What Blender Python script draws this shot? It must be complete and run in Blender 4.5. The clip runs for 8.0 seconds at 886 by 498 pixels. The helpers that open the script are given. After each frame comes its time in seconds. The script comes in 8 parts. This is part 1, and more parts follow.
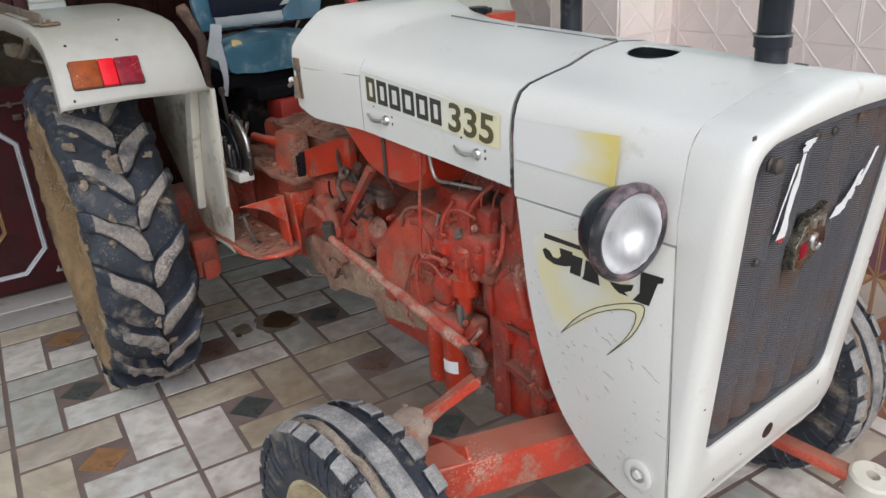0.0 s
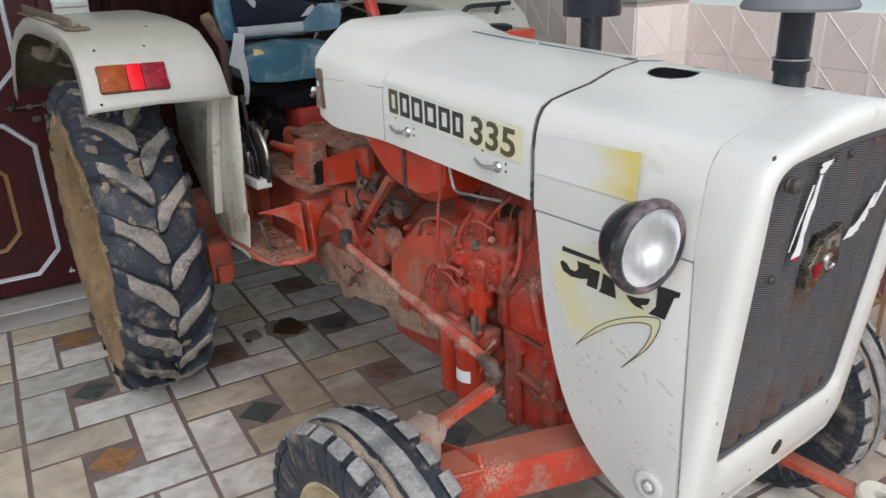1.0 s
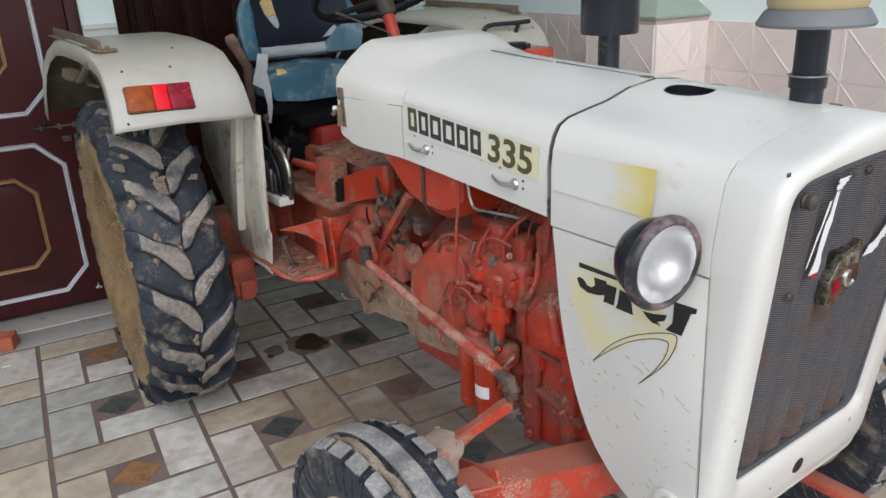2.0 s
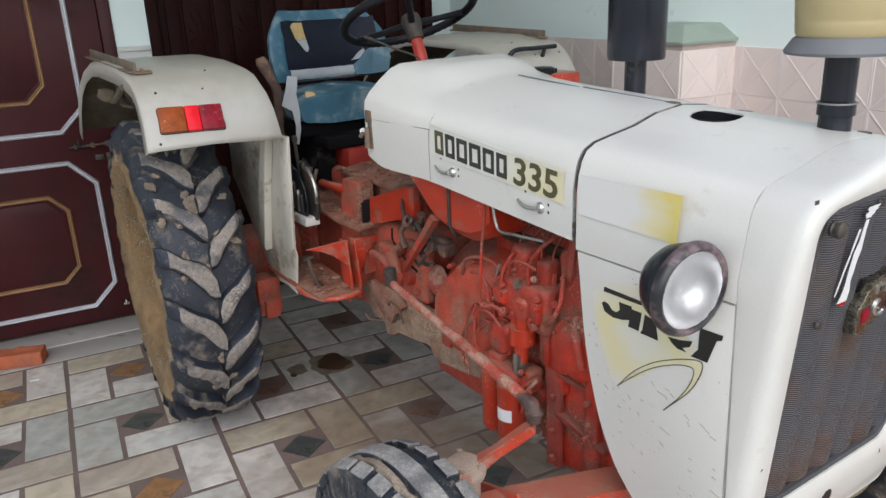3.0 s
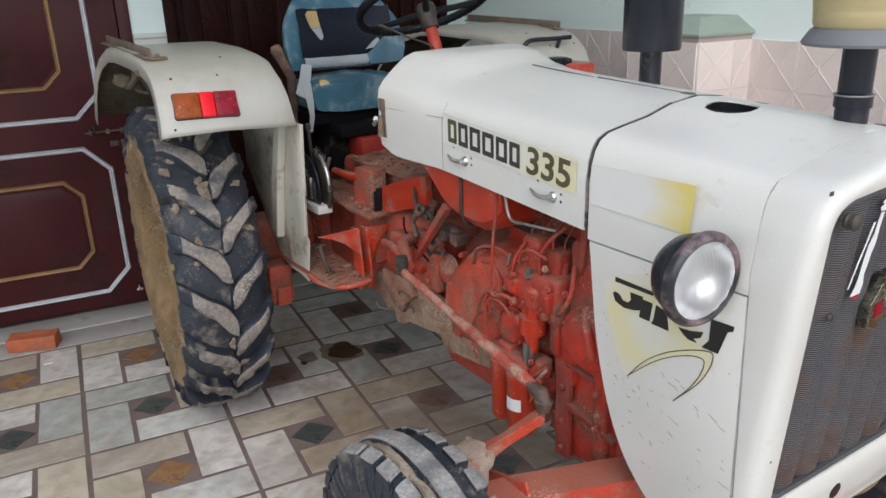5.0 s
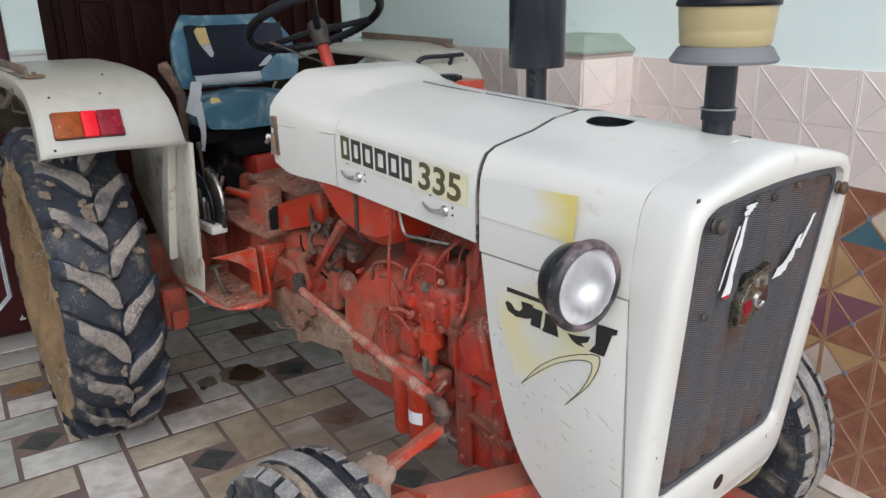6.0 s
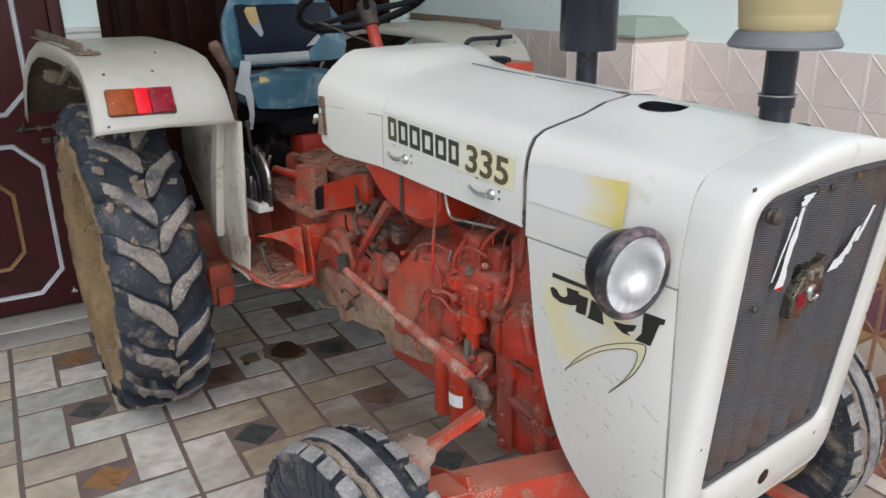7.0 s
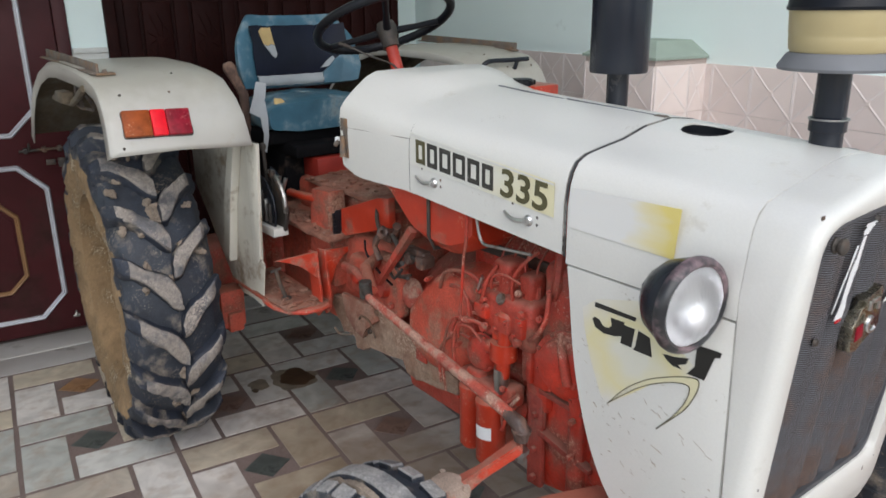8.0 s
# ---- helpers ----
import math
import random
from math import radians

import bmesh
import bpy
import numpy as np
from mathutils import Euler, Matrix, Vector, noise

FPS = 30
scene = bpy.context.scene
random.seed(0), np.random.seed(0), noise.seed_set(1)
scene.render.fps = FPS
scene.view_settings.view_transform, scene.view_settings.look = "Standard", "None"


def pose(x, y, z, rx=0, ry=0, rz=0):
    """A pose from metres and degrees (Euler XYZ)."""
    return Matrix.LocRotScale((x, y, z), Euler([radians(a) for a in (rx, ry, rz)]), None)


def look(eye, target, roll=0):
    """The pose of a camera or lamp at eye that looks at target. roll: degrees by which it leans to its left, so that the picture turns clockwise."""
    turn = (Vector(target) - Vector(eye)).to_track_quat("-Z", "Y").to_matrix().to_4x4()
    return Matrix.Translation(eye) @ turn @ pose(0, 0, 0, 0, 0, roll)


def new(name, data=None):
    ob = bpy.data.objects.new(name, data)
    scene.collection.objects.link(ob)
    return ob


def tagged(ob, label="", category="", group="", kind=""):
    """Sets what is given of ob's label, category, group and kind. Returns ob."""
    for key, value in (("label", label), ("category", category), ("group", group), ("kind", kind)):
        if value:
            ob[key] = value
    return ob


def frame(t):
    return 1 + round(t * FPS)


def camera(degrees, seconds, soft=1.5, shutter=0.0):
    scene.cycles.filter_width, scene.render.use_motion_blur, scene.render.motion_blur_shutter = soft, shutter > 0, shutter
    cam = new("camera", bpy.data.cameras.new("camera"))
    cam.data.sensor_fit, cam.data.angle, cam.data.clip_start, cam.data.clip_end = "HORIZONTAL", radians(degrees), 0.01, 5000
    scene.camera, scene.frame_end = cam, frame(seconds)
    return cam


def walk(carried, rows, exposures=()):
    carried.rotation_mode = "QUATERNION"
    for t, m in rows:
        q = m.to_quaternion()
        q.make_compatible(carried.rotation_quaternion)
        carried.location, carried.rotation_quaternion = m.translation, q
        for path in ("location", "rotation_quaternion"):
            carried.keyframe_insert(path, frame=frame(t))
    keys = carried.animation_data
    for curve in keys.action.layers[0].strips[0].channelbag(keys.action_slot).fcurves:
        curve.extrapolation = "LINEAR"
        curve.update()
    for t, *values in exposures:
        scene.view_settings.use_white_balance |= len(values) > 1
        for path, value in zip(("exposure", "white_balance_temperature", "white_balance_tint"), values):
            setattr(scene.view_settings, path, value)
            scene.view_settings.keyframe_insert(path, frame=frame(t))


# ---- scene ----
cam = camera(60.6, 8.0, shutter=0.4)
PATH = [
    (0, (0.231, -3.962, 1.683), (1.161, -2.37, 0.909), -3.6),
    (0.5, (0.19, -3.953, 1.686), (1.165, -2.371, 0.946), -1.9),
    (1, (0.181, -3.973, 1.688), (1.113, -2.366, 0.949), -2.0),
    (1.2, (0.199, -3.971, 1.68), (1.111, -2.347, 0.952), -2.4),
    (2.3, (0.177, -3.998, 1.698), (1.043, -2.327, 1.02), -2.4),
    (2.5, (0.175, -3.998, 1.699), (1.019, -2.309, 1.039), -2.2),
    (3, (0.175, -3.999, 1.699), (1.022, -2.304, 1.058), -2.4),
    (3.5, (0.171, -4.001, 1.703), (1.011, -2.307, 1.052), -2.6),
    (4, (0.174, -4.004, 1.688), (1.009, -2.321, 1.003), -1.9),
    (4.2, (0.177, -4.0, 1.69), (1.03, -2.327, 1.002), -1.9),
    (5.3, (0.169, -4.011, 1.689), (0.979, -2.3, 1.046), -1.9),
    (5.5, (0.172, -4.018, 1.688), (1.042, -2.33, 1.06), -1.7),
    (6, (0.189, -4.032, 1.691), (1.226, -2.44, 1.066), -1.3),
    (6.5, (0.189, -4.033, 1.695), (1.205, -2.426, 1.074), -1.4),
    (6.8, (0.194, -4.023, 1.695), (1.144, -2.391, 1.038), -1.5),
    (7, (0.182, -4.02, 1.689), (1.121, -2.384, 1.024), -0.9),
    (7.5, (0.174, -4.014, 1.685), (1.069, -2.35, 1.027), -0.3),
    (8, (0.132, -3.912, 1.682), (1.097, -2.27, 1.07), -0.6),
]
walk(cam, [(t, look(eye, target, roll)) for t, eye, target, roll in PATH])

# ---- light ----
world = bpy.data.worlds.new("sky")
scene.world = world
world.use_nodes = True
wn = world.node_tree.nodes
sky = wn.new("ShaderNodeTexSky")
sky.sky_type = "NISHITA"
sky.sun_disc = False
sky.sun_elevation = radians(50)
sky.sun_rotation = radians(211)
wn["Background"].inputs["Strength"].default_value = 0.15
world.node_tree.links.new(sky.outputs[0], wn["Background"].inputs["Color"])

sun_data = bpy.data.lights.new("sun", "SUN")
sun_data.energy, sun_data.angle, sun_data.color = 1.4, radians(60), (1.0, 0.965, 0.92)
sun = new("sun", sun_data)
sun.matrix_world = look((-4.5, -11, 12.5), (1, -2, 0))

door_light = bpy.data.lights.new("open_front_daylight", "AREA")
door_light.shape, door_light.size, door_light.size_y = "RECTANGLE", 6.0, 2.4
door_light.energy, door_light.color = 100, (1.0, 0.975, 0.955)
front_light = new("open_front_daylight", door_light)
front_light.matrix_world = look((0.9, -6.1, 2.7), (1.1, 0.0, 1.2))

# added fill from the west that brightens the tiled wall and the floor
side_fill = bpy.data.lights.new("added_side_fill", "AREA")
side_fill.shape, side_fill.size, side_fill.size_y = "RECTANGLE", 4.6, 1.3
side_fill.energy, side_fill.color = 19, (1.0, 0.955, 0.915)
west_fill = new("added_side_fill", side_fill)
west_fill.matrix_world = look((-3.45, -2.9, 1.95), (2.6, -3.0, 2.0))

# ---- materials ----


def material(name, color, rough=0.5, metal=0.0, vary=0.15, scale=8.0, dirt=None, dirt_amount=0.0, dirt_scale=5.0,
             bump=0.1, bump_scale=60.0, per_piece=0.0, coat=0.0, spec=0.5, dirt_rough=0.9, dirt_detail=8.0, fine=0.0, speck_color=None, dust=None, speck_at=1.15):
    """Painted or natural surface: base colour with slow variation, patches of dirt, and fine relief."""
    m = bpy.data.materials.new(name)
    m.use_nodes = True
    nt = m.node_tree
    n, link = nt.nodes, nt.links.new
    b = n["Principled BSDF"]
    b.inputs["Roughness"].default_value = rough
    b.inputs["Metallic"].default_value = metal
    b.inputs["Coat Weight"].default_value = coat
    b.inputs["Coat Roughness"].default_value = 0.15
    b.inputs["Specular IOR Level"].default_value = spec
    tc = n.new("ShaderNodeTexCoord")
    n1 = n.new("ShaderNodeTexNoise")
    n1.inputs["Scale"].default_value, n1.inputs["Detail"].default_value = scale, 5
    link(tc.outputs["Object"], n1.inputs["Vector"])
    hsv = n.new("ShaderNodeHueSaturation")
    hsv.inputs["Color"].default_value = (*color, 1)
    mr = n.new("ShaderNodeMapRange")
    mr.inputs["From Min"].default_value, mr.inputs["From Max"].default_value = 0.3, 0.7
    mr.inputs["To Min"].default_value, mr.inputs["To Max"].default_value = 1 - vary, 1 + vary
    link(n1.outputs["Fac"], mr.inputs["Value"])
    value = mr.outputs["Result"]
    if per_piece:
        info = n.new("ShaderNodeObjectInfo")
        pr = n.new("ShaderNodeMapRange")
        pr.inputs["To Min"].default_value, pr.inputs["To Max"].default_value = 1 - per_piece, 1 + per_piece
        link(info.outputs["Random"], pr.inputs["Value"])
        mul = n.new("ShaderNodeMath")
        mul.operation = "MULTIPLY"
        link(value, mul.inputs[0]), link(pr.outputs["Result"], mul.inputs[1])
        value = mul.outputs[0]
    link(value, hsv.inputs["Value"])
    out = hsv.outputs["Color"]
    if dirt:
        n2 = n.new("ShaderNodeTexNoise")
        n2.inputs["Scale"].default_value, n2.inputs["Detail"].default_value = dirt_scale, dirt_detail
        n2.inputs["Roughness"].default_value = 0.65
        link(tc.outputs["Object"], n2.inputs["Vector"])
        dr = n.new("ShaderNodeMapRange")
        edge = 0.72 - 0.44 * dirt_amount
        dr.inputs["From Min"].default_value, dr.inputs["From Max"].default_value = edge - 0.05, edge + 0.08
        link(n2.outputs["Fac"], dr.inputs["Value"])
        fac = dr.outputs["Result"]
        mix = n.new("ShaderNodeMix")
        mix.data_type = "RGBA"
        link(fac, mix.inputs["Factor"])
        link(out, mix.inputs["A"])
        n3 = n.new("ShaderNodeTexNoise")
        n3.inputs["Scale"].default_value = dirt_scale * 7
        link(tc.outputs["Object"], n3.inputs["Vector"])
        ramp = n.new("ShaderNodeMix")
        ramp.data_type = "RGBA"
        ramp.inputs["A"].default_value = (*[c * 0.6 for c in dirt], 1)
        ramp.inputs["B"].default_value = (*[min(1, c * 1.35) for c in dirt], 1)
        link(n3.outputs["Fac"], ramp.inputs["Factor"])
        link(ramp.outputs["Result"], mix.inputs["B"])
        out = mix.outputs["Result"]
        rr = n.new("ShaderNodeMapRange")
        rr.inputs["To Min"].default_value, rr.inputs["To Max"].default_value = rough, dirt_rough
        link(fac, rr.inputs["Value"])
        link(rr.outputs["Result"], b.inputs["Roughness"])
    if fine:
        n4 = n.new("ShaderNodeTexNoise")
        n4.inputs["Scale"].default_value, n4.inputs["Detail"].default_value = 220, 2
        link(tc.outputs["Object"], n4.inputs["Vector"])
        fr = n.new("ShaderNodeMapRange")
        fr.inputs["From Min"].default_value, fr.inputs["From Max"].default_value = 0.3, 0.7
        fr.inputs["To Min"].default_value, fr.inputs["To Max"].default_value = 1 - fine, 1 + fine
        link(n4.outputs["Fac"], fr.inputs["Value"])
        h2 = n.new("ShaderNodeHueSaturation")
        link(out, h2.inputs["Color"]), link(fr.outputs["Result"], h2.inputs["Value"])
        out = h2.outputs["Color"]
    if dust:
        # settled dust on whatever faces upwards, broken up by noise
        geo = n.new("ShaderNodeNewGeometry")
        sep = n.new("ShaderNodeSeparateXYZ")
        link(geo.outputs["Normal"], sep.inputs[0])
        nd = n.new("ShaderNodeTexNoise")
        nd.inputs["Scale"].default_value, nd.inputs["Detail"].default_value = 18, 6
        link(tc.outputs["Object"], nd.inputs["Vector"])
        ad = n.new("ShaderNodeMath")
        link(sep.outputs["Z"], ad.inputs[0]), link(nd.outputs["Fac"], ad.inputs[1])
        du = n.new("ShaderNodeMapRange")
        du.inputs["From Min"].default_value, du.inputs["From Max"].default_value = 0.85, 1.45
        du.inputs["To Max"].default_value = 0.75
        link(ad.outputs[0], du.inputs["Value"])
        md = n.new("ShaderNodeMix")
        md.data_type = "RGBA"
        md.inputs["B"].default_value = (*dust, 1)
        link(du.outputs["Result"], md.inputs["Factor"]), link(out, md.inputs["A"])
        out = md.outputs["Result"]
    if speck_color:
        # fine pale specks, denser in some places: dried splashes, and sparkle painted on lenses
        ns = n.new("ShaderNodeTexNoise")
        ns.inputs["Scale"].default_value, ns.inputs["Detail"].default_value, ns.inputs["Roughness"].default_value = 130, 3, 0.7
        link(tc.outputs["Object"], ns.inputs["Vector"])
        nm = n.new("ShaderNodeTexNoise")
        nm.inputs["Scale"].default_value, nm.inputs["Detail"].default_value = 7, 3
        link(tc.outputs["Object"], nm.inputs["Vector"])
        sm = n.new("ShaderNodeMath")
        link(ns.outputs["Fac"], sm.inputs[0]), link(nm.outputs["Fac"], sm.inputs[1])
        sr = n.new("ShaderNodeMapRange")
        sr.inputs["From Min"].default_value, sr.inputs["From Max"].default_value = speck_at, speck_at + 0.1
        sr.inputs["To Max"].default_value = 0.8
        link(sm.outputs[0], sr.inputs["Value"])
        ms = n.new("ShaderNodeMix")
        ms.data_type = "RGBA"
        ms.inputs["B"].default_value = (*speck_color, 1)
        link(sr.outputs["Result"], ms.inputs["Factor"]), link(out, ms.inputs["A"])
        out = ms.outputs["Result"]
    link(out, b.inputs["Base Color"])
    if bump:
        nb = n.new("ShaderNodeTexNoise")
        nb.inputs["Scale"].default_value, nb.inputs["Detail"].default_value = bump_scale, 4
        link(tc.outputs["Object"], nb.inputs["Vector"])
        bp = n.new("ShaderNodeBump")
        bp.inputs["Strength"].default_value, bp.inputs["Distance"].default_value = bump, 0.01
        link(nb.outputs["Fac"], bp.inputs["Height"])
        link(bp.outputs["Normal"], b.inputs["Normal"])
    return m


MUD = (0.30, 0.24, 0.17)
SOIL = (0.20, 0.125, 0.085)
white_paint = material("cream_white_paint", (0.652, 0.641, 0.602), 0.32, vary=0.05, scale=2.6, dirt=(0.56, 0.53, 0.465), dirt_amount=0.10,
                       dirt_scale=9, bump=0.02, bump_scale=22, coat=0.2, dirt_rough=0.5, fine=0.02, speck_color=(0.33, 0.27, 0.20), speck_at=1.30)
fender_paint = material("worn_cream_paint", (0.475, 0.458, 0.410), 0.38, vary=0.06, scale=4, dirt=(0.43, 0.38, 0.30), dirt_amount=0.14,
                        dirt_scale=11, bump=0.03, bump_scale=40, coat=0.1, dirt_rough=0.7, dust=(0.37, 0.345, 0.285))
sheet_paint = material("dusty_grey_cream_paint", (0.60, 0.57, 0.49), 0.45, vary=0.10, scale=5, dirt=(0.30, 0.23, 0.15), dirt_amount=0.28,
                       dirt_scale=7, bump=0.05)
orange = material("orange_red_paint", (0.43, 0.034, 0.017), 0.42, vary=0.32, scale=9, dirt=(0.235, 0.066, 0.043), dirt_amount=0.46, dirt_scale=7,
                  bump=0.45, bump_scale=45, fine=0.15, speck_color=(0.48, 0.24, 0.17), dust=(0.29, 0.118, 0.085))
orange_clean = material("bright_orange_red_paint", (0.47, 0.038, 0.014), 0.38, vary=0.18, scale=7, dirt=(0.28, 0.10, 0.065), dirt_amount=0.26,
                        dirt_scale=8, bump=0.06, coat=0.1, speck_color=(0.55, 0.32, 0.22), dust=(0.30, 0.16, 0.11))
orange_dusty = material("dusty_orange_paint", (0.37, 0.046, 0.027), 0.6, vary=0.32, scale=9, dirt=(0.23, 0.086, 0.056), dirt_amount=0.46,
                        dirt_scale=6, bump=0.6, bump_scale=40, fine=0.2, speck_color=(0.46, 0.25, 0.18), dust=(0.285, 0.122, 0.088))
deep_red = material("deep_red_paint", (0.27, 0.024, 0.016), 0.5, vary=0.2, scale=9, dirt=(0.17, 0.06, 0.04), dirt_amount=0.3, dirt_scale=8, bump=0.08)
# orange paint under dust, darkened for the shade round the engine carrier
web_shade_red = material("dusty_shaded_red_paint", (0.24, 0.036, 0.024), 0.65, vary=0.3, scale=9, dirt=(0.20, 0.095, 0.068), dirt_amount=0.4, dirt_scale=8, bump=0.4, bump_scale=45, fine=0.2, dust=(0.23, 0.11, 0.08))
soil_orange = material("soil_covered_orange_paint", (0.43, 0.078, 0.046), 0.7, vary=0.3, scale=10, dirt=(0.22, 0.092, 0.060), dirt_amount=0.42, dirt_scale=7,
                       bump=0.6, bump_scale=40, fine=0.25, speck_color=(0.40, 0.23, 0.16), dust=(0.265, 0.115, 0.076))
orange_chip = material("chipped_orange_paint", (0.48, 0.050, 0.024), 0.40, vary=0.15, scale=9, dirt=(0.38, 0.17, 0.12), dirt_amount=0.40, dirt_scale=16,
                       bump=0.12, bump_scale=70, fine=0.15, speck_color=(0.56, 0.33, 0.25), dust=(0.36, 0.165, 0.115))
link_mud = material("mud_spattered_orange", (0.36, 0.065, 0.042), 0.6, vary=0.25, scale=20, speck_color=(0.60, 0.45, 0.36), dirt=(0.40, 0.225, 0.165), dirt_amount=0.5, dirt_scale=16, bump=0.4, bump_scale=120, fine=0.2)
greasy_mud = material("greasy_red_brown_mud", (0.075, 0.045, 0.036), 0.45, vary=0.35, scale=30, dirt=(0.20, 0.10, 0.068), dirt_amount=0.38, dirt_scale=25, bump=0.4, bump_scale=80)
orange_pale = material("splashed_orange_paint", (0.47, 0.070, 0.038), 0.6, vary=0.2, scale=12, dirt=(0.36, 0.145, 0.095), dirt_amount=0.50, dirt_scale=14,
                       bump=0.25, bump_scale=90, fine=0.22, speck_color=(0.60, 0.40, 0.30))
soil = material("caked_soil", (0.235, 0.100, 0.066), 0.95, vary=0.35, scale=10, dirt=(0.29, 0.165, 0.118), dirt_amount=0.45, dirt_scale=12,
                bump=0.5, bump_scale=50, fine=0.2)
shield_mud = material("grey_brown_caked_mud", (0.225, 0.130, 0.088), 0.95, vary=0.35, scale=9, dirt=(0.30, 0.205, 0.145), dirt_amount=0.5, dirt_scale=8, bump=0.6, bump_scale=40, fine=0.2, speck_color=(0.42, 0.30, 0.22))
# the darker patches paint the shade in hollows between clods
mud_tan = material("dried_tan_mud", (0.275, 0.180, 0.095), 0.95, vary=0.35, scale=14, speck_color=(0.50, 0.42, 0.30), dirt=(0.17, 0.11, 0.055), dirt_amount=0.45, dirt_scale=7,
                   bump=0.8, bump_scale=28, fine=0.15)
rubber = material("black_rubber", (0.024, 0.029, 0.040), 0.6, vary=0.35, scale=12, speck_color=(0.22, 0.19, 0.15), dirt=(0.20, 0.17, 0.14), dirt_amount=0.30, dirt_scale=9,
                  bump=0.15, bump_scale=60, fine=0.2)
lug_rubber = material("muddy_rubber_lug", (0.115, 0.110, 0.112), 0.7, vary=0.35, scale=12, dirt=(0.275, 0.240, 0.208), dirt_amount=0.60, speck_color=(0.46, 0.40, 0.34),
                      dirt_scale=11, bump=0.4, bump_scale=60, fine=0.2)
lug_side = material("rubber_lug_flank", (0.020, 0.025, 0.038), 0.65, vary=0.3, scale=12, dirt=(0.24, 0.205, 0.165), dirt_amount=0.30,
                    dirt_scale=10, bump=0.3, bump_scale=60, fine=0.2)
front_tread = material("dusty_front_tread", (0.19, 0.187, 0.188), 0.75, vary=0.25, scale=12, dirt=(0.31, 0.295, 0.28), dirt_amount=0.6, dirt_scale=12, bump=0.3, bump_scale=60, fine=0.2)
black_plastic = material("black_plastic", (0.010, 0.011, 0.014), 0.34, spec=0.22, vary=0.2, bump=0.05, dirt=(0.13, 0.115, 0.10), dirt_amount=0.06, dirt_scale=10)
black_paint = material("black_enamel", (0.016, 0.019, 0.026), 0.25, spec=0.4, vary=0.15, bump=0.02, dirt=(0.14, 0.12, 0.11), dirt_amount=0.08, dirt_scale=6)
rim_worn = material("chipped_black_and_primer", (0.020, 0.020, 0.022), 0.35, vary=0.2, bump=0.06, dirt=(0.32, 0.215, 0.23), dirt_amount=0.38,
                    dirt_scale=6, dirt_rough=0.5)
seal_rubber = material("weathered_seal_rubber", (0.05, 0.05, 0.05), 0.7, vary=0.4, scale=25, dirt=(0.35, 0.33, 0.29), dirt_amount=0.35, dirt_scale=20, bump=0.1)
grey_rubber = material("grey_rubber", (0.16, 0.165, 0.175), 0.7, vary=0.12, bump=0.06, dirt=(0.3, 0.28, 0.25), dirt_amount=0.2)
reflector_metal = material("silvered_reflector", (0.80, 0.80, 0.82), 0.30, 1.0, vary=0.03, bump=0.03, bump_scale=60)
chrome = material("chrome", (0.62, 0.62, 0.62), 0.28, 1.0, vary=0.04, bump=0.0)
steel = material("bare_steel", (0.42, 0.41, 0.39), 0.42, 1.0, vary=0.2, bump=0.05, dirt=SOIL, dirt_amount=0.3)
dark_steel = material("oily_dark_steel", (0.07, 0.062, 0.055), 0.55, 0.5, vary=0.3, bump=0.15, dirt=SOIL, dirt_amount=0.4)
cream_plastic = material("yellowed_plastic", (0.44, 0.36, 0.19), 0.35, vary=0.12, scale=5, bump=0.02, dirt=(0.34, 0.27, 0.14), dirt_amount=0.3, dirt_scale=5)
seat_blue = material("worn_blue_vinyl", (0.045, 0.130, 0.185), 0.36, vary=0.25, scale=9, dirt=(0.20, 0.26, 0.28), dirt_amount=0.38, dirt_scale=9,
                     bump=0.25, bump_scale=25)
seat_navy = material("dark_navy_vinyl", (0.007, 0.009, 0.019), 0.34, spec=0.2, vary=0.3, bump=0.15, bump_scale=30)
foam = material("old_foam", (0.50, 0.36, 0.16), 0.95, vary=0.2, bump=0.4)
grey_cloth = material("grey_torn_vinyl", (0.34, 0.36, 0.37), 0.8, vary=0.15, bump=0.15)
grille_metal = material("rusty_dark_grille", (0.155, 0.155, 0.172), 0.5, 0.1, vary=0.2, scale=5, dirt=(0.20, 0.125, 0.095), dirt_amount=0.42,
                        dirt_scale=5, bump=0.1)
decal_white = material("white_decal", (0.76, 0.77, 0.77), 0.4, vary=0.02, bump=0.0, dirt=(0.5, 0.45, 0.35), dirt_amount=0.12)
decal_black = material("black_decal", (0.018, 0.017, 0.015), 0.45, vary=0.1, bump=0.0, dirt=(0.3, 0.27, 0.2), dirt_amount=0.08)
decal_olive = material("faded_olive_decal", (0.09, 0.08, 0.035), 0.5, vary=0.2, bump=0.0, dirt=(0.55, 0.5, 0.3), dirt_amount=0.15)
maroon_wood = material("maroon_varnish", (0.066, 0.0155, 0.0170), 0.42, spec=0.20, vary=0.22, scale=3, bump=0.05, dirt=(0.050, 0.020, 0.018), dirt_amount=0.3, dirt_scale=2.5)
brown_wood = material("dark_brown_varnish", (0.023, 0.0065, 0.0056), 0.5, spec=0.06, vary=0.3, scale=4, bump=0.1)
silver_paint = material("silver_moulding_paint", (0.60, 0.60, 0.64), 0.42, 0.3, vary=0.1, bump=0.08)
gold_paint = material("bronze_moulding_paint", (0.31, 0.165, 0.075), 0.42, 0.3, vary=0.15, bump=0.08)
mint_wall = material("mint_wall_paint", (0.81, 0.915, 0.885), 0.75, vary=0.03, scale=2, bump=0.04, bump_scale=90, dirt=(0.45, 0.52, 0.48), dirt_amount=0.12, dirt_scale=2)
pier_green = material("green_cap_paint", (0.29, 0.355, 0.30), 0.7, vary=0.06, bump=0.05)
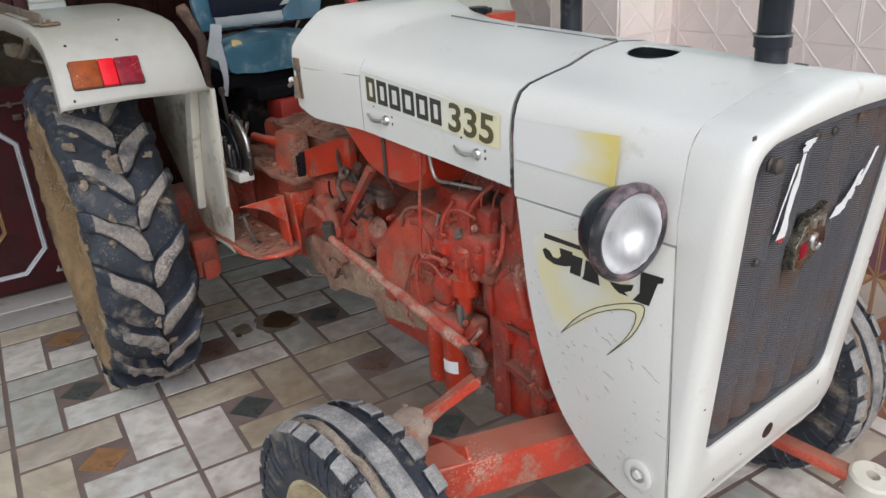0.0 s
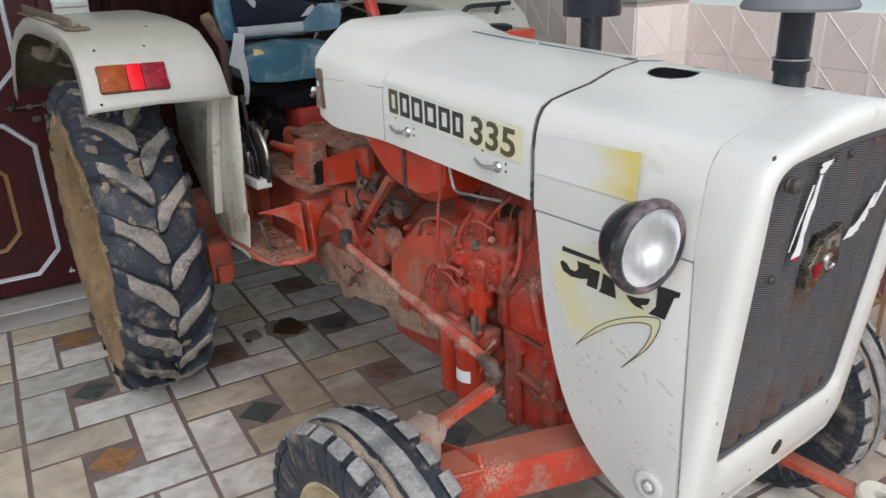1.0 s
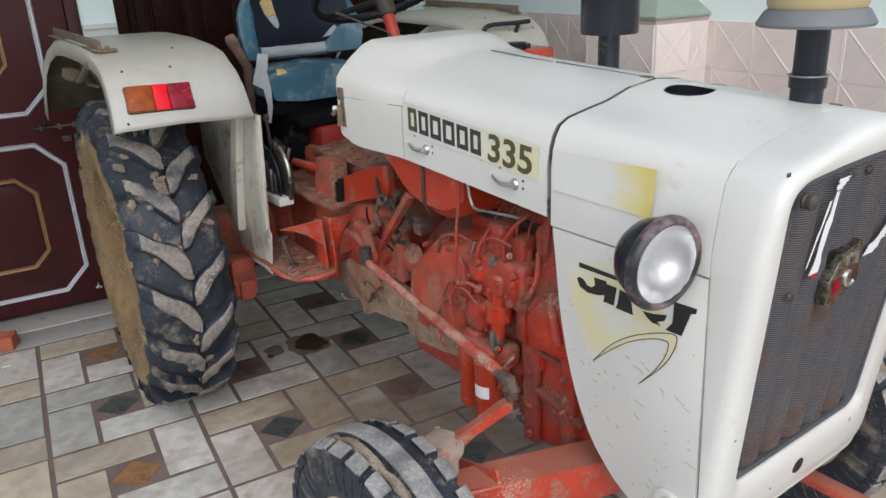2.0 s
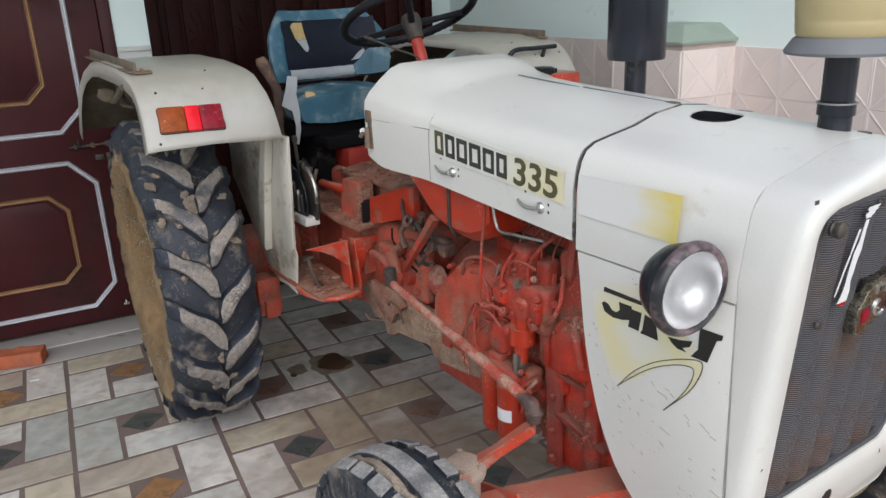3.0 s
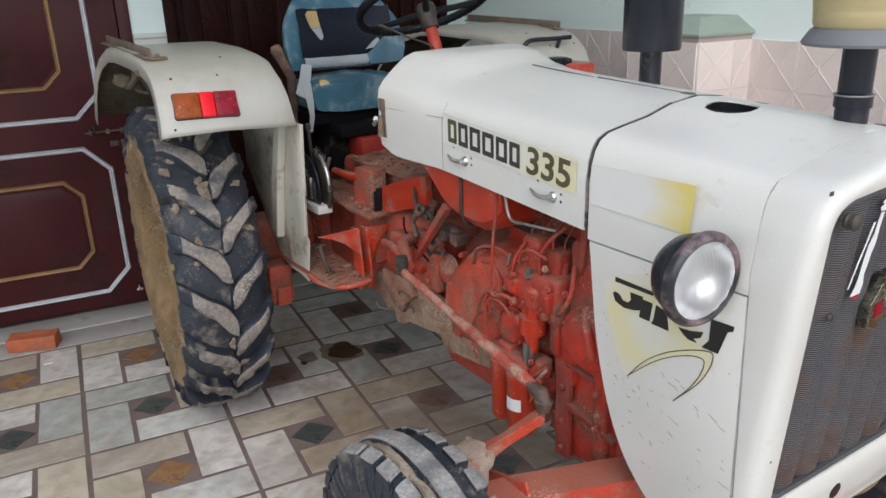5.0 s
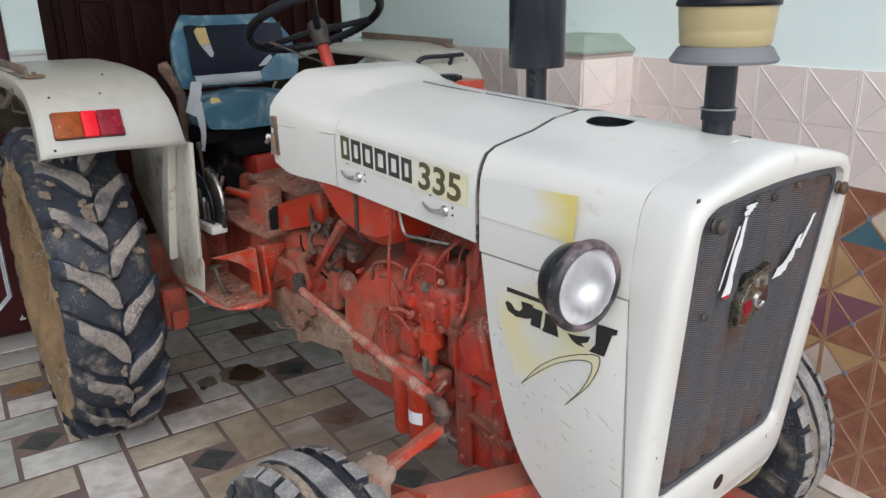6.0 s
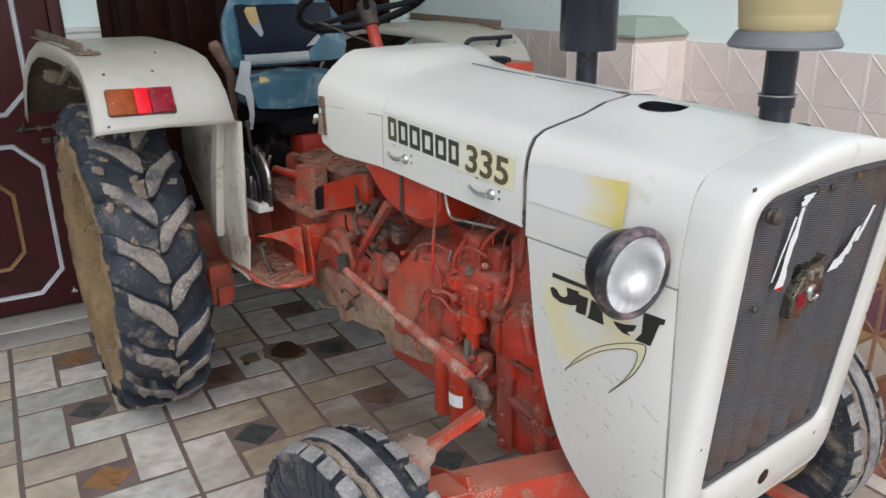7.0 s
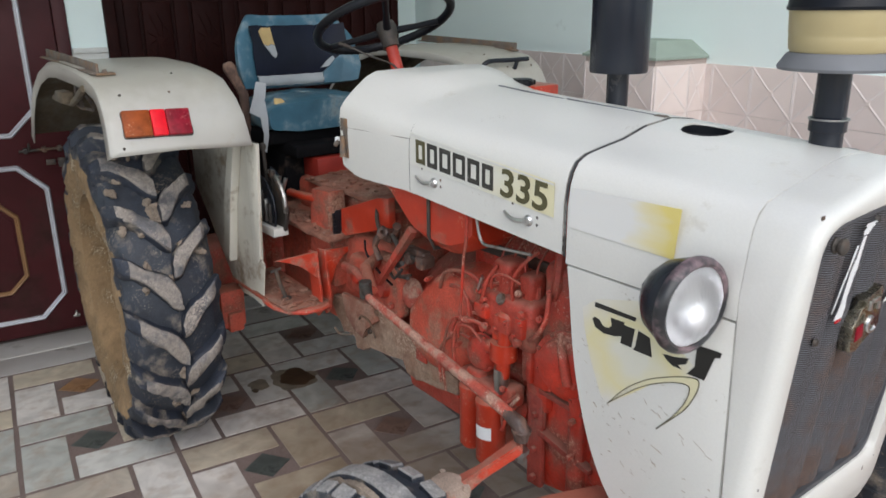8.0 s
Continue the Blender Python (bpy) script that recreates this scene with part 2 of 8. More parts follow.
ceiling_paint = material("ceiling_paint", (0.72, 0.76, 0.74), 0.85, vary=0.03, bump=0.03)
pink_tile = material("pale_pink_glazed_tile", (0.79, 0.685, 0.635), 0.32, vary=0.06, scale=6, bump=0.02, per_piece=0.05)
pink_ridge = material("pale_pink_tile_ridge", (0.785, 0.70, 0.66), 0.36, vary=0.05, bump=0.0)
grout = material("tile_grout", (0.46, 0.38, 0.34), 0.9, vary=0.1, bump=0.1)
ochre_tile = material("ochre_glazed_tile", (0.50, 0.32, 0.165), 0.18, vary=0.2, bump=0.03)
brown_tile = material("brown_glazed_tile", (0.31, 0.135, 0.088), 0.18, vary=0.22, scale=20, bump=0.03)
plum_tile = material("plum_glazed_tile", (0.25, 0.11, 0.14), 0.2, vary=0.15, bump=0.03)
sand_tile = material("sand_glazed_tile", (0.60, 0.50, 0.42), 0.25, vary=0.15, bump=0.03)
teal_tile = material("teal_glazed_tile", (0.08, 0.16, 0.20), 0.22, vary=0.15, bump=0.03)
tile_ridge = material("tan_tile_ridge", (0.36, 0.20, 0.125), 0.3, vary=0.1, bump=0.0)
tile_stud = material("grey_tile_stud", (0.35, 0.35, 0.40), 0.25, 0.4, vary=0.1, bump=0.0)
brick_clay = material("fired_red_clay", (0.50, 0.135, 0.06), 0.9, vary=0.15, scale=15, bump=0.3, bump_scale=90, dirt=(0.36, 0.13, 0.08), dirt_amount=0.35)
joint = material("brown_grey_mortar", (0.185, 0.138, 0.122), 0.75, vary=0.18, scale=6, bump=0.15, bump_scale=120, fine=0.15)
oil = material("spilled_oil", (0.075, 0.044, 0.024), 0.45, vary=0.3, scale=12, bump=0.02)
sheet_dirty = material("dirty_cream_sheet", (0.58, 0.55, 0.47), 0.55, vary=0.15, scale=5, dirt=(0.30, 0.23, 0.165), dirt_amount=0.33, dirt_scale=6, bump=0.1)
under_mud = material("muddy_sheet_underside", (0.15, 0.13, 0.10), 0.85, vary=0.3, scale=7, dirt=(0.11, 0.085, 0.055), dirt_amount=0.55, dirt_scale=6, bump=0.3, bump_scale=50, fine=0.15)
rusty_bar = material("rusty_grey_bar", (0.15, 0.125, 0.105), 0.75, 0.2, vary=0.3, scale=25, dirt=(0.24, 0.15, 0.09), dirt_amount=0.4, dirt_scale=18, bump=0.25)
oil_film = material("dried_oil_film", (0.22, 0.185, 0.14), 0.5, vary=0.3, scale=14, bump=0.02)
border_stone = material("grey_marble_border", (0.46, 0.435, 0.41), 0.4, vary=0.12, scale=4, bump=0.02, dirt=(0.26, 0.24, 0.21), dirt_amount=0.3, dirt_scale=4)
white_strip = material("white_marble_strip", (0.6, 0.58, 0.54), 0.45, vary=0.08, bump=0.02)


def marble_material(per_island=False):
    """Polished marble offcuts: each piece has its own cast (white, grey, greenish, yellowish), with veins, stains and
    shade painted in under the engine.
    """
    m = material("polished_marble", (0.5, 0.5, 0.5), 0.45, vary=0.0, bump=0.02, bump_scale=25)
    nt = m.node_tree
    n, link = nt.nodes, nt.links.new
    b = n["Principled BSDF"]
    info = n.new("ShaderNodeNewGeometry" if per_island else "ShaderNodeObjectInfo")
    chance = info.outputs["Random Per Island" if per_island else "Random"]
    ramp = n.new("ShaderNodeValToRGB")
    e = ramp.color_ramp
    e.interpolation = "CONSTANT"
    e.elements[0].color, e.elements[0].position = (0.72, 0.685, 0.635, 1), 0.0
    e.elements[1].color, e.elements[1].position = (0.62, 0.615, 0.575, 1), 0.26
    for p, c in ((0.44, (0.58, 0.51, 0.395)), (0.58, (0.49, 0.505, 0.465)), (0.72, (0.69, 0.65, 0.60)), (0.88, (0.50, 0.445, 0.37))):
        s = e.elements.new(p)
        s.color = (*c, 1)
    link(chance, ramp.inputs["Fac"])
    tc = n.new("ShaderNodeTexCoord")
    add = n.new("ShaderNodeVectorMath")
    add.operation = "ADD"
    link(tc.outputs["Object"], add.inputs[0])
    comb = n.new("ShaderNodeCombineXYZ")
    ml = n.new("ShaderNodeMath")
    ml.operation = "MULTIPLY"
    ml.inputs[1].default_value = 37.0
    link(chance, ml.inputs[0])
    link(ml.outputs[0], comb.inputs["X"]), link(ml.outputs[0], comb.inputs["Z"])
    link(comb.outputs[0], add.inputs[1])
    vein = n.new("ShaderNodeTexNoise")
    vein.noise_dimensions = "3D"
    vein.inputs["Scale"].default_value, vein.inputs["Detail"].default_value, vein.inputs["Distortion"].default_value = 7, 7, 1.2
    link(add.outputs[0], vein.inputs["Vector"])
    vr = n.new("ShaderNodeMapRange")
    vr.inputs["From Min"].default_value, vr.inputs["From Max"].default_value = 0.35, 0.62
    vr.inputs["To Min"].default_value, vr.inputs["To Max"].default_value = 0.76, 1.06
    link(vein.outputs["Fac"], vr.inputs["Value"])
    hsv = n.new("ShaderNodeHueSaturation")
    link(ramp.outputs["Color"], hsv.inputs["Color"]), link(vr.outputs["Result"], hsv.inputs["Value"])
    stain = n.new("ShaderNodeTexNoise")
    stain.inputs["Scale"].default_value, stain.inputs["Detail"].default_value = 16, 6
    link(add.outputs[0], stain.inputs["Vector"])
    sr = n.new("ShaderNodeMapRange")
    sr.inputs["From Min"].default_value, sr.inputs["From Max"].default_value = 0.50, 0.74
    sr.inputs["To Max"].default_value = 0.6
    link(stain.outputs["Fac"], sr.inputs["Value"])
    mix = n.new("ShaderNodeMix")
    mix.data_type = "RGBA"
    mix.inputs["B"].default_value = (0.36, 0.265, 0.19, 1)
    link(sr.outputs["Result"], mix.inputs["Factor"]), link(hsv.outputs["Color"], mix.inputs["A"])
    # brown oil and soil where the engine has dripped, with the tractor's shade painted in
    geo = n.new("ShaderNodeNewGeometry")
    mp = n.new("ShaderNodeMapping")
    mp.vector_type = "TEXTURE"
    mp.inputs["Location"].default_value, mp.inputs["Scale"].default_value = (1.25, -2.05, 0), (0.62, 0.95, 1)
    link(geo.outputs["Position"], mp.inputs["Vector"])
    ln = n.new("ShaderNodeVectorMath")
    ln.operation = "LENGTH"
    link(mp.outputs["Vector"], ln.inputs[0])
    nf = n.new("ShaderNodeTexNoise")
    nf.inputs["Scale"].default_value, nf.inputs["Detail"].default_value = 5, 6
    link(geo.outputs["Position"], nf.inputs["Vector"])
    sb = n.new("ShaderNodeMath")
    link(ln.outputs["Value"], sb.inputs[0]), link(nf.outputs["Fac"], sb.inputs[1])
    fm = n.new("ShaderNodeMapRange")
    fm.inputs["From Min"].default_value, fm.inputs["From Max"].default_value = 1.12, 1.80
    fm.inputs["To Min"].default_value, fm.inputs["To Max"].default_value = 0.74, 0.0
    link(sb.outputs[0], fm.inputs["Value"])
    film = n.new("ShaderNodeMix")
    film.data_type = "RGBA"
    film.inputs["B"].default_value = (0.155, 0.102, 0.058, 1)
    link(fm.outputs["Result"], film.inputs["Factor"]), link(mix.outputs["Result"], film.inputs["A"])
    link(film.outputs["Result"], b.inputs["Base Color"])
    return m


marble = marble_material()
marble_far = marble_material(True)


def diamond_material(name, color):
    return material(name, color, 0.35, vary=0.3, scale=14, bump=0.02, dirt=tuple(c * 0.5 for c in color), dirt_amount=0.3, dirt_scale=9, per_piece=0.2)


rust_stone = diamond_material("rust_sandstone", (0.30, 0.16, 0.075))
slate_stone = diamond_material("dark_green_slate", (0.075, 0.085, 0.078))
brown_stone = diamond_material("brown_slate", (0.17, 0.105, 0.08))


def yellow_fade(name="yellow_white_decal", a=(0.71, 0.70, 0.675), b_color=(0.72, 0.60, 0.20), lo=0.75, hi=1.1):
    """Yellow decal print that fades out along its length to white."""
    m = material(name, (0.75, 0.74, 0.66), 0.4, vary=0.02, bump=0.0)
    n, link = m.node_tree.nodes, m.node_tree.links.new
    b = n["Principled BSDF"]
    tc = n.new("ShaderNodeTexCoord")
    sx = n.new("ShaderNodeSeparateXYZ")
    link(tc.outputs["Generated"], sx.inputs[0])
    noise_tex = n.new("ShaderNodeTexNoise")
    noise_tex.inputs["Scale"].default_value = 3
    link(tc.outputs["Generated"], noise_tex.inputs["Vector"])
    ad = n.new("ShaderNodeMath")
    ad.operation = "MULTIPLY_ADD"
    ad.inputs[1].default_value = 0.35
    link(noise_tex.outputs["Fac"], ad.inputs[0]), link(sx.outputs["X"], ad.inputs[2])
    mr = n.new("ShaderNodeMapRange")
    mr.inputs["From Min"].default_value, mr.inputs["From Max"].default_value = lo, hi
    link(ad.outputs[0], mr.inputs["Value"])
    mix = n.new("ShaderNodeMix")
    mix.data_type = "RGBA"
    mix.inputs["A"].default_value = (*a, 1)
    mix.inputs["B"].default_value = (*b_color, 1)
    link(mr.outputs["Result"], mix.inputs["Factor"])
    link(mix.outputs["Result"], b.inputs["Base Color"])
    return m




def soft_patch():
    """Yellow overspray: strongest in a ring round its middle, fading out into the cream paint."""
    m = material("yellow_overspray", (0.67, 0.648, 0.597), 0.36, vary=0.02, bump=0.0)
    n, link = m.node_tree.nodes, m.node_tree.links.new
    tc = n.new("ShaderNodeTexCoord")
    mp = n.new("ShaderNodeMapping")
    mp.inputs["Location"].default_value, mp.inputs["Scale"].default_value = (-0.45, 0, -0.52), (1, 0, 1)
    link(tc.outputs["Generated"], mp.inputs["Vector"])
    ln = n.new("ShaderNodeVectorMath")
    ln.operation = "LENGTH"
    link(mp.outputs["Vector"], ln.inputs[0])
    nz = n.new("ShaderNodeTexNoise")
    nz.inputs["Scale"].default_value, nz.inputs["Detail"].default_value = 3.0, 2
    link(tc.outputs["Generated"], nz.inputs["Vector"])
    ad = n.new("ShaderNodeMath")
    ad.operation = "MULTIPLY_ADD"
    ad.inputs[1].default_value = 0.5
    link(nz.outputs["Fac"], ad.inputs[0]), link(ln.outputs["Value"], ad.inputs[2])
    ramp = n.new("ShaderNodeValToRGB")
    e = ramp.color_ramp
    e.elements[0].position, e.elements[0].color = 0.32, (0.68, 0.66, 0.56, 1)
    e.elements[1].position, e.elements[1].color = 0.80, (0.67, 0.648, 0.597, 1)
    mid = e.elements.new(0.55)
    mid.color = (0.70, 0.635, 0.37, 1)
    link(ad.outputs[0], ramp.inputs["Fac"])
    link(ramp.outputs["Color"], n["Principled BSDF"].inputs["Base Color"])
    return m


dado_white = material("pale_grey_dado_paint", (0.66, 0.66, 0.62), 0.5, vary=0.06, scale=12, bump=0.03, dirt=(0.42, 0.43, 0.38), dirt_amount=0.25, dirt_scale=9)
pale_joint = material("dusty_panel_joint", (0.33, 0.32, 0.29), 0.8, vary=0.3, scale=20, bump=0.0)
matte_black = material("matte_black_sheet", (0.007, 0.007, 0.008), 0.8, spec=0.06, vary=0.3, bump=0.1, dirt=(0.06, 0.045, 0.035), dirt_amount=0.25, dirt_scale=8)
rust_brown = material("brown_rusted_steel", (0.085, 0.050, 0.038), 0.8, vary=0.3, scale=20, dirt=(0.20, 0.12, 0.085), dirt_amount=0.4, dirt_scale=14, bump=0.3)
letter_ink = material("worn_dark_print", (0.040, 0.038, 0.034), 0.5, vary=0.25, scale=30, bump=0.0, dirt=(0.30, 0.285, 0.23), dirt_amount=0.14, dirt_scale=30)
scratch_tan = material("rust_tan_scratch", (0.36, 0.27, 0.19), 0.7, vary=0.3, scale=30, bump=0.0)
decal_soft = soft_patch()
decal_fade = yellow_fade()
decal_yellow = material("pale_yellow_decal", (0.70, 0.65, 0.43), 0.42, vary=0.06, scale=6, bump=0.0, dirt=(0.64, 0.61, 0.50), dirt_amount=0.5, dirt_scale=4, dirt_detail=2, dirt_rough=0.42)
decal_label = yellow_fade("label_yellow_white_decal", (0.71, 0.705, 0.645), (0.71, 0.655, 0.43), 0.70, 1.05)


def clear_material(name, color, rough=0.05):
    m = bpy.data.materials.new(name)
    m.use_nodes = True
    b = m.node_tree.nodes["Principled BSDF"]
    b.inputs["Base Color"].default_value = (*color, 1)
    b.inputs["Roughness"].default_value = rough
    b.inputs["Transmission Weight"].default_value = 1.0
    b.inputs["IOR"].default_value = 1.45
    return m


lens_glass = clear_material("headlamp_glass", (0.97, 0.98, 0.98), 0.38)
red_lens = material("red_lens_plastic", (0.42, 0.012, 0.018), 0.22, vary=0.15, scale=40, bump=0.06, bump_scale=140, coat=0.2, speck_color=(0.6, 0.5, 0.4))
bright_red_lens = material("bright_red_lens_plastic", (0.80, 0.008, 0.020), 0.35, vary=0.08, scale=40, bump=0.06, bump_scale=140, spec=0.25)
# the lighter specks on these two lenses are painted sparkle
maroon_lens = material("dark_red_lens_plastic", (0.24, 0.008, 0.020), 0.35, vary=0.3, scale=40, bump=0.10, bump_scale=140, spec=0.2, speck_color=(0.46, 0.14, 0.13))
amber_lens = material("amber_lens_plastic", (0.30, 0.066, 0.014), 0.35, vary=0.25, scale=40, bump=0.10, bump_scale=140, spec=0.2, speck_color=(0.66, 0.36, 0.18))

# ---- mesh helpers ----


def part(name, bm, mat, parent=None, label="", smooth=40, at=None):
    """Links a bmesh as one mesh object under a thing or a part."""
    bmesh.ops.recalc_face_normals(bm, faces=bm.faces)
    me = bpy.data.meshes.new(name)
    bm.to_mesh(me)
    bm.free()
    for one in (mat if isinstance(mat, (list, tuple)) else [mat]):
        me.materials.append(one)
    if smooth:
        for p in me.polygons:
            p.use_smooth = True
        me.set_sharp_from_angle(angle=radians(smooth))
    ob = new(name, me)
    if parent:
        ob.parent = parent
    if at is not None:
        ob.matrix_local = at
    if label:
        tagged(ob, label)
    return ob


def box(bm, x0, x1, y0, y1, z0, z1, bevel=0.0, m=None, seg=2, mat=0):
    """A bevelled block between two corners."""
    r = bmesh.ops.create_cube(bm, size=1)
    vs = r["verts"]
    for v in vs:
        v.co = Vector(((x0 + x1) / 2 + v.co.x * (x1 - x0), (y0 + y1) / 2 + v.co.y * (y1 - y0), (z0 + z1) / 2 + v.co.z * (z1 - z0)))
    if m is not None:
        for v in vs:
            v.co = m @ v.co
    faces = set(f for v in vs for f in v.link_faces)
    for f in faces:
        f.material_index = mat
    if bevel:
        edges = set(e for v in vs for e in v.link_edges)
        out = bmesh.ops.bevel(bm, geom=list(edges), offset=bevel, segments=seg, affect="EDGES", profile=0.5)
        for f in out["faces"]:
            f.material_index = mat


def basis(axis):
    w = Vector(axis).normalized()
    u = w.orthogonal().normalized()
    return u, w.cross(u), w


def tube(bm, pts, r, n=12, cap=True, mat=0):
    """A round bar along a line of points; r is one radius or one for each point."""
    pts = [Vector(p) for p in pts]
    rs = r if isinstance(r, (list, tuple)) else [r] * len(pts)
    rings = []
    u = None
    for i, p in enumerate(pts):
        d = (pts[min(i + 1, len(pts) - 1)] - pts[max(i - 1, 0)]).normalized()
        u = d.orthogonal().normalized() if u is None else (u - d * u.dot(d)).normalized()
        v = d.cross(u)
        rings.append([bm.verts.new(p + (u * math.cos(2 * math.pi * k / n) + v * math.sin(2 * math.pi * k / n)) * rs[i]) for k in range(n)])
    for a, b in zip(rings, rings[1:]):
        for k in range(n):
            bm.faces.new((a[k], a[(k + 1) % n], b[(k + 1) % n], b[k])).material_index = mat
    if cap:
        for ring in (rings[0], rings[-1]):
            bm.faces.new(ring).material_index = mat


def lathe(bm, profile, origin, axis, n=32, close=False, mat=0):
    """A turned body: profile is (radius, distance along the axis)."""
    u, v, w = basis(axis)
    o = Vector(origin)
    rings = []
    for r, a in profile:
        if r < 1e-5:
            rings.append([bm.verts.new(o + w * a)])
        else:
            rings.append([bm.verts.new(o + w * a + (u * math.cos(2 * math.pi * k / n) + v * math.sin(2 * math.pi * k / n)) * r) for k in range(n)])
    pairs = list(zip(rings, rings[1:])) + ([(rings[-1], rings[0])] if close else [])
    for a, b in pairs:
        for k in range(n):
            k2 = (k + 1) % n
            if len(a) == 1 and len(b) == 1:
                continue
            if len(a) == 1:
                f = bm.faces.new((a[0], b[k2], b[k]))
            elif len(b) == 1:
                f = bm.faces.new((a[k], a[k2], b[0]))
            else:
                f = bm.faces.new((a[k], a[k2], b[k2], b[k]))
            f.material_index = mat


def prism(bm, outline, plane, d0, d1, bevel=0.0, m=None, mat=0):
    """A plate with a drawn outline. plane: 'xz', 'yz' or 'xy'; d0 and d1 bound it along the third axis."""
    def place(p, d):
        q = {"xz": (p[0], d, p[1]), "yz": (d, p[0], p[1]), "xy": (p[0], p[1], d)}[plane]
        return m @ Vector(q) if m is not None else Vector(q)
    a = [bm.verts.new(place(p, d0)) for p in outline]
    b = [bm.verts.new(place(p, d1)) for p in outline]
    made = [bm.faces.new(a), bm.faces.new(b)]
    k = len(outline)
    for i in range(k):
        made.append(bm.faces.new((a[i], a[(i + 1) % k], b[(i + 1) % k], b[i])))
    for f in made:
        f.material_index = mat
    if bevel:
        edges = set(e for f in made[:2] for e in f.edges)
        out = bmesh.ops.bevel(bm, geom=list(edges), offset=bevel, segments=2, affect="EDGES", profile=0.5)
        for f in out["faces"]:
            f.material_index = mat


def loft(bm, sections, closed=False, cap0=False, cap1=False):
    """A skin over rows of points."""
    rows = [[bm.verts.new(p) for p in s] for s in sections]
    k = len(rows[0])
    for a, b in zip(rows, rows[1:]):
        for i in range(k if closed else k - 1):
            bm.faces.new((a[i], a[(i + 1) % k], b[(i + 1) % k], b[i]))
    if cap0:
        bm.faces.new(rows[0])
    if cap1:
        bm.faces.new(rows[-1])
    return rows


def bolt(bm, p, axis, r=0.009, h=0.008):
    lathe(bm, [(0, h), (r * 0.8, h), (r, h * 0.7), (r, 0), (0, 0)], p, axis, 6)


def rough_up(bm, amount, scale=9.0, seed=0.0):
    """Uneven casting or clods: pushes each point along its normal."""
    bm.normal_update()
    for v in bm.verts:
        v.co += v.normal * amount * noise.noise(v.co * scale + Vector((seed, seed, seed)))


def thicken(ob, t, crease=True):
    s = ob.modifiers.new("thickness", "SOLIDIFY")
    s.thickness, s.offset = t, 0
    if crease:
        e = ob.modifiers.new("edges", "EDGE_SPLIT")
        e.split_angle = radians(42)
    return ob


def curve_points(ctrl, steps=10):
    """A smooth line through control points (Catmull-Rom)."""
    c = [Vector(p) for p in ctrl]
    c = [2 * c[0] - c[1]] + c + [2 * c[-1] - c[-2]]
    out = []
    for i in range(1, len(c) - 2):
        for s in range(steps):
            t = s / steps
            p0, p1, p2, p3 = c[i - 1:i + 3]
            out.append(0.5 * ((2 * p1) + (p2 - p0) * t + (2 * p0 - 5 * p1 + 4 * p2 - p3) * t * t + (3 * p1 - p0 - 3 * p2 + p3) * t ** 3))
    out.append(c[-2])
    return out


def interp(x, xs, ys):
    return float(np.interp(x, xs, ys))

# ---- the room ----
BLOCK = 0.55          # one pinwheel of the floor
WALL_X = 2.66         # tiled side wall
DOOR_Y = 0.44         # plane of the doors
CELL = 0.187          # wall tile
DADO = 1.448          # top of the wall tiles

bm = bmesh.new()
box(bm, -90, 90, -90, 90, -0.12, -0.03)
tagged(part("ground", bm, joint, smooth=0), "bare brown-grey ground round the porch", "ground", kind="structure")

bm = bmesh.new()
box(bm, -3.3, WALL_X, -6.0, 0.72, -0.15, -0.0025)
floor = tagged(part("floor", bm, joint, smooth=0), "porch floor of marble offcuts laid in pinwheels with wide mortar joints", "floor", kind="structure")

bm = bmesh.new()
box(bm, WALL_X, WALL_X + 0.2, -6.0, 0.92, -0.15, 3.1)
wall_east = tagged(part("wall_east", bm, mint_wall, smooth=0), "pale mint painted wall above a tiled dado", "wall", kind="structure")

# unseen wall, its opening assumed so that the west fill comes in
bm = bmesh.new()
box(bm, -3.5, -3.3, -6.0, -5.3, -0.15, 3.1)
box(bm, -3.5, -3.3, -0.5, 0.92, -0.15, 3.1)
box(bm, -3.5, -3.3, -5.3, -0.5, 2.75, 3.1)
box(bm, -3.5, -3.3, -5.3, -0.5, -0.15, 0.35)
tagged(part("wall_west", bm, mint_wall, smooth=0), "plain pale mint painted wall, unseen, added with a wide opening for the side fill", "wall", kind="structure")

# unseen roof, added; its front edge is set so the back gets less daylight
bm = bmesh.new()
box(bm, -3.5, WALL_X + 0.2, -2.1, 0.92, 3.1, 3.25)
tagged(part("ceiling", bm, ceiling_paint, smooth=0), "plain pale painted roof slab, unseen, added to shade the back, open to the sky in front", "ceiling", kind="structure")

# back wall with two door openings
bm = bmesh.new()
box(bm, -3.3, -1.42, DOOR_Y, 0.92, -0.15, 3.1)
box(bm, -1.42, 0.53, DOOR_Y + 0.01, 0.92, 2.25, 3.1)
box(bm, 0.53, 0.70, DOOR_Y, 0.92, -0.15, 3.1)
box(bm, 0.70, 2.385, DOOR_Y + 0.01, 0.92, 2.25, 3.1)
box(bm, 2.385, WALL_X, 0.72, 0.92, -0.15, 3.1)
box(bm, -1.42, 2.385, 0.80, 0.92, -0.15, 2.25)
wall_north = tagged(part("wall_north", bm, mint_wall, smooth=0), "pale mint painted back wall with two door openings", "wall", kind="structure")
bm = bmesh.new()
box(bm, 0.532, 0.698, DOOR_Y - 0.012, DOOR_Y, 0.0, 1.47)
box(bm, 0.532, 0.698, DOOR_Y - 0.03, DOOR_Y, 1.47, 1.495, 0.004)
tagged(part("dado_strip", bm, dado_white, wall_north), "narrow pale dado strip between the doors")


def octagon(x0, x1, z0, z1, c):
    return [(x0 + c, z0), (x1 - c, z0), (x1, z0 + c), (x1, z1 - c), (x1 - c, z1), (x0 + c, z1), (x0, z1 - c), (x0, z0 + c)]


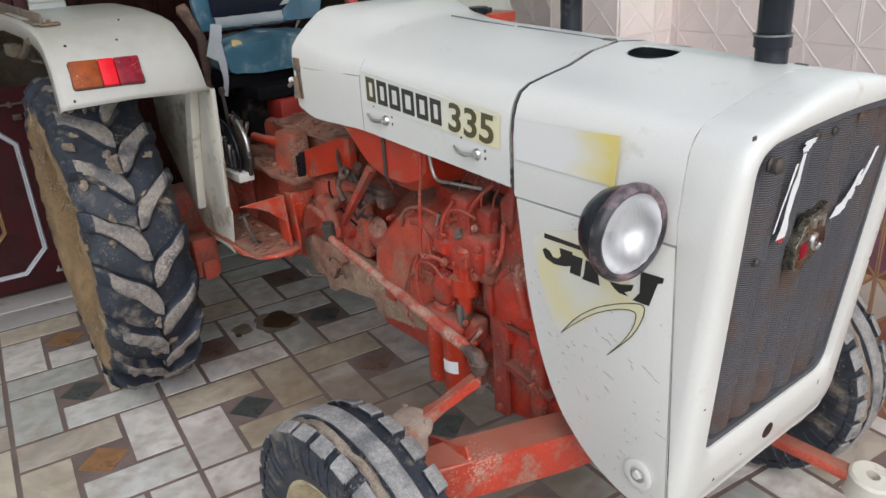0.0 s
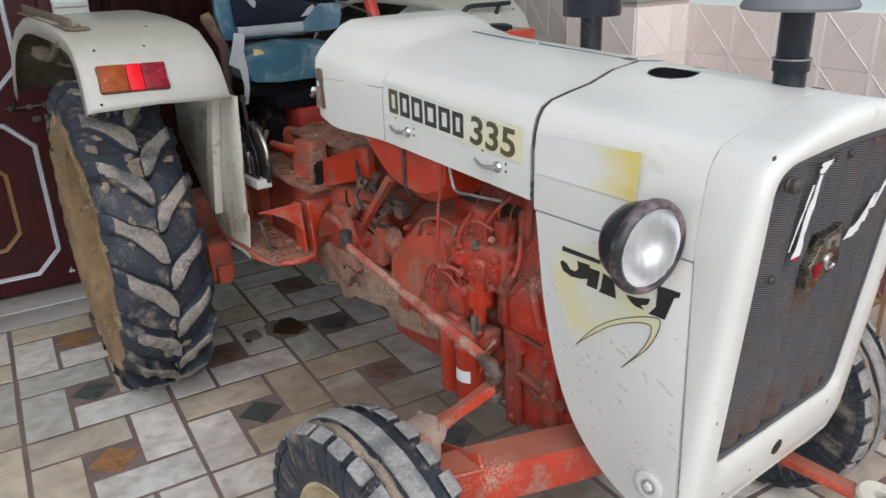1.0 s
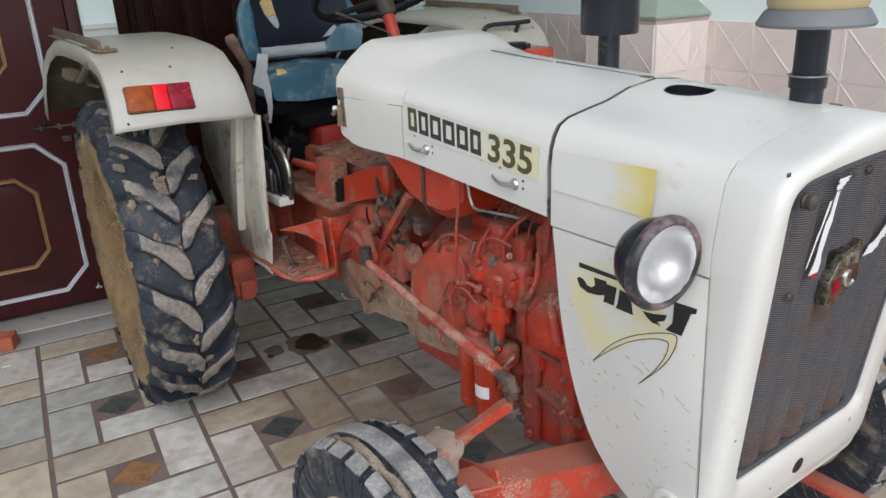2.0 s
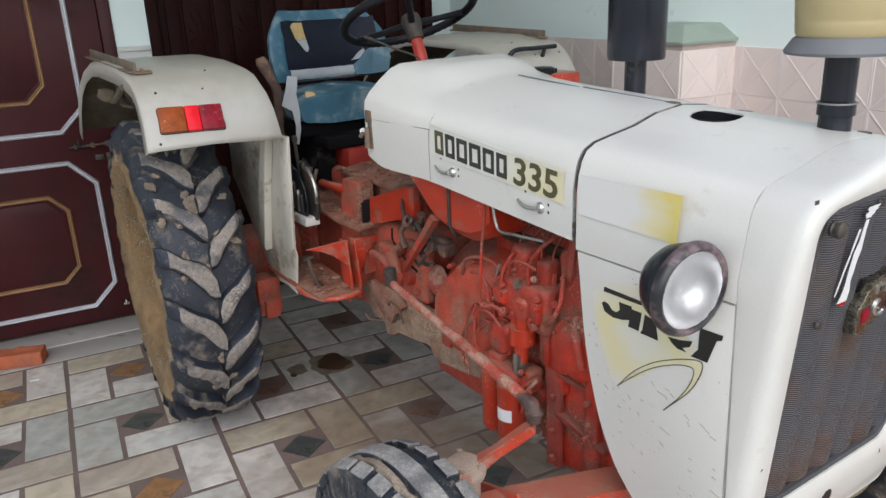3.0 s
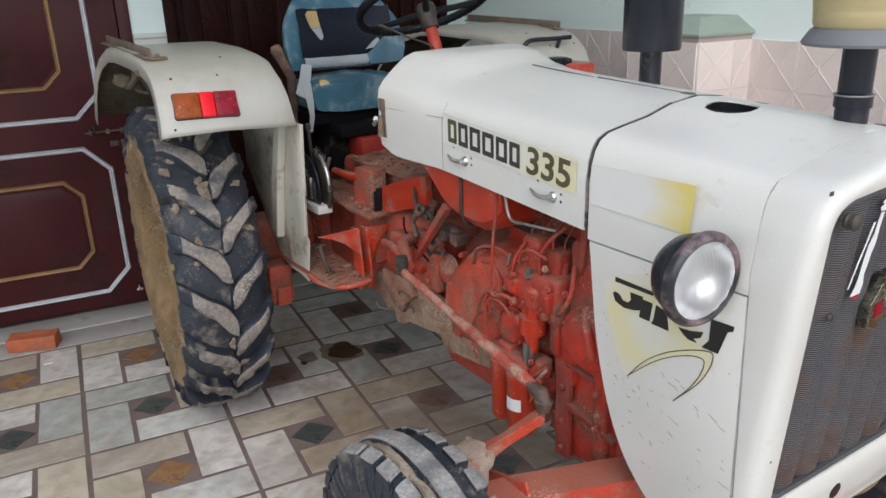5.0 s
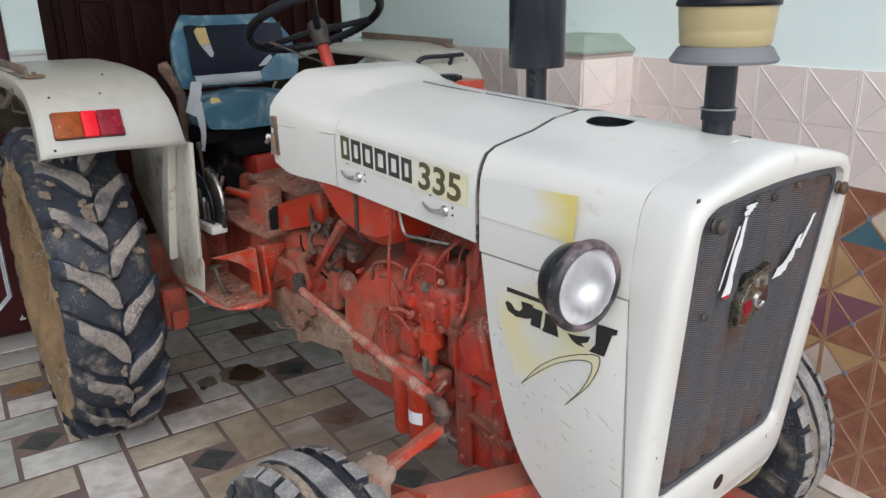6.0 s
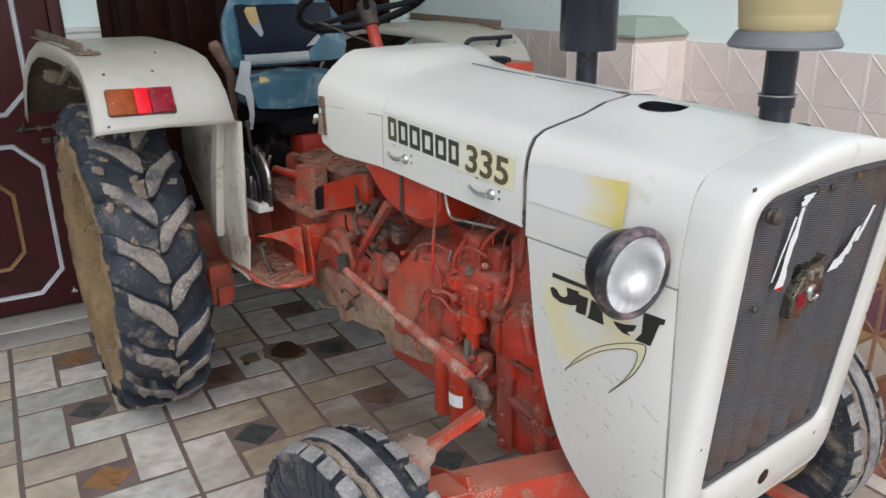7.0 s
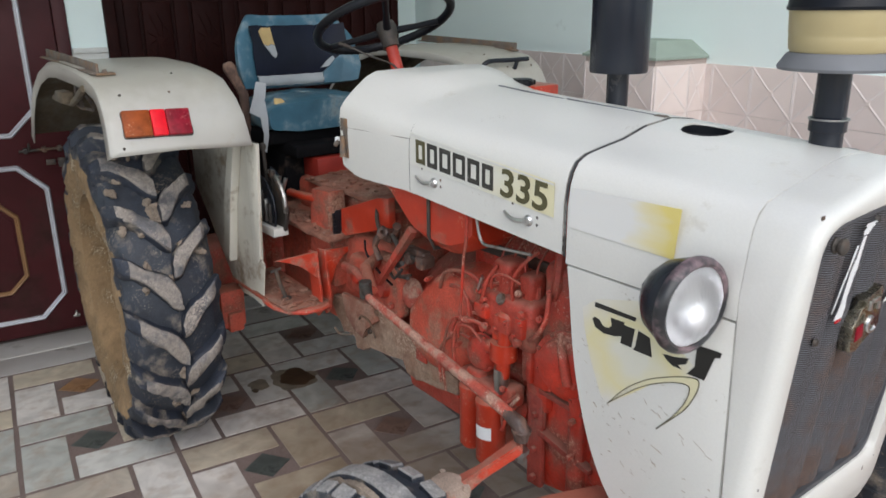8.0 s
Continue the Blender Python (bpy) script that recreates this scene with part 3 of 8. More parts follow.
def moulding(bm, x0, x1, z0, z1, c, w, y, h):
    """A raised octagonal frame with a rounded double bead."""
    steps = [(0, 0), (0.12, 0.7), (0.3, 1), (0.45, 0.75), (0.55, 0.75), (0.7, 1), (0.88, 0.7), (1, 0)]
    rows = []
    for s, k in steps:
        d = w * s
        cc = c - d * 0.59
        rows.append([(px, y - h * k, pz) for px, pz in octagon(x0 + d, x1 - d, z0 + d, z1 - d, cc)])
    loft(bm, rows, closed=True)


def door(name, x0, x1, label):
    """A flush varnished leaf in its frame, with two octagonal panels edged in silver and bronze mouldings."""
    bm = bmesh.new()
    box(bm, x0, x1, DOOR_Y, DOOR_Y + 0.045, 0.012, 2.2, 0.004)
    leaf = tagged(part(name, bm, maroon_wood), label, "door", kind="structure")
    right = 0.326
    left = -1.30
    for z0, z1 in ((0.092, 0.932), (1.07, 2.05)):
        bm = bmesh.new()
        moulding(bm, left, right, z0, z1, 0.128, 0.026, DOOR_Y, 0.014)
        part("silver_moulding", bm, silver_paint, leaf, "silver painted octagonal moulding")
        bm = bmesh.new()
        moulding(bm, left + 0.166, right - 0.163, z0 + 0.165, z1 - 0.170, 0.090, 0.024, DOOR_Y, 0.012)
        part("bronze_moulding", bm, gold_paint, leaf, "bronze painted inner moulding")
        bm = bmesh.new()
        prism(bm, octagon(left + 0.20, right - 0.197, z0 + 0.2, z1 - 0.204, 0.08), "xz", DOOR_Y - 0.006, DOOR_Y + 0.004, 0.003)
        part("raised_panel", bm, maroon_wood, leaf)
    bm = bmesh.new()
    tube(bm, [(0.215, DOOR_Y - 0.022, 1.003), (0.43, DOOR_Y - 0.022, 1.006)], 0.0065, 10)
    tube(bm, [(0.262, DOOR_Y - 0.022, 1.003), (0.262, DOOR_Y - 0.045, 1.03), (0.262, DOOR_Y - 0.045, 1.045)], 0.006, 8)
    for cx in (0.245, 0.33, 0.40):
        box(bm, cx - 0.01, cx + 0.01, DOOR_Y - 0.032, DOOR_Y, 0.99, 1.018, 0.003)
    part("slide_bolt", bm, dark_steel, leaf, "dark steel slide bolt")
    bm = bmesh.new()
    box(bm, 0.33, 0.375, DOOR_Y - 0.012, DOOR_Y, 0.92, 0.95, 0.004)
    box(bm, 0.385, 0.42, DOOR_Y - 0.02, DOOR_Y, 0.905, 0.955, 0.006)
    part("hasp", bm, dark_steel, leaf, "dark steel hasp")
    bm = bmesh.new()
    tube(bm, [(0.335, DOOR_Y - 0.02, 0.09), (0.365, DOOR_Y - 0.02, 0.088)], 0.009, 8)
    tube(bm, [(0.35, DOOR_Y, 0.105), (0.35, DOOR_Y - 0.02, 0.105), (0.35, DOOR_Y - 0.03, 0.09)], 0.006, 8)
    part("bottom_bolt", bm, steel, leaf, "small steel floor bolt")
    return leaf


door("door_1", -1.37, 0.462, "closed maroon door with silver and bronze octagonal mouldings")
bm = bmesh.new()
box(bm, 0.466, 0.528, DOOR_Y - 0.012, DOOR_Y + 0.12, 0.0, 2.25, 0.006)
box(bm, -1.42, -1.374, DOOR_Y - 0.012, DOOR_Y + 0.12, 0.0, 2.25, 0.006)
tagged(part("door_frame", bm, maroon_wood), "dark maroon wooden door frame", "door frame", kind="structure")

# second, carved door behind the seat
bm = bmesh.new()
box(bm, 0.765, 2.33, DOOR_Y + 0.03, DOOR_Y + 0.07, 0.012, 2.2, 0.004)
door_2 = tagged(part("door_2", bm, brown_wood), "closed dark brown double door with carved planks", "door", kind="structure")
bm = bmesh.new()
box(bm, 0.704, 0.76, DOOR_Y - 0.012, DOOR_Y + 0.12, 0.0, 2.25, 0.006)
box(bm, 2.335, 2.383, DOOR_Y - 0.012, DOOR_Y + 0.12, 0.0, 2.25, 0.006)
tagged(part("door_frame", bm, brown_wood), "dark brown wooden door frame", "door frame", kind="structure")
for k in range(6):
    px = 0.80 + k * 0.255
    bm = bmesh.new()
    box(bm, px, px + 0.075, DOOR_Y + 0.012, DOOR_Y + 0.031, 0.05, 2.15, 0.008)
    part("stile", bm, brown_wood, door_2)
    bm = bmesh.new()
    for zc in (0.35, 0.95, 1.52, 1.95):
        box(bm, px + 0.09, px + 0.24, DOOR_Y + 0.014, DOOR_Y + 0.031, zc - 0.20, zc + 0.20, 0.012)
        for q in range(8):
            a = q * math.pi / 4
            tube(bm, curve_points([(px + 0.165 + 0.02 * math.cos(a), DOOR_Y + 0.012, zc + 0.02 * math.sin(a)),
                                   (px + 0.165 + 0.06 * math.cos(a + 0.4), DOOR_Y + 0.010, zc + 0.09 * math.sin(a + 0.3)),
                                   (px + 0.165 + 0.05 * math.cos(a + 0.9), DOOR_Y + 0.013, zc + 0.15 * math.sin(a + 0.5))], 4), 0.0035, 6)
    part("carved_panel", bm, brown_wood, door_2)

# stone edge in front of the doors
bm = bmesh.new()
box(bm, -3.3, 2.66, 0.012, 0.215, -0.02, 0.0, 0.001)
box(bm, -3.3, 2.66, 0.236, 0.44, -0.02, 0.0, 0.001)
threshold = tagged(part("threshold", bm, border_stone), "grey marble border slabs before the doors", "threshold", kind="structure")
bm = bmesh.new()
box(bm, -3.3, 2.66, 0.217, 0.234, -0.02, 0.003, 0.001)
part("inlay_strip", bm, white_strip, threshold, "thin white marble inlay strip")


def pier():
    """A short tiled pier against the wall with a sloped green cap."""
    x0, y0, y1, top_z = 2.375, -1.735, -1.33, DADO + 0.022
    bm = bmesh.new()
    box(bm, x0, WALL_X, y0, y1, 0.0, top_z)
    p = tagged(part("pier", bm, grout, smooth=0), "pale pink tiled pier with a sloped green painted cap", "pier", kind="structure")
    bm = bmesh.new()
    e = 0.012
    low = [(x0 - e, y0 - e, top_z), (WALL_X, y0 - e, top_z), (WALL_X, y1 + e, top_z), (x0 - e, y1 + e, top_z)]
    low2 = [(a, b, top_z + 0.010) for a, b, _ in low]
    s = 0.085
    top = [(x0 + s, y0 + s, DADO + 0.090), (WALL_X, y0 + s, DADO + 0.090), (WALL_X, y1 - s, DADO + 0.090), (x0 + s, y1 - s, DADO + 0.090)]
    loft(bm, [low, low2, top], closed=True, cap0=True, cap1=True)
    part("cap", bm, pier_green, p, "sloped green painted cap", smooth=20)
    return p


pier_ob = pier()

# ---- the tractor ----
O = Vector((1.27, -0.70, 0.0))
tractor = new("tractor")
tractor.matrix_world = pose(O.x, O.y, 0, 0, 0, -83.0)   # its own x is forward, y to its left
tagged(tractor, "old cream and orange-red farm tractor with muddy tyres", "tractor")


def rear_wheel(side):
    """side: -1 right, 1 left."""
    R, W, yc = 0.635, 0.33, 0.742 * side
    c = Vector((0, yc, R))
    half = W / 2
    bm = bmesh.new()
    prof = [(0.36, -0.12), (0.39, -half * 0.90), (0.46, -half * 1.0), (0.53, -half * 0.985), (0.552, -half * 0.93), (0.578, -half * 0.75), (0.590, -half * 0.4),
            (0.594, 0), (0.590, half * 0.4), (0.578, half * 0.75), (0.552, half * 0.93), (0.53, half * 0.985), (0.46, half), (0.39, half * 0.90), (0.36, 0.12)]
    run = np.linspace(0, len(prof) - 1, 57)
    prof = [(interp(u, range(len(prof)), [p[0] for p in prof]), interp(u, range(len(prof)), [p[1] for p in prof])) for u in run]
    lathe(bm, prof, c, (0, 1, 0), 150)
    for f in bm.faces:
        cc = f.calc_center_median() - c
        rr = math.hypot(cc.x, cc.z)
        f.material_index = 1 if rr < 0.522 + 0.03 * noise.noise(f.calc_center_median() * 13) and cc.y * side > 0.05 else 0
    for v in bm.verts:
        cc = v.co - c
        rr = math.hypot(cc.x, cc.z)
        if rr < 0.56:
            v.co.y += side * (0.014 * noise.noise(v.co * 14) + 0.008 * noise.noise(v.co * 38) + 0.004 * noise.noise(v.co * 80))
    wheel = part("rear_wheel", bm, [rubber, mud_tan], tractor, "rear wheel with a mud-caked tractor tyre", smooth=50,
                 at=Matrix.Translation(c) @ Matrix.Rotation(radians(4.0 * side), 4, "Z") @ Matrix.Translation(-c))
    # lugs: two staggered rows that meet in a V
    count = 19
    for row in (-1, 1):
        for k in range(count):
            th0 = 2 * math.pi * k / count + (0.0 if row > 0 else radians(9.5))
            bm = bmesh.new()
            rows = []
            n = 11
            jig = random.uniform(-0.02, 0.02)
            fat = random.uniform(0.85, 1.15)
            for i in range(n + 1):
                s = i / n
                y = (1 - s) * (-side * 0.012 - row * 0.004) + s * row * (half - 0.003)
                th = th0 + 0.25 * s + jig * s + 0.018 * math.sin(3.1 * s)
                wd = fat * interp(s, [0, 0.06, 0.18, 0.32, 0.5, 0.8, 0.95, 1.0], [0.030, 0.046, 0.049, 0.040, 0.030, 0.029, 0.032, 0.027])
                rt = R - 0.002 - 0.046 * max(0, s - 0.70) ** 1.5 * 6 + random.uniform(-0.002, 0.002)
                rb = 0.575 - 0.06 * max(0, s - 0.72) * 2.2
                ring = []
                for dw, rr in ((-1.28, rb), (-1.12, rt - 0.020), (-0.98, rt - 0.006), (-0.8, rt), (-0.3, rt + 0.001), (0.3, rt + 0.001), (0.8, rt), (0.98, rt - 0.006), (1.12, rt - 0.020), (1.28, rb)):
                    a = th + dw * wd / R
                    ring.append(Vector((math.cos(a) * rr, y, math.sin(a) * rr)) + c)
                rows.append(ring)
            loft(bm, rows, closed=True, cap0=True, cap1=True)
            for f in bm.faces:
                cc = f.calc_center_median() - c
                f.material_index = 0 if math.hypot(cc.x, cc.z) > R - 0.012 else 1
            rough_up(bm, 0.007, 20, k + 7 * row)
            rough_up(bm, 0.006, 75, k)
            part("tread_lug", bm, [lug_rubber, lug_side], wheel)
    # mud caught between the lugs
    rnd = random.Random(int(5 + side))
    bm = bmesh.new()
    for k in range(100):
        th, y = rnd.uniform(0, 2 * math.pi), rnd.triangular(-half * 0.9, half * 0.9, side * half * 0.3)
        rr = 0.596 - 0.06 * max(0, abs(y) / half - 0.7)
        s = rnd.uniform(0.006, 0.024)
        m = Matrix.Translation(c + Vector((math.cos(th) * rr, y, math.sin(th) * rr))) @ Matrix.Rotation(-th, 4, "Y") @ Matrix.Rotation(rnd.uniform(0, 3), 4, "X") @ Matrix.Diagonal((rnd.uniform(0.004, 0.009), s, s * rnd.uniform(0.3, 1.3), 1))
        bmesh.ops.create_icosphere(bm, subdivisions=3, radius=1.0, matrix=m)
    rough_up(bm, 0.016, 40, 3)
    rough_up(bm, 0.008, 110, 3)
    tagged(part("mud_clod", bm, clod_mud, wheel, "dried mud between the lugs"), kind="stuff")
    bm = bmesh.new()
    lathe(bm, [(0.385, -half * 0.8), (0.40, -half * 0.86), (0.37, -half * 0.86), (0.345, -half * 0.5), (0.33, 0.0), (0.345, half * 0.5), (0.37, half * 0.86),
               (0.40, half * 0.86), (0.385, half * 0.8)], c, (0, 1, 0), 48)
    part("rim", bm, mud_tan, wheel, "mud-caked rim")
    bm = bmesh.new()
    lathe(bm, [(0, 0.07), (0.07, 0.07), (0.09, 0.04), (0.16, 0.03), (0.24, 0.05), (0.335, 0.02), (0.335, 0.01), (0.24, 0.035), (0.1, 0.0), (0, 0.0)], c, (0, side, 0), 40)
    for k in range(8):
        a = k * math.pi / 4
        bolt(bm, c + Vector((math.cos(a) * 0.12, side * 0.032, math.sin(a) * 0.12)), (0, side, 0), 0.014, 0.016)
    part("wheel_disc", bm, mud_tan, wheel, "mud-caked wheel disc")
    return wheel


def front_wheel(side, x, steer):
    R, W = 0.37, 0.185
    yc = 0.795 * side if side < 0 else 0.63
    c = Vector((0, 0, 0))
    half = W / 2
    bm = bmesh.new()
    prof = [(0.215, -0.06), (0.235, -half * 0.92), (0.28, -half * 1.0), (0.32, -half * 0.98), (0.345, -half * 0.86), (0.352, -half * 0.5), (0.354, 0),
            (0.352, half * 0.5), (0.345, half * 0.86), (0.32, half * 0.98), (0.28, half), (0.235, half * 0.92), (0.215, 0.06)]
    lathe(bm, prof, c, (0, 1, 0), 64)
    m = Matrix.Translation((x, yc, R)) @ Matrix.Rotation(radians(steer), 4, "Z")
    wheel = part("front_wheel", bm, rubber, tractor, "front wheel with a worn ribbed tyre", smooth=50, at=m)
    # broad middle rib
    for yo, w, h in ((0.0, 0.023, 0.0),):
        bm = bmesh.new()
        lathe(bm, [(0.345, yo - w - 0.006), (R - h - 0.007, yo - w - 0.001), (R - h - 0.003, yo - w), (R - h, yo - w + 0.003), (R - h, yo), (R - h, yo + w - 0.003), (R - h - 0.003, yo + w),
                   (R - h - 0.007, yo + w + 0.001), (0.345, yo + w + 0.006)], c, (0, 1, 0), 110)
        for f in bm.faces:
            cc = f.calc_center_median()
            f.material_index = int(math.hypot(cc.x, cc.z) < R - 0.006)
        rough_up(bm, 0.0022, 45, yo * 50)
        part("rib", bm, [front_tread, rubber], wheel)
    # strip of mud left in one groove
    bm = bmesh.new()
    lathe(bm, [(0.350, -side * 0.05), (0.358, -side * 0.045), (0.359, -side * 0.035), (0.350, -side * 0.03)] if side > 0 else [(0.350, side * 0.05), (0.358, side * 0.045), (0.359, side * 0.035), (0.350, side * 0.03)], c, (0, 1, 0), 90)
    rough_up(bm, 0.014, 24, 2)
    part("groove_mud", bm, clod_mud, wheel, "dried mud in the groove")
    for row in (-1, 1):
        for k in range(28):
            a0 = 2 * math.pi * (k + (0.5 if row > 0 else 0)) / 28
            bm = bmesh.new()
            rows = []
            for s in (0.0, 0.08, 0.5, 0.92, 1.0):
                y = row * (0.056 + 0.036 * s)
                rt = R - 0.005 - 0.011 * s - (0.003 if s in (0.0, 1.0) else 0)
                ring = []
                for da, rr in ((-0.086, 0.33), (-0.078, rt - 0.006), (-0.072, rt), (0.072, rt), (0.078, rt - 0.006), (0.086, 0.33)):
                    a = a0 + da + row * 0.02 * s
                    ring.append(Vector((math.cos(a) * rr, y, math.sin(a) * rr)))
                rows.append(ring)
            loft(bm, rows, closed=True, cap0=True, cap1=True)
            for f in bm.faces:
                cc = f.calc_center_median()
                f.material_index = int(math.hypot(cc.x, cc.z) < R - 0.019)
            rough_up(bm, 0.003, 35, k)
            part("tread_block", bm, [front_tread, rubber], wheel)
    # ridges on the tyre's flank
    bm = bmesh.new()
    for k in range(52):
        a = 2 * math.pi * k / 52
        for sd in (-1, 1):
            tube(bm, [(math.cos(a) * 0.26, sd * half * 0.97, math.sin(a) * 0.26), (math.cos(a) * 0.30, sd * half * 1.01, math.sin(a) * 0.30),
                      (math.cos(a) * 0.338, sd * half * 0.93, math.sin(a) * 0.338)], 0.0035, 5)
    tagged(part("flank_ridge", bm, rubber, wheel), kind="stuff")
    bm = bmesh.new()
    lathe(bm, [(0.225, -half * 0.85), (0.238, -half * 0.88), (0.225, -half * 0.9), (0.20, -half * 0.55), (0.19, 0), (0.20, half * 0.55), (0.225, half * 0.9),
               (0.238, half * 0.88), (0.225, half * 0.85)], c, (0, 1, 0), 40)
    part("rim", bm, cream_rim, wheel, "cream painted dusty rim")
    bm = bmesh.new()
    lathe(bm, [(0, 0.09), (0.035, 0.09), (0.045, 0.07), (0.05, 0.035), (0.09, 0.03), (0.14, 0.045), (0.195, 0.02), (0.195, 0.012), (0.14, 0.03), (0.05, 0.0), (0, 0)],
          c, (0, side, 0), 36)
    for k in range(6):
        a = k * math.pi / 3
        bolt(bm, (math.cos(a) * 0.075, side * 0.03, math.sin(a) * 0.075), (0, side, 0), 0.011, 0.014)
    part("wheel_disc", bm, cream_rim, wheel, "cream painted dusty wheel disc with bolts")
    return wheel


clod_mud = material("grey_brown_mud", (0.27, 0.215, 0.165), 0.95, vary=0.3, scale=14, bump=0.6, bump_scale=70, fine=0.25)
cream_rim = material("dusty_cream_rim_paint", (0.50, 0.42, 0.26), 0.55, vary=0.15, bump=0.1, dirt=MUD, dirt_amount=0.5, dirt_scale=8)
rear_wheel(-1)
rear_wheel(1)
front_wheel(-1, 1.925, 0)
front_wheel(1, 2.045, 0)

# hood -------------------------------------------------------------
HW = 0.34


SECTIONS = {
    1.02: [(0.342, 1.300), (0.343, 1.355), (0.339, 1.385), (0.322, 1.408), (0.285, 1.441), (0.240, 1.474), (0.205, 1.487), (0.10, 1.490), (0, 1.490)],
    1.16: [(0.341, 1.295), (0.342, 1.343), (0.338, 1.372), (0.322, 1.394), (0.272, 1.424), (0.215, 1.448), (0.170, 1.475), (0.10, 1.486), (0, 1.488)],
    1.29: [(0.341, 1.288), (0.340, 1.333), (0.334, 1.361), (0.318, 1.383), (0.272, 1.404), (0.208, 1.420), (0.152, 1.432), (0.09, 1.448), (0, 1.455)],
    1.45: [(0.340, 1.280), (0.338, 1.320), (0.330, 1.352), (0.315, 1.373), (0.285, 1.388), (0.235, 1.402), (0.17, 1.418), (0.10, 1.433), (0, 1.443)],
    1.945: [(0.340, 1.270), (0.334, 1.312), (0.326, 1.337), (0.312, 1.358), (0.285, 1.371), (0.235, 1.380), (0.165, 1.391), (0.09, 1.412), (0, 1.422)],
    2.37: [(0.340, 1.180), (0.330, 1.245), (0.322, 1.297), (0.308, 1.331), (0.282, 1.348), (0.235, 1.357), (0.165, 1.370), (0.09, 1.388), (0, 1.397)],
}


def hood_section(x, zb):
    """Cross section of the hood at x, from the right lower edge over the top to the left one."""
    keys = sorted(SECTIONS)
    half = [(-HW, zb), (-HW, (zb + 1.2) / 2)]
    for k in range(9):
        half.append((-interp(x, keys, [SECTIONS[q][k][0] for q in keys]), interp(x, keys, [SECTIONS[q][k][1] for q in keys])))
    other = [(-y, z) for y, z in reversed(half[:-1])]
    return [(x, y, z) for y, z in half + other]


def hood_bottom(x):
    return interp(x, [0.992, 1.01, 1.05, 1.11, 1.35, 1.95], [1.235, 1.212, 1.192, 1.184, 1.190, 1.153])


bm = bmesh.new()
secs = []
x_list = [0.998, 1.01, 1.03, 1.06, 1.10, 1.14, 1.16, 1.18, 1.21, 1.24, 1.27, 1.29, 1.33, 1.39, 1.46, 1.55, 1.65, 1.75, 1.85, 1.942]
for x in x_list:
    secs.append(hood_section(x, hood_bottom(x)))
end = [(0.985, y * 0.97, 1.30 + (z - 1.30) * 0.95) for _, y, z in secs[0]]
rows = loft(bm, [end] + secs)
bm.faces.new(rows[0])
hood = part("hood", bm, white_paint, tractor, "cream painted engine hood with dust and fine scratches", smooth=35)
thicken(hood, 0.004)

# raised crease along the hood's side, centre hinge and the rubber edge
bm = bmesh.new()
tube(bm, [(1.0, -0.3438, 1.330), (1.14, -0.3432, 1.333), (1.25, -0.3415, 1.335), (1.36, -0.3395, 1.337)], 0.0010, 6)
tube(bm, [(1.362, y * 1.005, z) for _, y, z in hood_section(1.362, 1.192)[:6]], 0.0009, 6)
part("panel_joint", bm, dark_steel, hood, "dark panel joint")
bm = bmesh.new()
tube(bm, [(x, y * 1.003, z + 0.001) for x, y, z in hood_section(1.9485, 1.150)], 0.0024, 8)
part("rubber_seal", bm, seal_rubber, hood, "black rubber sealing strip")
bm = bmesh.new()
for a, b in ((1.34, 1.60), (1.615, 1.93)):
    zc = 0.5 * (hood_section(a, 1.2)[10][2] + hood_section(b, 1.2)[10][2])
    tube(bm, [(a, 0.004, hood_section(a, 1.2)[10][2] + 0.003), (b, 0.004, hood_section(b, 1.2)[10][2] + 0.001)], 0.0024, 8)
part("hinge", bm, grey_rubber, hood, "long painted piano hinge")
bm = bmesh.new()
box(bm, 1.905, 1.94, -0.006, 0.012, 1.418, 1.4275, 0.003)
part("hinge_bolt", bm, rusty_bar, hood, "small rusty hinge bolt")


def latch(x, z):
    bm = bmesh.new()
    y = -HW - 0.001
    lathe(bm, [(0, 0.010), (0.010, 0.009), (0.014, 0.004), (0.014, 0.0), (0, 0)], (x + 0.035, y, z), (0, -1, 0), 18)
    tube(bm, curve_points([(x + 0.035, y - 0.014, z), (x, y - 0.016, z - 0.003), (x - 0.03, y - 0.012, z + 0.004), (x - 0.045, y - 0.004, z + 0.006)], 5),
         [0.0055] * 5 + [0.0042] * 5 + [0.0034] * 6, 8)
    ob = part("latch", bm, chrome, hood, "chrome hood latch")
    for dx, dz in ((0.062, 0.012), (0.062, -0.006), (-0.02, 0.03)):
        bm = bmesh.new()
        lathe(bm, [(0, 0.003), (0.004, 0.002), (0.005, 0)], (x + dx, y + 0.001, z + dz), (0, -1, 0), 8)
        part("rivet", bm, dark_steel, hood)


latch(1.44, 1.234)
latch(1.80, 1.209)
bm = bmesh.new()
box(bm, 1.002, 1.042, -HW - 0.008, -HW + 0.004, 1.318, 1.358, 0.004)
box(bm, 1.012, 1.040, -HW - 0.006, -HW + 0.004, 1.235, 1.32, 0.004)
tube(bm, [(1.022, -HW - 0.012, 1.305), (1.026, -HW - 0.016, 1.24)], [0.008, 0.011], 10)
tube(bm, [(1.0, -HW - 0.014, 1.285), (0.99, -HW - 0.022, 1.272)], 0.007, 8)
part("side_catch", bm, rusty_bar, hood, "dark steel side catch")
bm = bmesh.new()
lathe(bm, [(0, 0.016), (0.008, 0.014), (0.011, 0.007), (0.008, 0.0), (0, 0)], (0.990, -HW - 0.004, 1.288), (-0.5, -1, 0), 14)
part("catch_knob", bm, decal_white, hood, "small white catch knob")
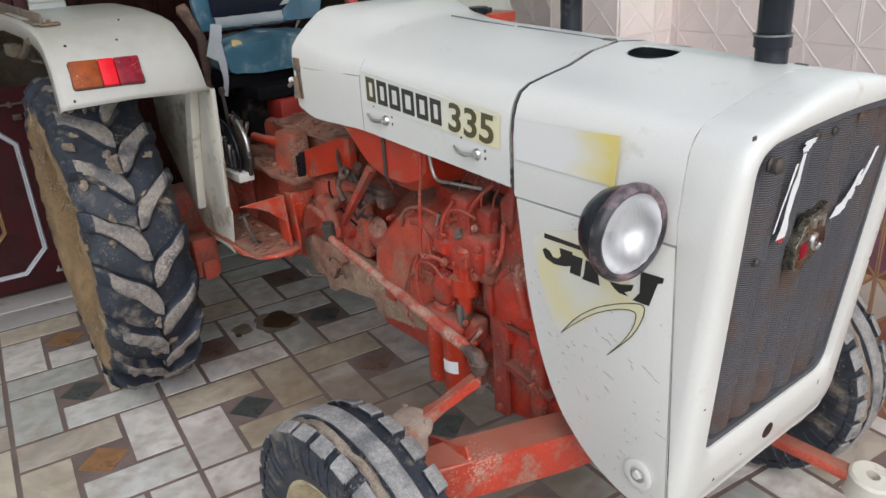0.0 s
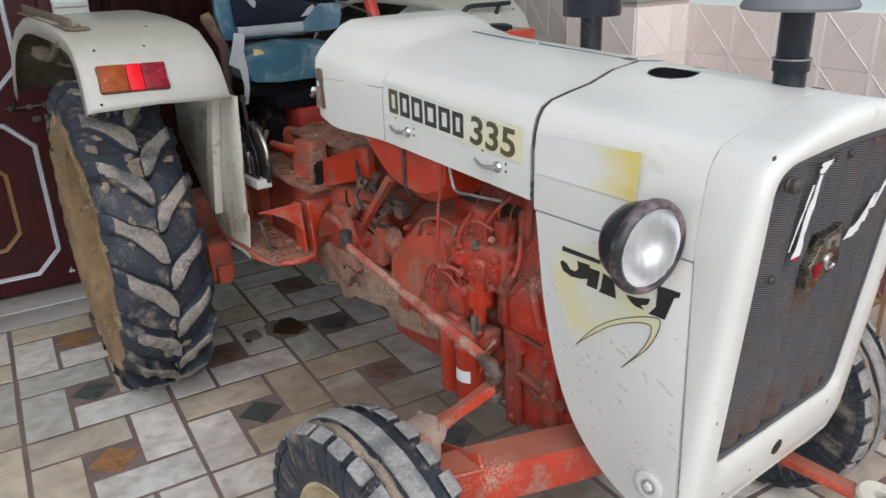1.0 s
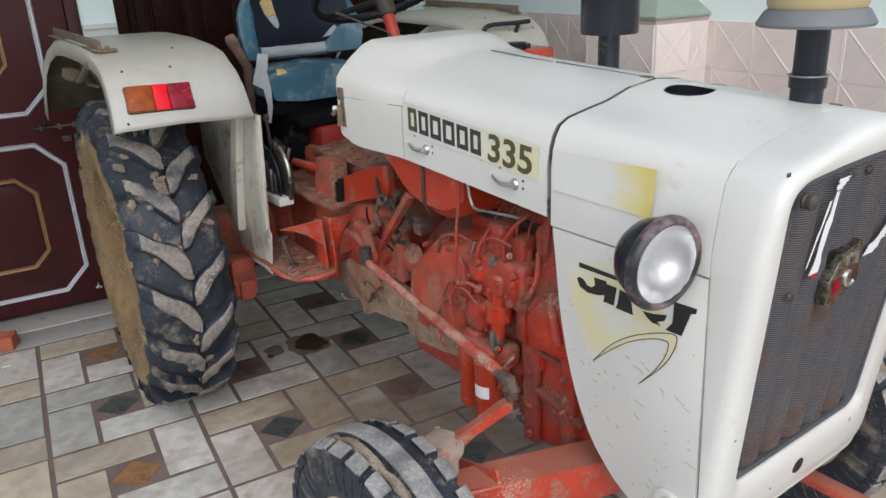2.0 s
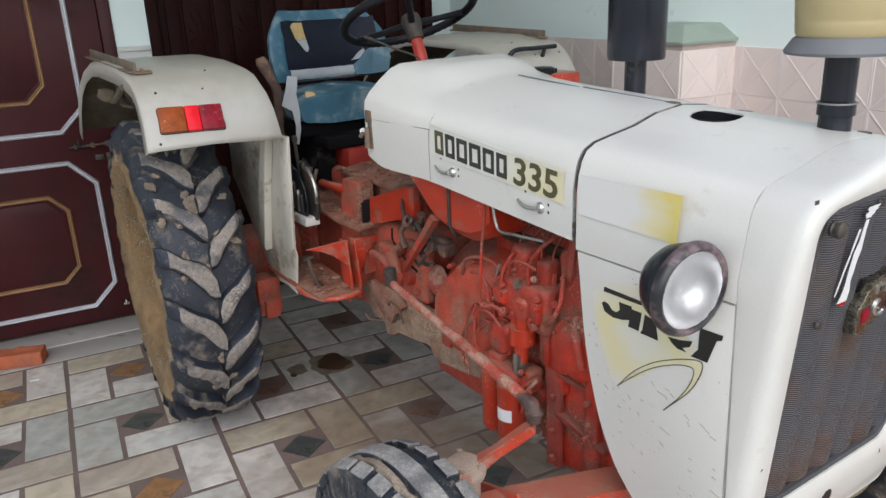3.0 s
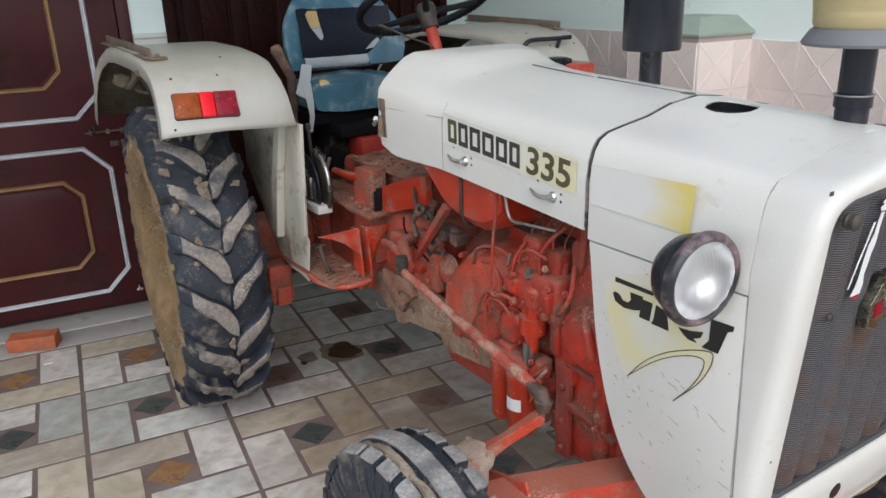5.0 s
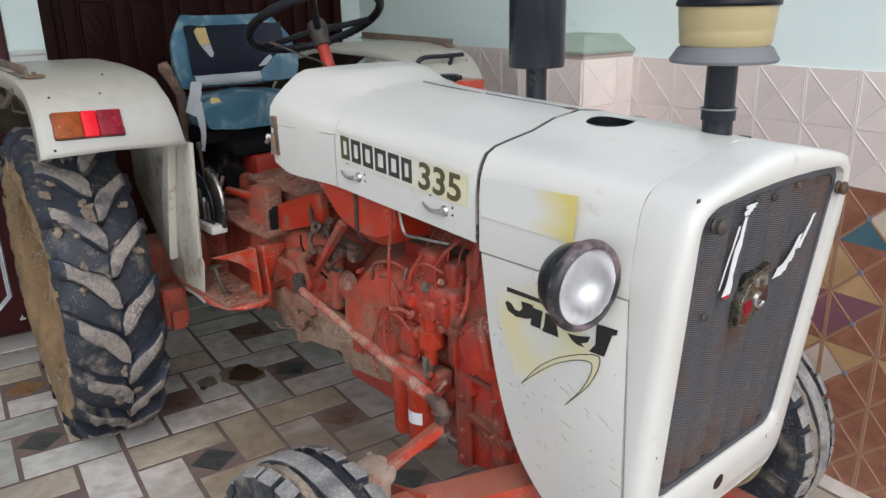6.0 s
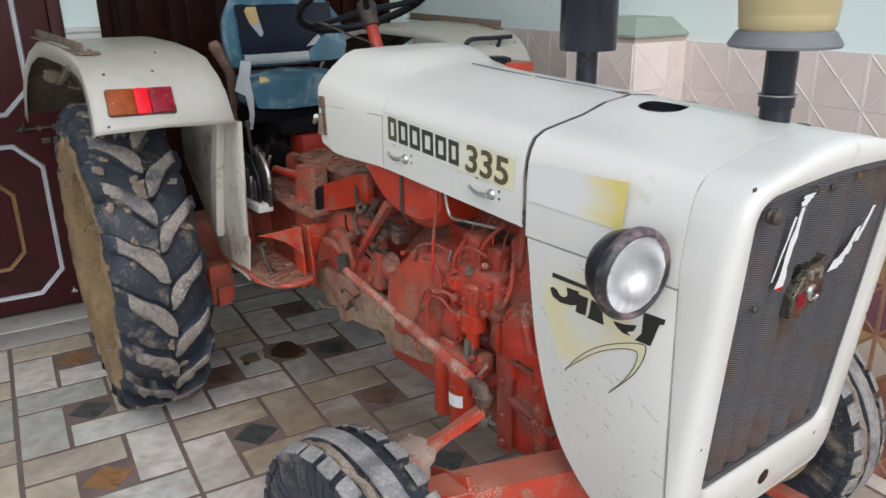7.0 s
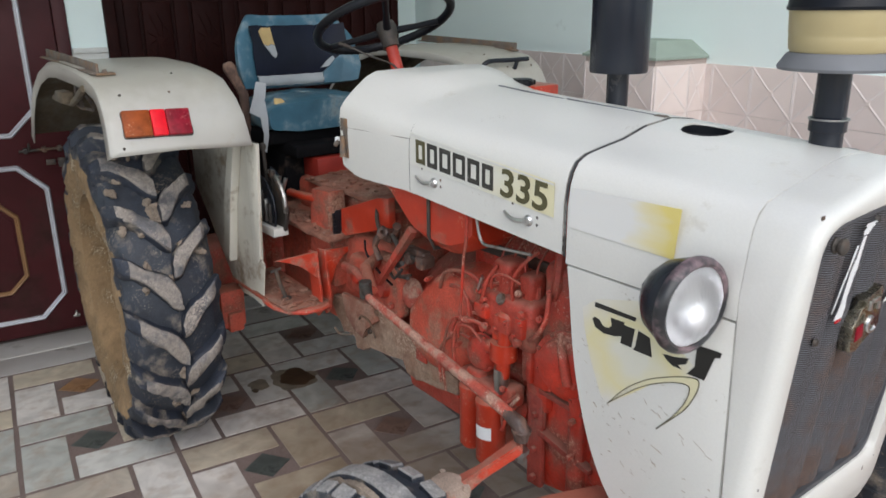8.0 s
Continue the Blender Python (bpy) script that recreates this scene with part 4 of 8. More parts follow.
for zc in (1.169, 1.190):
    bm = bmesh.new()
    box(bm, 1.945, 1.951, -HW - 0.0045, -HW + 0.002, zc - 0.007, zc + 0.007, 0.0015)
    part("strap_slot", bm, dark_steel, hood, "dark slot at the foot of the sealing strip")

# nose: upper cover, two side panels, front cowl
bm = bmesh.new()
nose_secs = []
for x in (1.955, 2.0, 2.08, 2.16, 2.24, 2.31, 2.3720):
    nose_secs.append(hood_section(x, 1.137))
loft(bm, nose_secs)
# filler hole left open in the top skin
HOLE = Vector((2.068, -0.022, 0))
HR = 0.057


def off_hole(co):
    return math.hypot(co.x - HOLE.x, co.y - HOLE.y)


near_top = [f for f in bm.faces if f.calc_center_median().z > 1.36 and off_hole(f.calc_center_median()) < 0.16]
bmesh.ops.subdivide_edges(bm, edges=list({e for f in near_top for e in f.edges}), cuts=11, use_grid_fill=True)
gone = [f for f in bm.faces if f.calc_center_median().z > 1.36 and off_hole(f.calc_center_median()) < HR]
bmesh.ops.delete(bm, geom=gone, context="FACES")
for v in bm.verts:
    d = off_hole(v.co)
    if v.is_boundary and v.co.z > 1.36 and d < HR + 0.02:
        v.co.x, v.co.y = HOLE.x + (v.co.x - HOLE.x) * HR / d, HOLE.y + (v.co.y - HOLE.y) * HR / d
nose = part("nose_cover", bm, white_paint, tractor, "cream painted nose cover with a filler hole", smooth=35)
thicken(nose, 0.004)
bm = bmesh.new()
hz = hood_section(HOLE.x, 1.2)[10][2]
lathe(bm, [(HR + 0.003, -0.003), (HR + 0.003, -0.045), (0.03, -0.05), (0, -0.05)], (HOLE.x, HOLE.y, hz), (0.03, 0, 1), 36)
part("filler_hole", bm, black_plastic, nose, "dark filler opening")

def seam_x(z):
    """Joint between side panel and cowl, which leans a little forward towards its foot."""
    return 2.371 + 0.024 * max(0.0, 1.13 - z)


# inner lip under the joint between nose cover and cowl
bm = bmesh.new()
loft(bm, [[(x, y * 0.982, z - 0.006) for _, y, z in hood_section(2.372, 1.150)] for x in (2.355, 2.395)])
thicken(part("joint_lip", bm, white_paint, nose, "cream inner lip under the joint"), 0.002)


edge_x = [1.958, 1.965, 1.992, 2.036, 2.085, 2.13, 2.187, 2.26, 2.33, 2.383]
edge_z = [1.132, 1.09, 0.905, 0.752, 0.655, 0.602, 0.556, 0.522, 0.507, 0.503]
outline = [(x, z) for x, z in zip(edge_x, edge_z)]
fine_edge = [(p.x, p.z) for p in curve_points([(x, 0, z) for x, z in outline], 4)]
for side in (-1, 1):
    bm = bmesh.new()
    prism(bm, fine_edge + [(2.372, 1.132)], "xz", side * (HW - 0.012), side * HW, 0.003)
    panel = part("side_panel", bm, white_paint, tractor, "cream painted lower side panel with scratches", smooth=30)
    if side < 0:
        side_panel = panel
bm = bmesh.new()
tube(bm, [(1.955, -HW + 0.001, 1.1345), (2.37, -HW + 0.001, 1.1345)], 0.0012, 6)
tube(bm, [(seam_x(z) + 0.0003, -HW * 0.997, z) for z in (0.505, 0.7, 0.9, 1.05)] + [(seam_x(z) + 0.0002, y * 0.997, z) for _, y, z in hood_section(2.371, 1.10)[:7]], 0.0012, 6)
part("panel_joint", bm, pale_joint, side_panel, "thin dark panel joint")


def round_rect(hy, z0, z1, r0, r1, k=8, e=5, crown=0.0, taper=0.0):
    """Closed outline of (y, z), rounded corners; r0 below, r1 above."""
    pts = []
    for cy, cz, r, a0 in ((hy, z0, r0, -90), (hy, z1, r1, 0), (-hy, z1, r1, 90), (-hy, z0, r0, 180)):
        sy, sz = (1 if cy > 0 else -1), (1 if cz == z1 else -1)
        for i in range(k + 1):
            a = radians(a0 + 90 * i / k)
            pts.append((cy - sy * r + r * math.cos(a), cz - sz * r + r * math.sin(a)))
    out = []
    for i, p in enumerate(pts):
        out.append(p)
        if i % (k + 1) == k:
            q = pts[(i + 1) % len(pts)]
            for s in range(1, e):
                out.append((p[0] + (q[0] - p[0]) * s / e, p[1] + (q[1] - p[1]) * s / e))
    res = []
    for y, z in out:
        if crown and z > z1 - r1:
            z += crown * max(0, 1 - (y / hy) ** 2) * (z - z1 + r1) / r1
        y *= 1 - taper * (z1 - z)
        res.append((y, z))
    return res


FRONT, LEAN = 2.492, 0.105


def front_x(z):
    return FRONT - LEAN * (1.36 - z)


OUTER = round_rect(HW, 0.500, 1.362, 0.055, 0.075, taper=0.03)


def resample(line, n):
    """n points at even steps along a line."""
    line = [Vector(p) for p in line]
    run = [0.0]
    for a, b in zip(line, line[1:]):
        run.append(run[-1] + (b - a).length)
    return [tuple(np.interp(run[-1] * k / (n - 1), run, [p[i] for p in line]) for i in (0, 1)) for k in range(n)]


# the top of the cowl carries on the hood's own section
top_line = [(y, z) for _, y, z in reversed(hood_section(2.37, 1.137))][2:-2]
OUTER[13:35] = resample(top_line, 22)
INNER = [(y * (1.055 - 0.19 * (1.318 - z)), z) for y, z in round_rect(0.274, 0.648, 1.318, 0.045, 0.040, crown=0.014)]
bm = bmesh.new()
rows = [[(seam_x(z) + 0.0022, y, z) for y, z in OUTER]]
for f, dx in ((0.0, -0.030), (0.07, -0.014), (0.18, -0.005), (0.40, -0.001), (0.7, 0.0), (0.92, -0.002), (1.0, -0.012)):
    row = []
    for (y, z), (yi, zi) in zip(OUTER, INNER):
        zz = z + (zi - z) * f 
        yy = (y + (yi - y) * f) * (1 + 0.035 * max(0, zz - 0.7) * (1 - f))
        row.append((max(front_x(zz) + dx, seam_x(zz) + 0.004), yy, zz))
    rows.append(row)
rows.append([(front_x(z) - 0.04, y * 0.985, z) for y, z in INNER])
loft(bm, rows, closed=True)
cowl = part("front_cowl", bm, white_paint, tractor, "cream painted front cowl round the grille", smooth=50)
thicken(cowl, 0.003)
bm = bmesh.new()
# black disc on the cowl that paints the dark inside of the hole
lathe(bm, [(0, 0.0015), (0.020, 0.0015), (0.0215, 0.0)], (front_x(0.585) + 0.0005, 0.005, 0.585), (1, 0, -LEAN), 24)
part("starting_hole", bm, black_plastic, cowl, "round black disc for the starting-handle hole")
bm = bmesh.new()
box(bm, 2.4865, 2.4885, -0.322, -0.312, 1.345, 1.352)
part("paint_chip", bm, dark_steel, cowl, "dark rust chip", smooth=0)
for y, z in ((-0.20, 0.56), (0.22, 0.62), (0.27, 0.64), (-0.1, 0.575), (0.305, 1.0), (0.31, 0.93), (-0.30, 0.80), (-0.02, 0.61), (0.12, 0.60)):
    bm = bmesh.new()
    prism(bm, [(y - 0.004, z - 0.005), (y + 0.002, z - 0.004), (y + 0.003, z + 0.004), (y - 0.001, z + 0.007)], "yz", front_x(z) - 0.001, front_x(z) + 0.0008)
    part("paint_chip", bm, dark_steel, cowl, "dark rust chip", smooth=0)
bm = bmesh.new()
lathe(bm, [(0.018, 0.0), (0.034, 0.001), (0.036, 0.007), (0.030, 0.010), (0.018, 0.008)], (2.318, -HW, 0.597), (0, -1, 0), 28)
lathe(bm, [(0, 0.013), (0.009, 0.012), (0.012, 0.008), (0.012, 0.0)], (2.318, -HW, 0.597), (0, -1, 0), 6)
washer = part("panel_bolt", bm, [white_paint], side_panel, "painted washer with a rusty bolt")

# grille: pressed mesh with fine slots
bm = bmesh.new()
rowsN, cols = 150, 90
z0, z1, hy = 0.635, 1.34, 0.296
grid = []
for j in range(rowsN * 4 + 1):
    z = z0 + (z1 - z0) * (j // 4 + (0.0, 0.42, 0.52, 0.90)[j % 4]) / rowsN
    line = []
    for i in range(cols + 1):
        y = -hy + 2 * hy * i / cols
        wave = 0.010 - 0.026 * (1 - abs(math.sin(math.pi * (y + hy) / 0.0846))) ** 2
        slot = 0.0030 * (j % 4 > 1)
        line.append(bm.verts.new((front_x(z) - 0.030 + wave - slot, y, z)))
    grid.append(line)
for j, (a, b) in enumerate(zip(grid, grid[1:])):
    for i in range(cols):
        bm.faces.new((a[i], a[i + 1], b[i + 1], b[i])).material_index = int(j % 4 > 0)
# slot faces take a darker metal: the shade inside the slots as colour
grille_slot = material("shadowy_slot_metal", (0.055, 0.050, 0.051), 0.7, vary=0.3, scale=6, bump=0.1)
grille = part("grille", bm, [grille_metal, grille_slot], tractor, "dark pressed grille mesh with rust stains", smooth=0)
edge_strip = material("dark_grey_edge_strip", (0.075, 0.077, 0.085), 0.6, vary=0.15, bump=0.05)
bm = bmesh.new()
fr_in = [(y * (1.055 - 0.19 * (1.302 - z)), z) for y, z in round_rect(0.258, 0.666, 1.302, 0.04, 0.035, crown=0.014)]
loft(bm, [[(front_x(z) - 0.034, y, z) for y, z in INNER], [(front_x(z) - 0.016, y * 0.99, z) for y, z in INNER],
          [(front_x(z) - 0.015, y, z) for y, z in fr_in], [(front_x(z) - 0.026, y * 0.995, z) for y, z in fr_in]], closed=True)
part("grille_frame", bm, edge_strip, grille, "dark grey grille edge strip", smooth=40)


def torn(bm, y0, z0, y1, z1, w0, w1, seed, d=-0.012):
    """A ragged strip of sticker left on the grille."""
    rnd = random.Random(seed)
    left, right = [], []
    for i in range(9):
        s = i / 8
        y, z = y0 + (y1 - y0) * s, z0 + (z1 - z0) * s
        w = w0 + (w1 - w0) * s
        left.append((front_x(z) + d, y - w * rnd.uniform(0.3, 0.7), z))
        right.append((front_x(z) + d, y + w * rnd.uniform(0.3, 0.7), z))
    lo = [(x - 0.001, y, z) for x, y, z in left]
    loft(bm, [left, right])
    loft(bm, [lo, left])


for k, (y0, z0_, y1, z1_, w0, w1) in enumerate(((-0.095, 1.300, -0.108, 1.278, 0.040, 0.014), (-0.108, 1.275, -0.128, 1.11, 0.012, 0.022), (-0.128, 1.26, -0.160, 1.13, 0.005, 0.004),
                                             (0.208, 1.22, 0.165, 1.145, 0.010, 0.014), (0.165, 1.18, 0.125, 1.12, 0.012, 0.03), (0.13, 1.13, 0.085, 1.095, 0.03, 0.05))):
    bm = bmesh.new()
    torn(bm, y0, z0_, y1, z1_, w0 * 1.15, w1 * 1.15, k + 3)
    part("sticker_scrap", bm, decal_white, grille, "torn white sticker scrap", smooth=0)
bm = bmesh.new()
box(bm, front_x(1.09) - 0.0115, front_x(1.09) - 0.010, -0.137, -0.115, 1.103, 1.117)
part("sticker_scrap", bm, red_lens, grille, "torn red sticker scrap", smooth=0)
# emblem: plain shapes only
bm = bmesh.new()
emblem_metal = material("tarnished_olive_chrome", (0.33, 0.31, 0.25), 0.2, 1.0, vary=0.25, scale=40, bump=0.1, bump_scale=70, dirt=(0.10, 0.09, 0.06), dirt_amount=0.4, dirt_scale=30)
prism(bm, [(-0.080, 1.030), (-0.082, 1.080), (-0.036, 1.132), (0.026, 1.146), (0.030, 1.062), (-0.056, 1.026)], "yz", front_x(1.08) - 0.022, front_x(1.08) + 0.002, 0.0012)
emblem = part("emblem", bm, emblem_metal, grille, "tarnished angular metal emblem")
bm = bmesh.new()
tube(bm, [(front_x(1.08) + 0.003, -0.004 + 0.018 * math.cos(radians(a)), 1.072 + 0.016 * math.sin(radians(a))) for a in range(100, 340, 20)], 0.004, 6)
box(bm, front_x(1.08) + 0.001, front_x(1.08) + 0.006, -0.026, -0.018, 1.104, 1.124, 0.001)
box(bm, front_x(1.08) + 0.001, front_x(1.08) + 0.006, -0.012, 0.016, 1.118, 1.126, 0.001)
box(bm, front_x(1.08) + 0.001, front_x(1.08) + 0.006, 0.009, 0.016, 1.10, 1.118, 0.001)
part("emblem_ring", bm, chrome, emblem, "worn bright open ring")
bm = bmesh.new()
prism(bm, [(-0.068, 1.050), (-0.066, 1.078), (-0.044, 1.082), (-0.040, 1.056)], "yz", front_x(1.08), front_x(1.08) + 0.005, 0.001)
part("emblem_dot", bm, maroon_lens, emblem, "red emblem dot")
for y, z in ((-0.238, 1.285), (0.283, 1.268)):
    bm = bmesh.new()
    lathe(bm, [(0, 0.022), (0.009, 0.022), (0.015, 0.018), (0.015, 0.012), (0.010, 0.009), (0.015, 0.004), (0.014, 0.0)], (front_x(z) - 0.008, y, z), (1, 0, 0), 18)
    part("grille_knob", bm, dark_steel, grille, "dark turn-knob of the grille")
for y, z in ((-0.190, 1.078), (0.0, 1.295), (0.1, 1.303), (-0.07, 1.30)):
    bm = bmesh.new()
    lathe(bm, [(0, 0.006), (0.006, 0.005), (0.009, 0.0)], (front_x(z) - 0.016, y, z), (1, 0, 0), 10)
    part("grille_screw", bm, dark_steel, grille, "small grille screw")

# headlamp on its side panel
LAMP = Vector((2.333, -0.429, 1.178))
AIM = Vector((0.98, -0.085, -0.03)).normalized()
bm = bmesh.new()
lathe(bm, [(0.0, -0.082), (0.0285, -0.080), (0.0522, -0.070), (0.0703, -0.050), (0.0798, -0.026), (0.0826, -0.006), (0.0826, 0.0)], LAMP, AIM, 40)
lamp = part("headlamp", bm, black_paint, tractor, "round black headlamp with a chipped rim")
bm = bmesh.new()
lathe(bm, [(0.0845, -0.008), (0.0898, -0.004), (0.0907, 0.004), (0.0874, 0.012), (0.0798, 0.016), (0.0741, 0.013), (0.0741, 0.002)], LAMP, AIM, 48)
part("rim", bm, rim_worn, lamp, "chipped black lamp rim")
bm = bmesh.new()
lathe(bm, [(0.0779, 0.004), (0.0665, -0.016), (0.0475, -0.036), (0.0266, -0.050), (0.0, -0.054)], LAMP, AIM, 40)
part("reflector", bm, reflector_metal, lamp, "silvered reflector")
bm = bmesh.new()
outer_g = [(0.0760, 0.008), (0.0665, 0.017), (0.0475, 0.025), (0.0238, 0.0295), (0.0, 0.031)]
inner_g = [(r, a - 0.003) for r, a in reversed(outer_g)]
outer_g = [(r, interp(r, [0.0, 0.0238, 0.0475, 0.0665, 0.0760], [0.031, 0.0295, 0.025, 0.017, 0.008])) for r in [0.076 * (1 - k / 16) for k in range(17)]]
lathe(bm, outer_g, LAMP, AIM, 120)
lathe(bm, inner_g, LAMP, AIM, 120)
across = AIM.cross(Vector((0, 0, 1))).normalized()
for v in bm.verts:
    d = v.co - LAMP
    if d.dot(AIM) < 0.0295 and (d - AIM * d.dot(AIM)).length < 0.072:
        # upright flutes above, wider ones below
        pitch = 0.0085 if d.z > 0 else 0.019
        v.co += AIM * 0.0009 * math.sin(2 * math.pi * d.dot(across) / pitch)
lens = part("lens", bm, lens_glass, lamp, "clear ribbed headlamp glass")
lens.visible_shadow = False
bm = bmesh.new()
tube(bm, [LAMP - AIM * 0.085, LAMP - AIM * 0.09 + Vector((-0.02, 0.05, 0)), (LAMP.x - 0.11, -HW + 0.01, LAMP.z - 0.005)], 0.022, 12)
part("bracket", bm, black_paint, lamp, "black lamp bracket")

# decals -------------------------------------------------------------
DY = -HW - 0.0045


def plate(name, outline, mat, parent, label, lift=0.0):
    bm = bmesh.new()
    prism(bm, outline, "xz", DY - lift, DY - lift + 0.001)
    return part(name, bm, mat, parent, label, smooth=0)


lab = [(1.372, 1.358), (1.372, 1.270), (1.915, 1.233), (1.915, 1.312)]
plate("label_plate", lab, decal_label, hood, "pale yellow label strip with worn edges")
plate("label_edge", [(1.375, 1.354), (1.915, 1.309), (1.915, 1.305), (1.375, 1.349)], white_paint, hood, "worn white label edge", 0.001)


def lab_point(u, v):
    """Point on the label: u along it from 0 to 1, v up from 0 to 1."""
    x = 1.372 + u * 0.543
    zl = 1.270 + (1.233 - 1.270) * u
    zh = 1.356 + (1.310 - 1.356) * u
    return x, zl + (zh - zl) * v


# the maker's word stands as six plain outlined blocks
u = 0.050
for k, wd in enumerate((0.074, 0.078, 0.084, 0.088, 0.082, 0.074)):
    a, b = u, u + wd
    ta, tb = 0.0115 / 0.543, 0.15
    bm = bmesh.new()
    bars = [[(a, 0.12), (a + ta, 0.12), (a + ta, 0.86), (a, 0.86)], [(b - ta, 0.12), (b, 0.12), (b, 0.86), (b - ta, 0.86)],
            [(a + ta, 0.12), (b - ta, 0.12), (b - ta, 0.12 + tb), (a + ta, 0.12 + tb)],
            [(a + ta, 0.86 - tb), (b - ta, 0.86 - tb), (b - ta, 0.86), (a + ta, 0.86)]]
    for q in bars:
        prism(bm, [lab_point(*p) for p in q], "xz", DY - 0.002, DY - 0.0008)
    part("letter_block", bm, decal_olive if k < 1 else letter_ink, hood, "dark plain letter block", smooth=0)
    u = b + 0.020


def text_mesh(body, size):
    c = bpy.data.curves.new("number", "FONT")
    c.body, c.size, c.extrude, c.offset = body, size, 0.0004, 0.0022
    ob = bpy.data.objects.new("number", c)
    scene.collection.objects.link(ob)
    dg = bpy.context.evaluated_depsgraph_get()
    me = bpy.data.meshes.new_from_object(ob.evaluated_get(dg))
    bpy.data.objects.remove(ob)
    return me


me = text_mesh("335", 0.110)
me.materials.clear()
me.materials.append(decal_olive)
number = new("model_number", me)
number.parent = hood
px, pz = lab_point(0.668, 0.10)
slope = math.degrees(math.atan2(-0.041, 0.543))
number.matrix_local = Matrix.Translation((px, DY - 0.0012, pz)) @ Euler((radians(90), 0, 0)).to_matrix().to_4x4() @ Matrix.Rotation(radians(slope), 4, "Z") @ Matrix.Diagonal((1.0, 0.84, 1, 1))
tagged(number, "dark olive printed number")

plate("white_patch", [(1.962, 1.310), (1.962, 1.222), (2.232, 1.217), (2.242, 1.318)], decal_fade, nose, "white patch that fades to yellow")
DY = -HW - 0.0015
plate("yellow_patch", [(2.010, 1.05), (2.05, 1.080), (2.16, 1.110), (2.24, 1.06), (2.315, 1.0), (2.24, 0.972), (2.094, 0.846), (2.075, 0.86), (2.040, 0.936), (2.018, 1.005)],
      decal_soft, side_panel, "faded yellow printed patch")
# script word as plain strokes
first_letter = [[(2.046, 1.073), (2.045, 1.062), (2.153, 1.063), (2.155, 1.072)],
                [(2.040, 1.033), (2.047, 1.039), (2.060, 1.036), (2.070, 1.025), (2.085, 1.025), (2.094, 1.034), (2.090, 1.051), (2.126, 1.052),
                 (2.124, 1.020), (2.104, 1.013), (2.074, 1.009), (2.049, 1.016)],
                [(2.126, 1.046), (2.154, 1.046), (2.148, 1.003), (2.119, 1.003)],
                [(2.163, 1.046), (2.192, 1.040), (2.200, 1.0), (2.153, 1.0), (2.158, 1.010)]]
second_letter = [[(2.225, 1.018), (2.253, 1.021), (2.285, 1.030), (2.279, 1.015), (2.262, 1.007), (2.271, 1.001), (2.250, 1.001), (2.236, 1.008)],
                 [(2.300, 1.064), (2.352, 1.066), (2.350, 1.055), (2.339, 1.051), (2.322, 0.998), (2.283, 0.997), (2.299, 1.018)]]
strokes = first_letter + second_letter
for s in strokes:
    plate("printed_stroke", s, decal_black, side_panel, "black printed stroke", 0.001)


def swoosh(ctrl_a, ctrl_b):
    a = [(p.x, p.z) for p in curve_points([(x, 0, z) for x, z in ctrl_a], 8)]
    b = [(p.x, p.z) for p in curve_points([(x, 0, z) for x, z in ctrl_b], 8)]
    bm = bmesh.new()
    loft(bm, [[(x, DY - 0.0004, z) for x, z in a], [(x, DY - 0.0004, z) for x, z in b]])
    part("swoosh", bm, decal_yellow, side_panel, "pale yellow swoosh", smooth=0)
    bm = bmesh.new()
    for line in (a, b):
        tube(bm, [(x, DY - 0.0006, z) for x, z in line], 0.0011, 6)
    part("swoosh_outline", bm, decal_olive, side_panel, "dark swoosh outline", smooth=0)


swoosh([(2.094, 0.849), (2.140, 0.904), (2.189, 0.944), (2.236, 0.970), (2.276, 0.987), (2.303, 0.994), (2.312, 0.987), (2.306, 0.959), (2.282, 0.914), (2.225, 0.848)],
       [(2.094, 0.849), (2.129, 0.882), (2.174, 0.921), (2.216, 0.948), (2.257, 0.967), (2.285, 0.973), (2.293, 0.965), (2.286, 0.936), (2.263, 0.896), (2.225, 0.848)])
# scratches on the side panel
bm = bmesh.new()
rnd = random.Random(5)
for _ in range(75):
    x, z = rnd.uniform(2.0, 2.36), rnd.uniform(0.55, 1.0)
    if z < interp(x, edge_x, edge_z) + 0.04:
        continue
    l = rnd.uniform(0.003, 0.014) if rnd.random() < 0.85 else rnd.uniform(0.014, 0.030)
    w = rnd.uniform(0.0003, 0.0009)
    a = rnd.uniform(0.1, -1.0)
    ex, ez = math.cos(a) * l, math.sin(a) * l
    prism(bm, [(x, z), (x + ex, z + ez), (x + ex, z + ez + w), (x, z + w)], "xz", DY + 0.0005, DY + 0.0012)
tagged(part("scratches", bm, scratch_tan, side_panel, "fine brown scratches", smooth=0), kind="stuff")

# fenders ------------------------------------------------------------


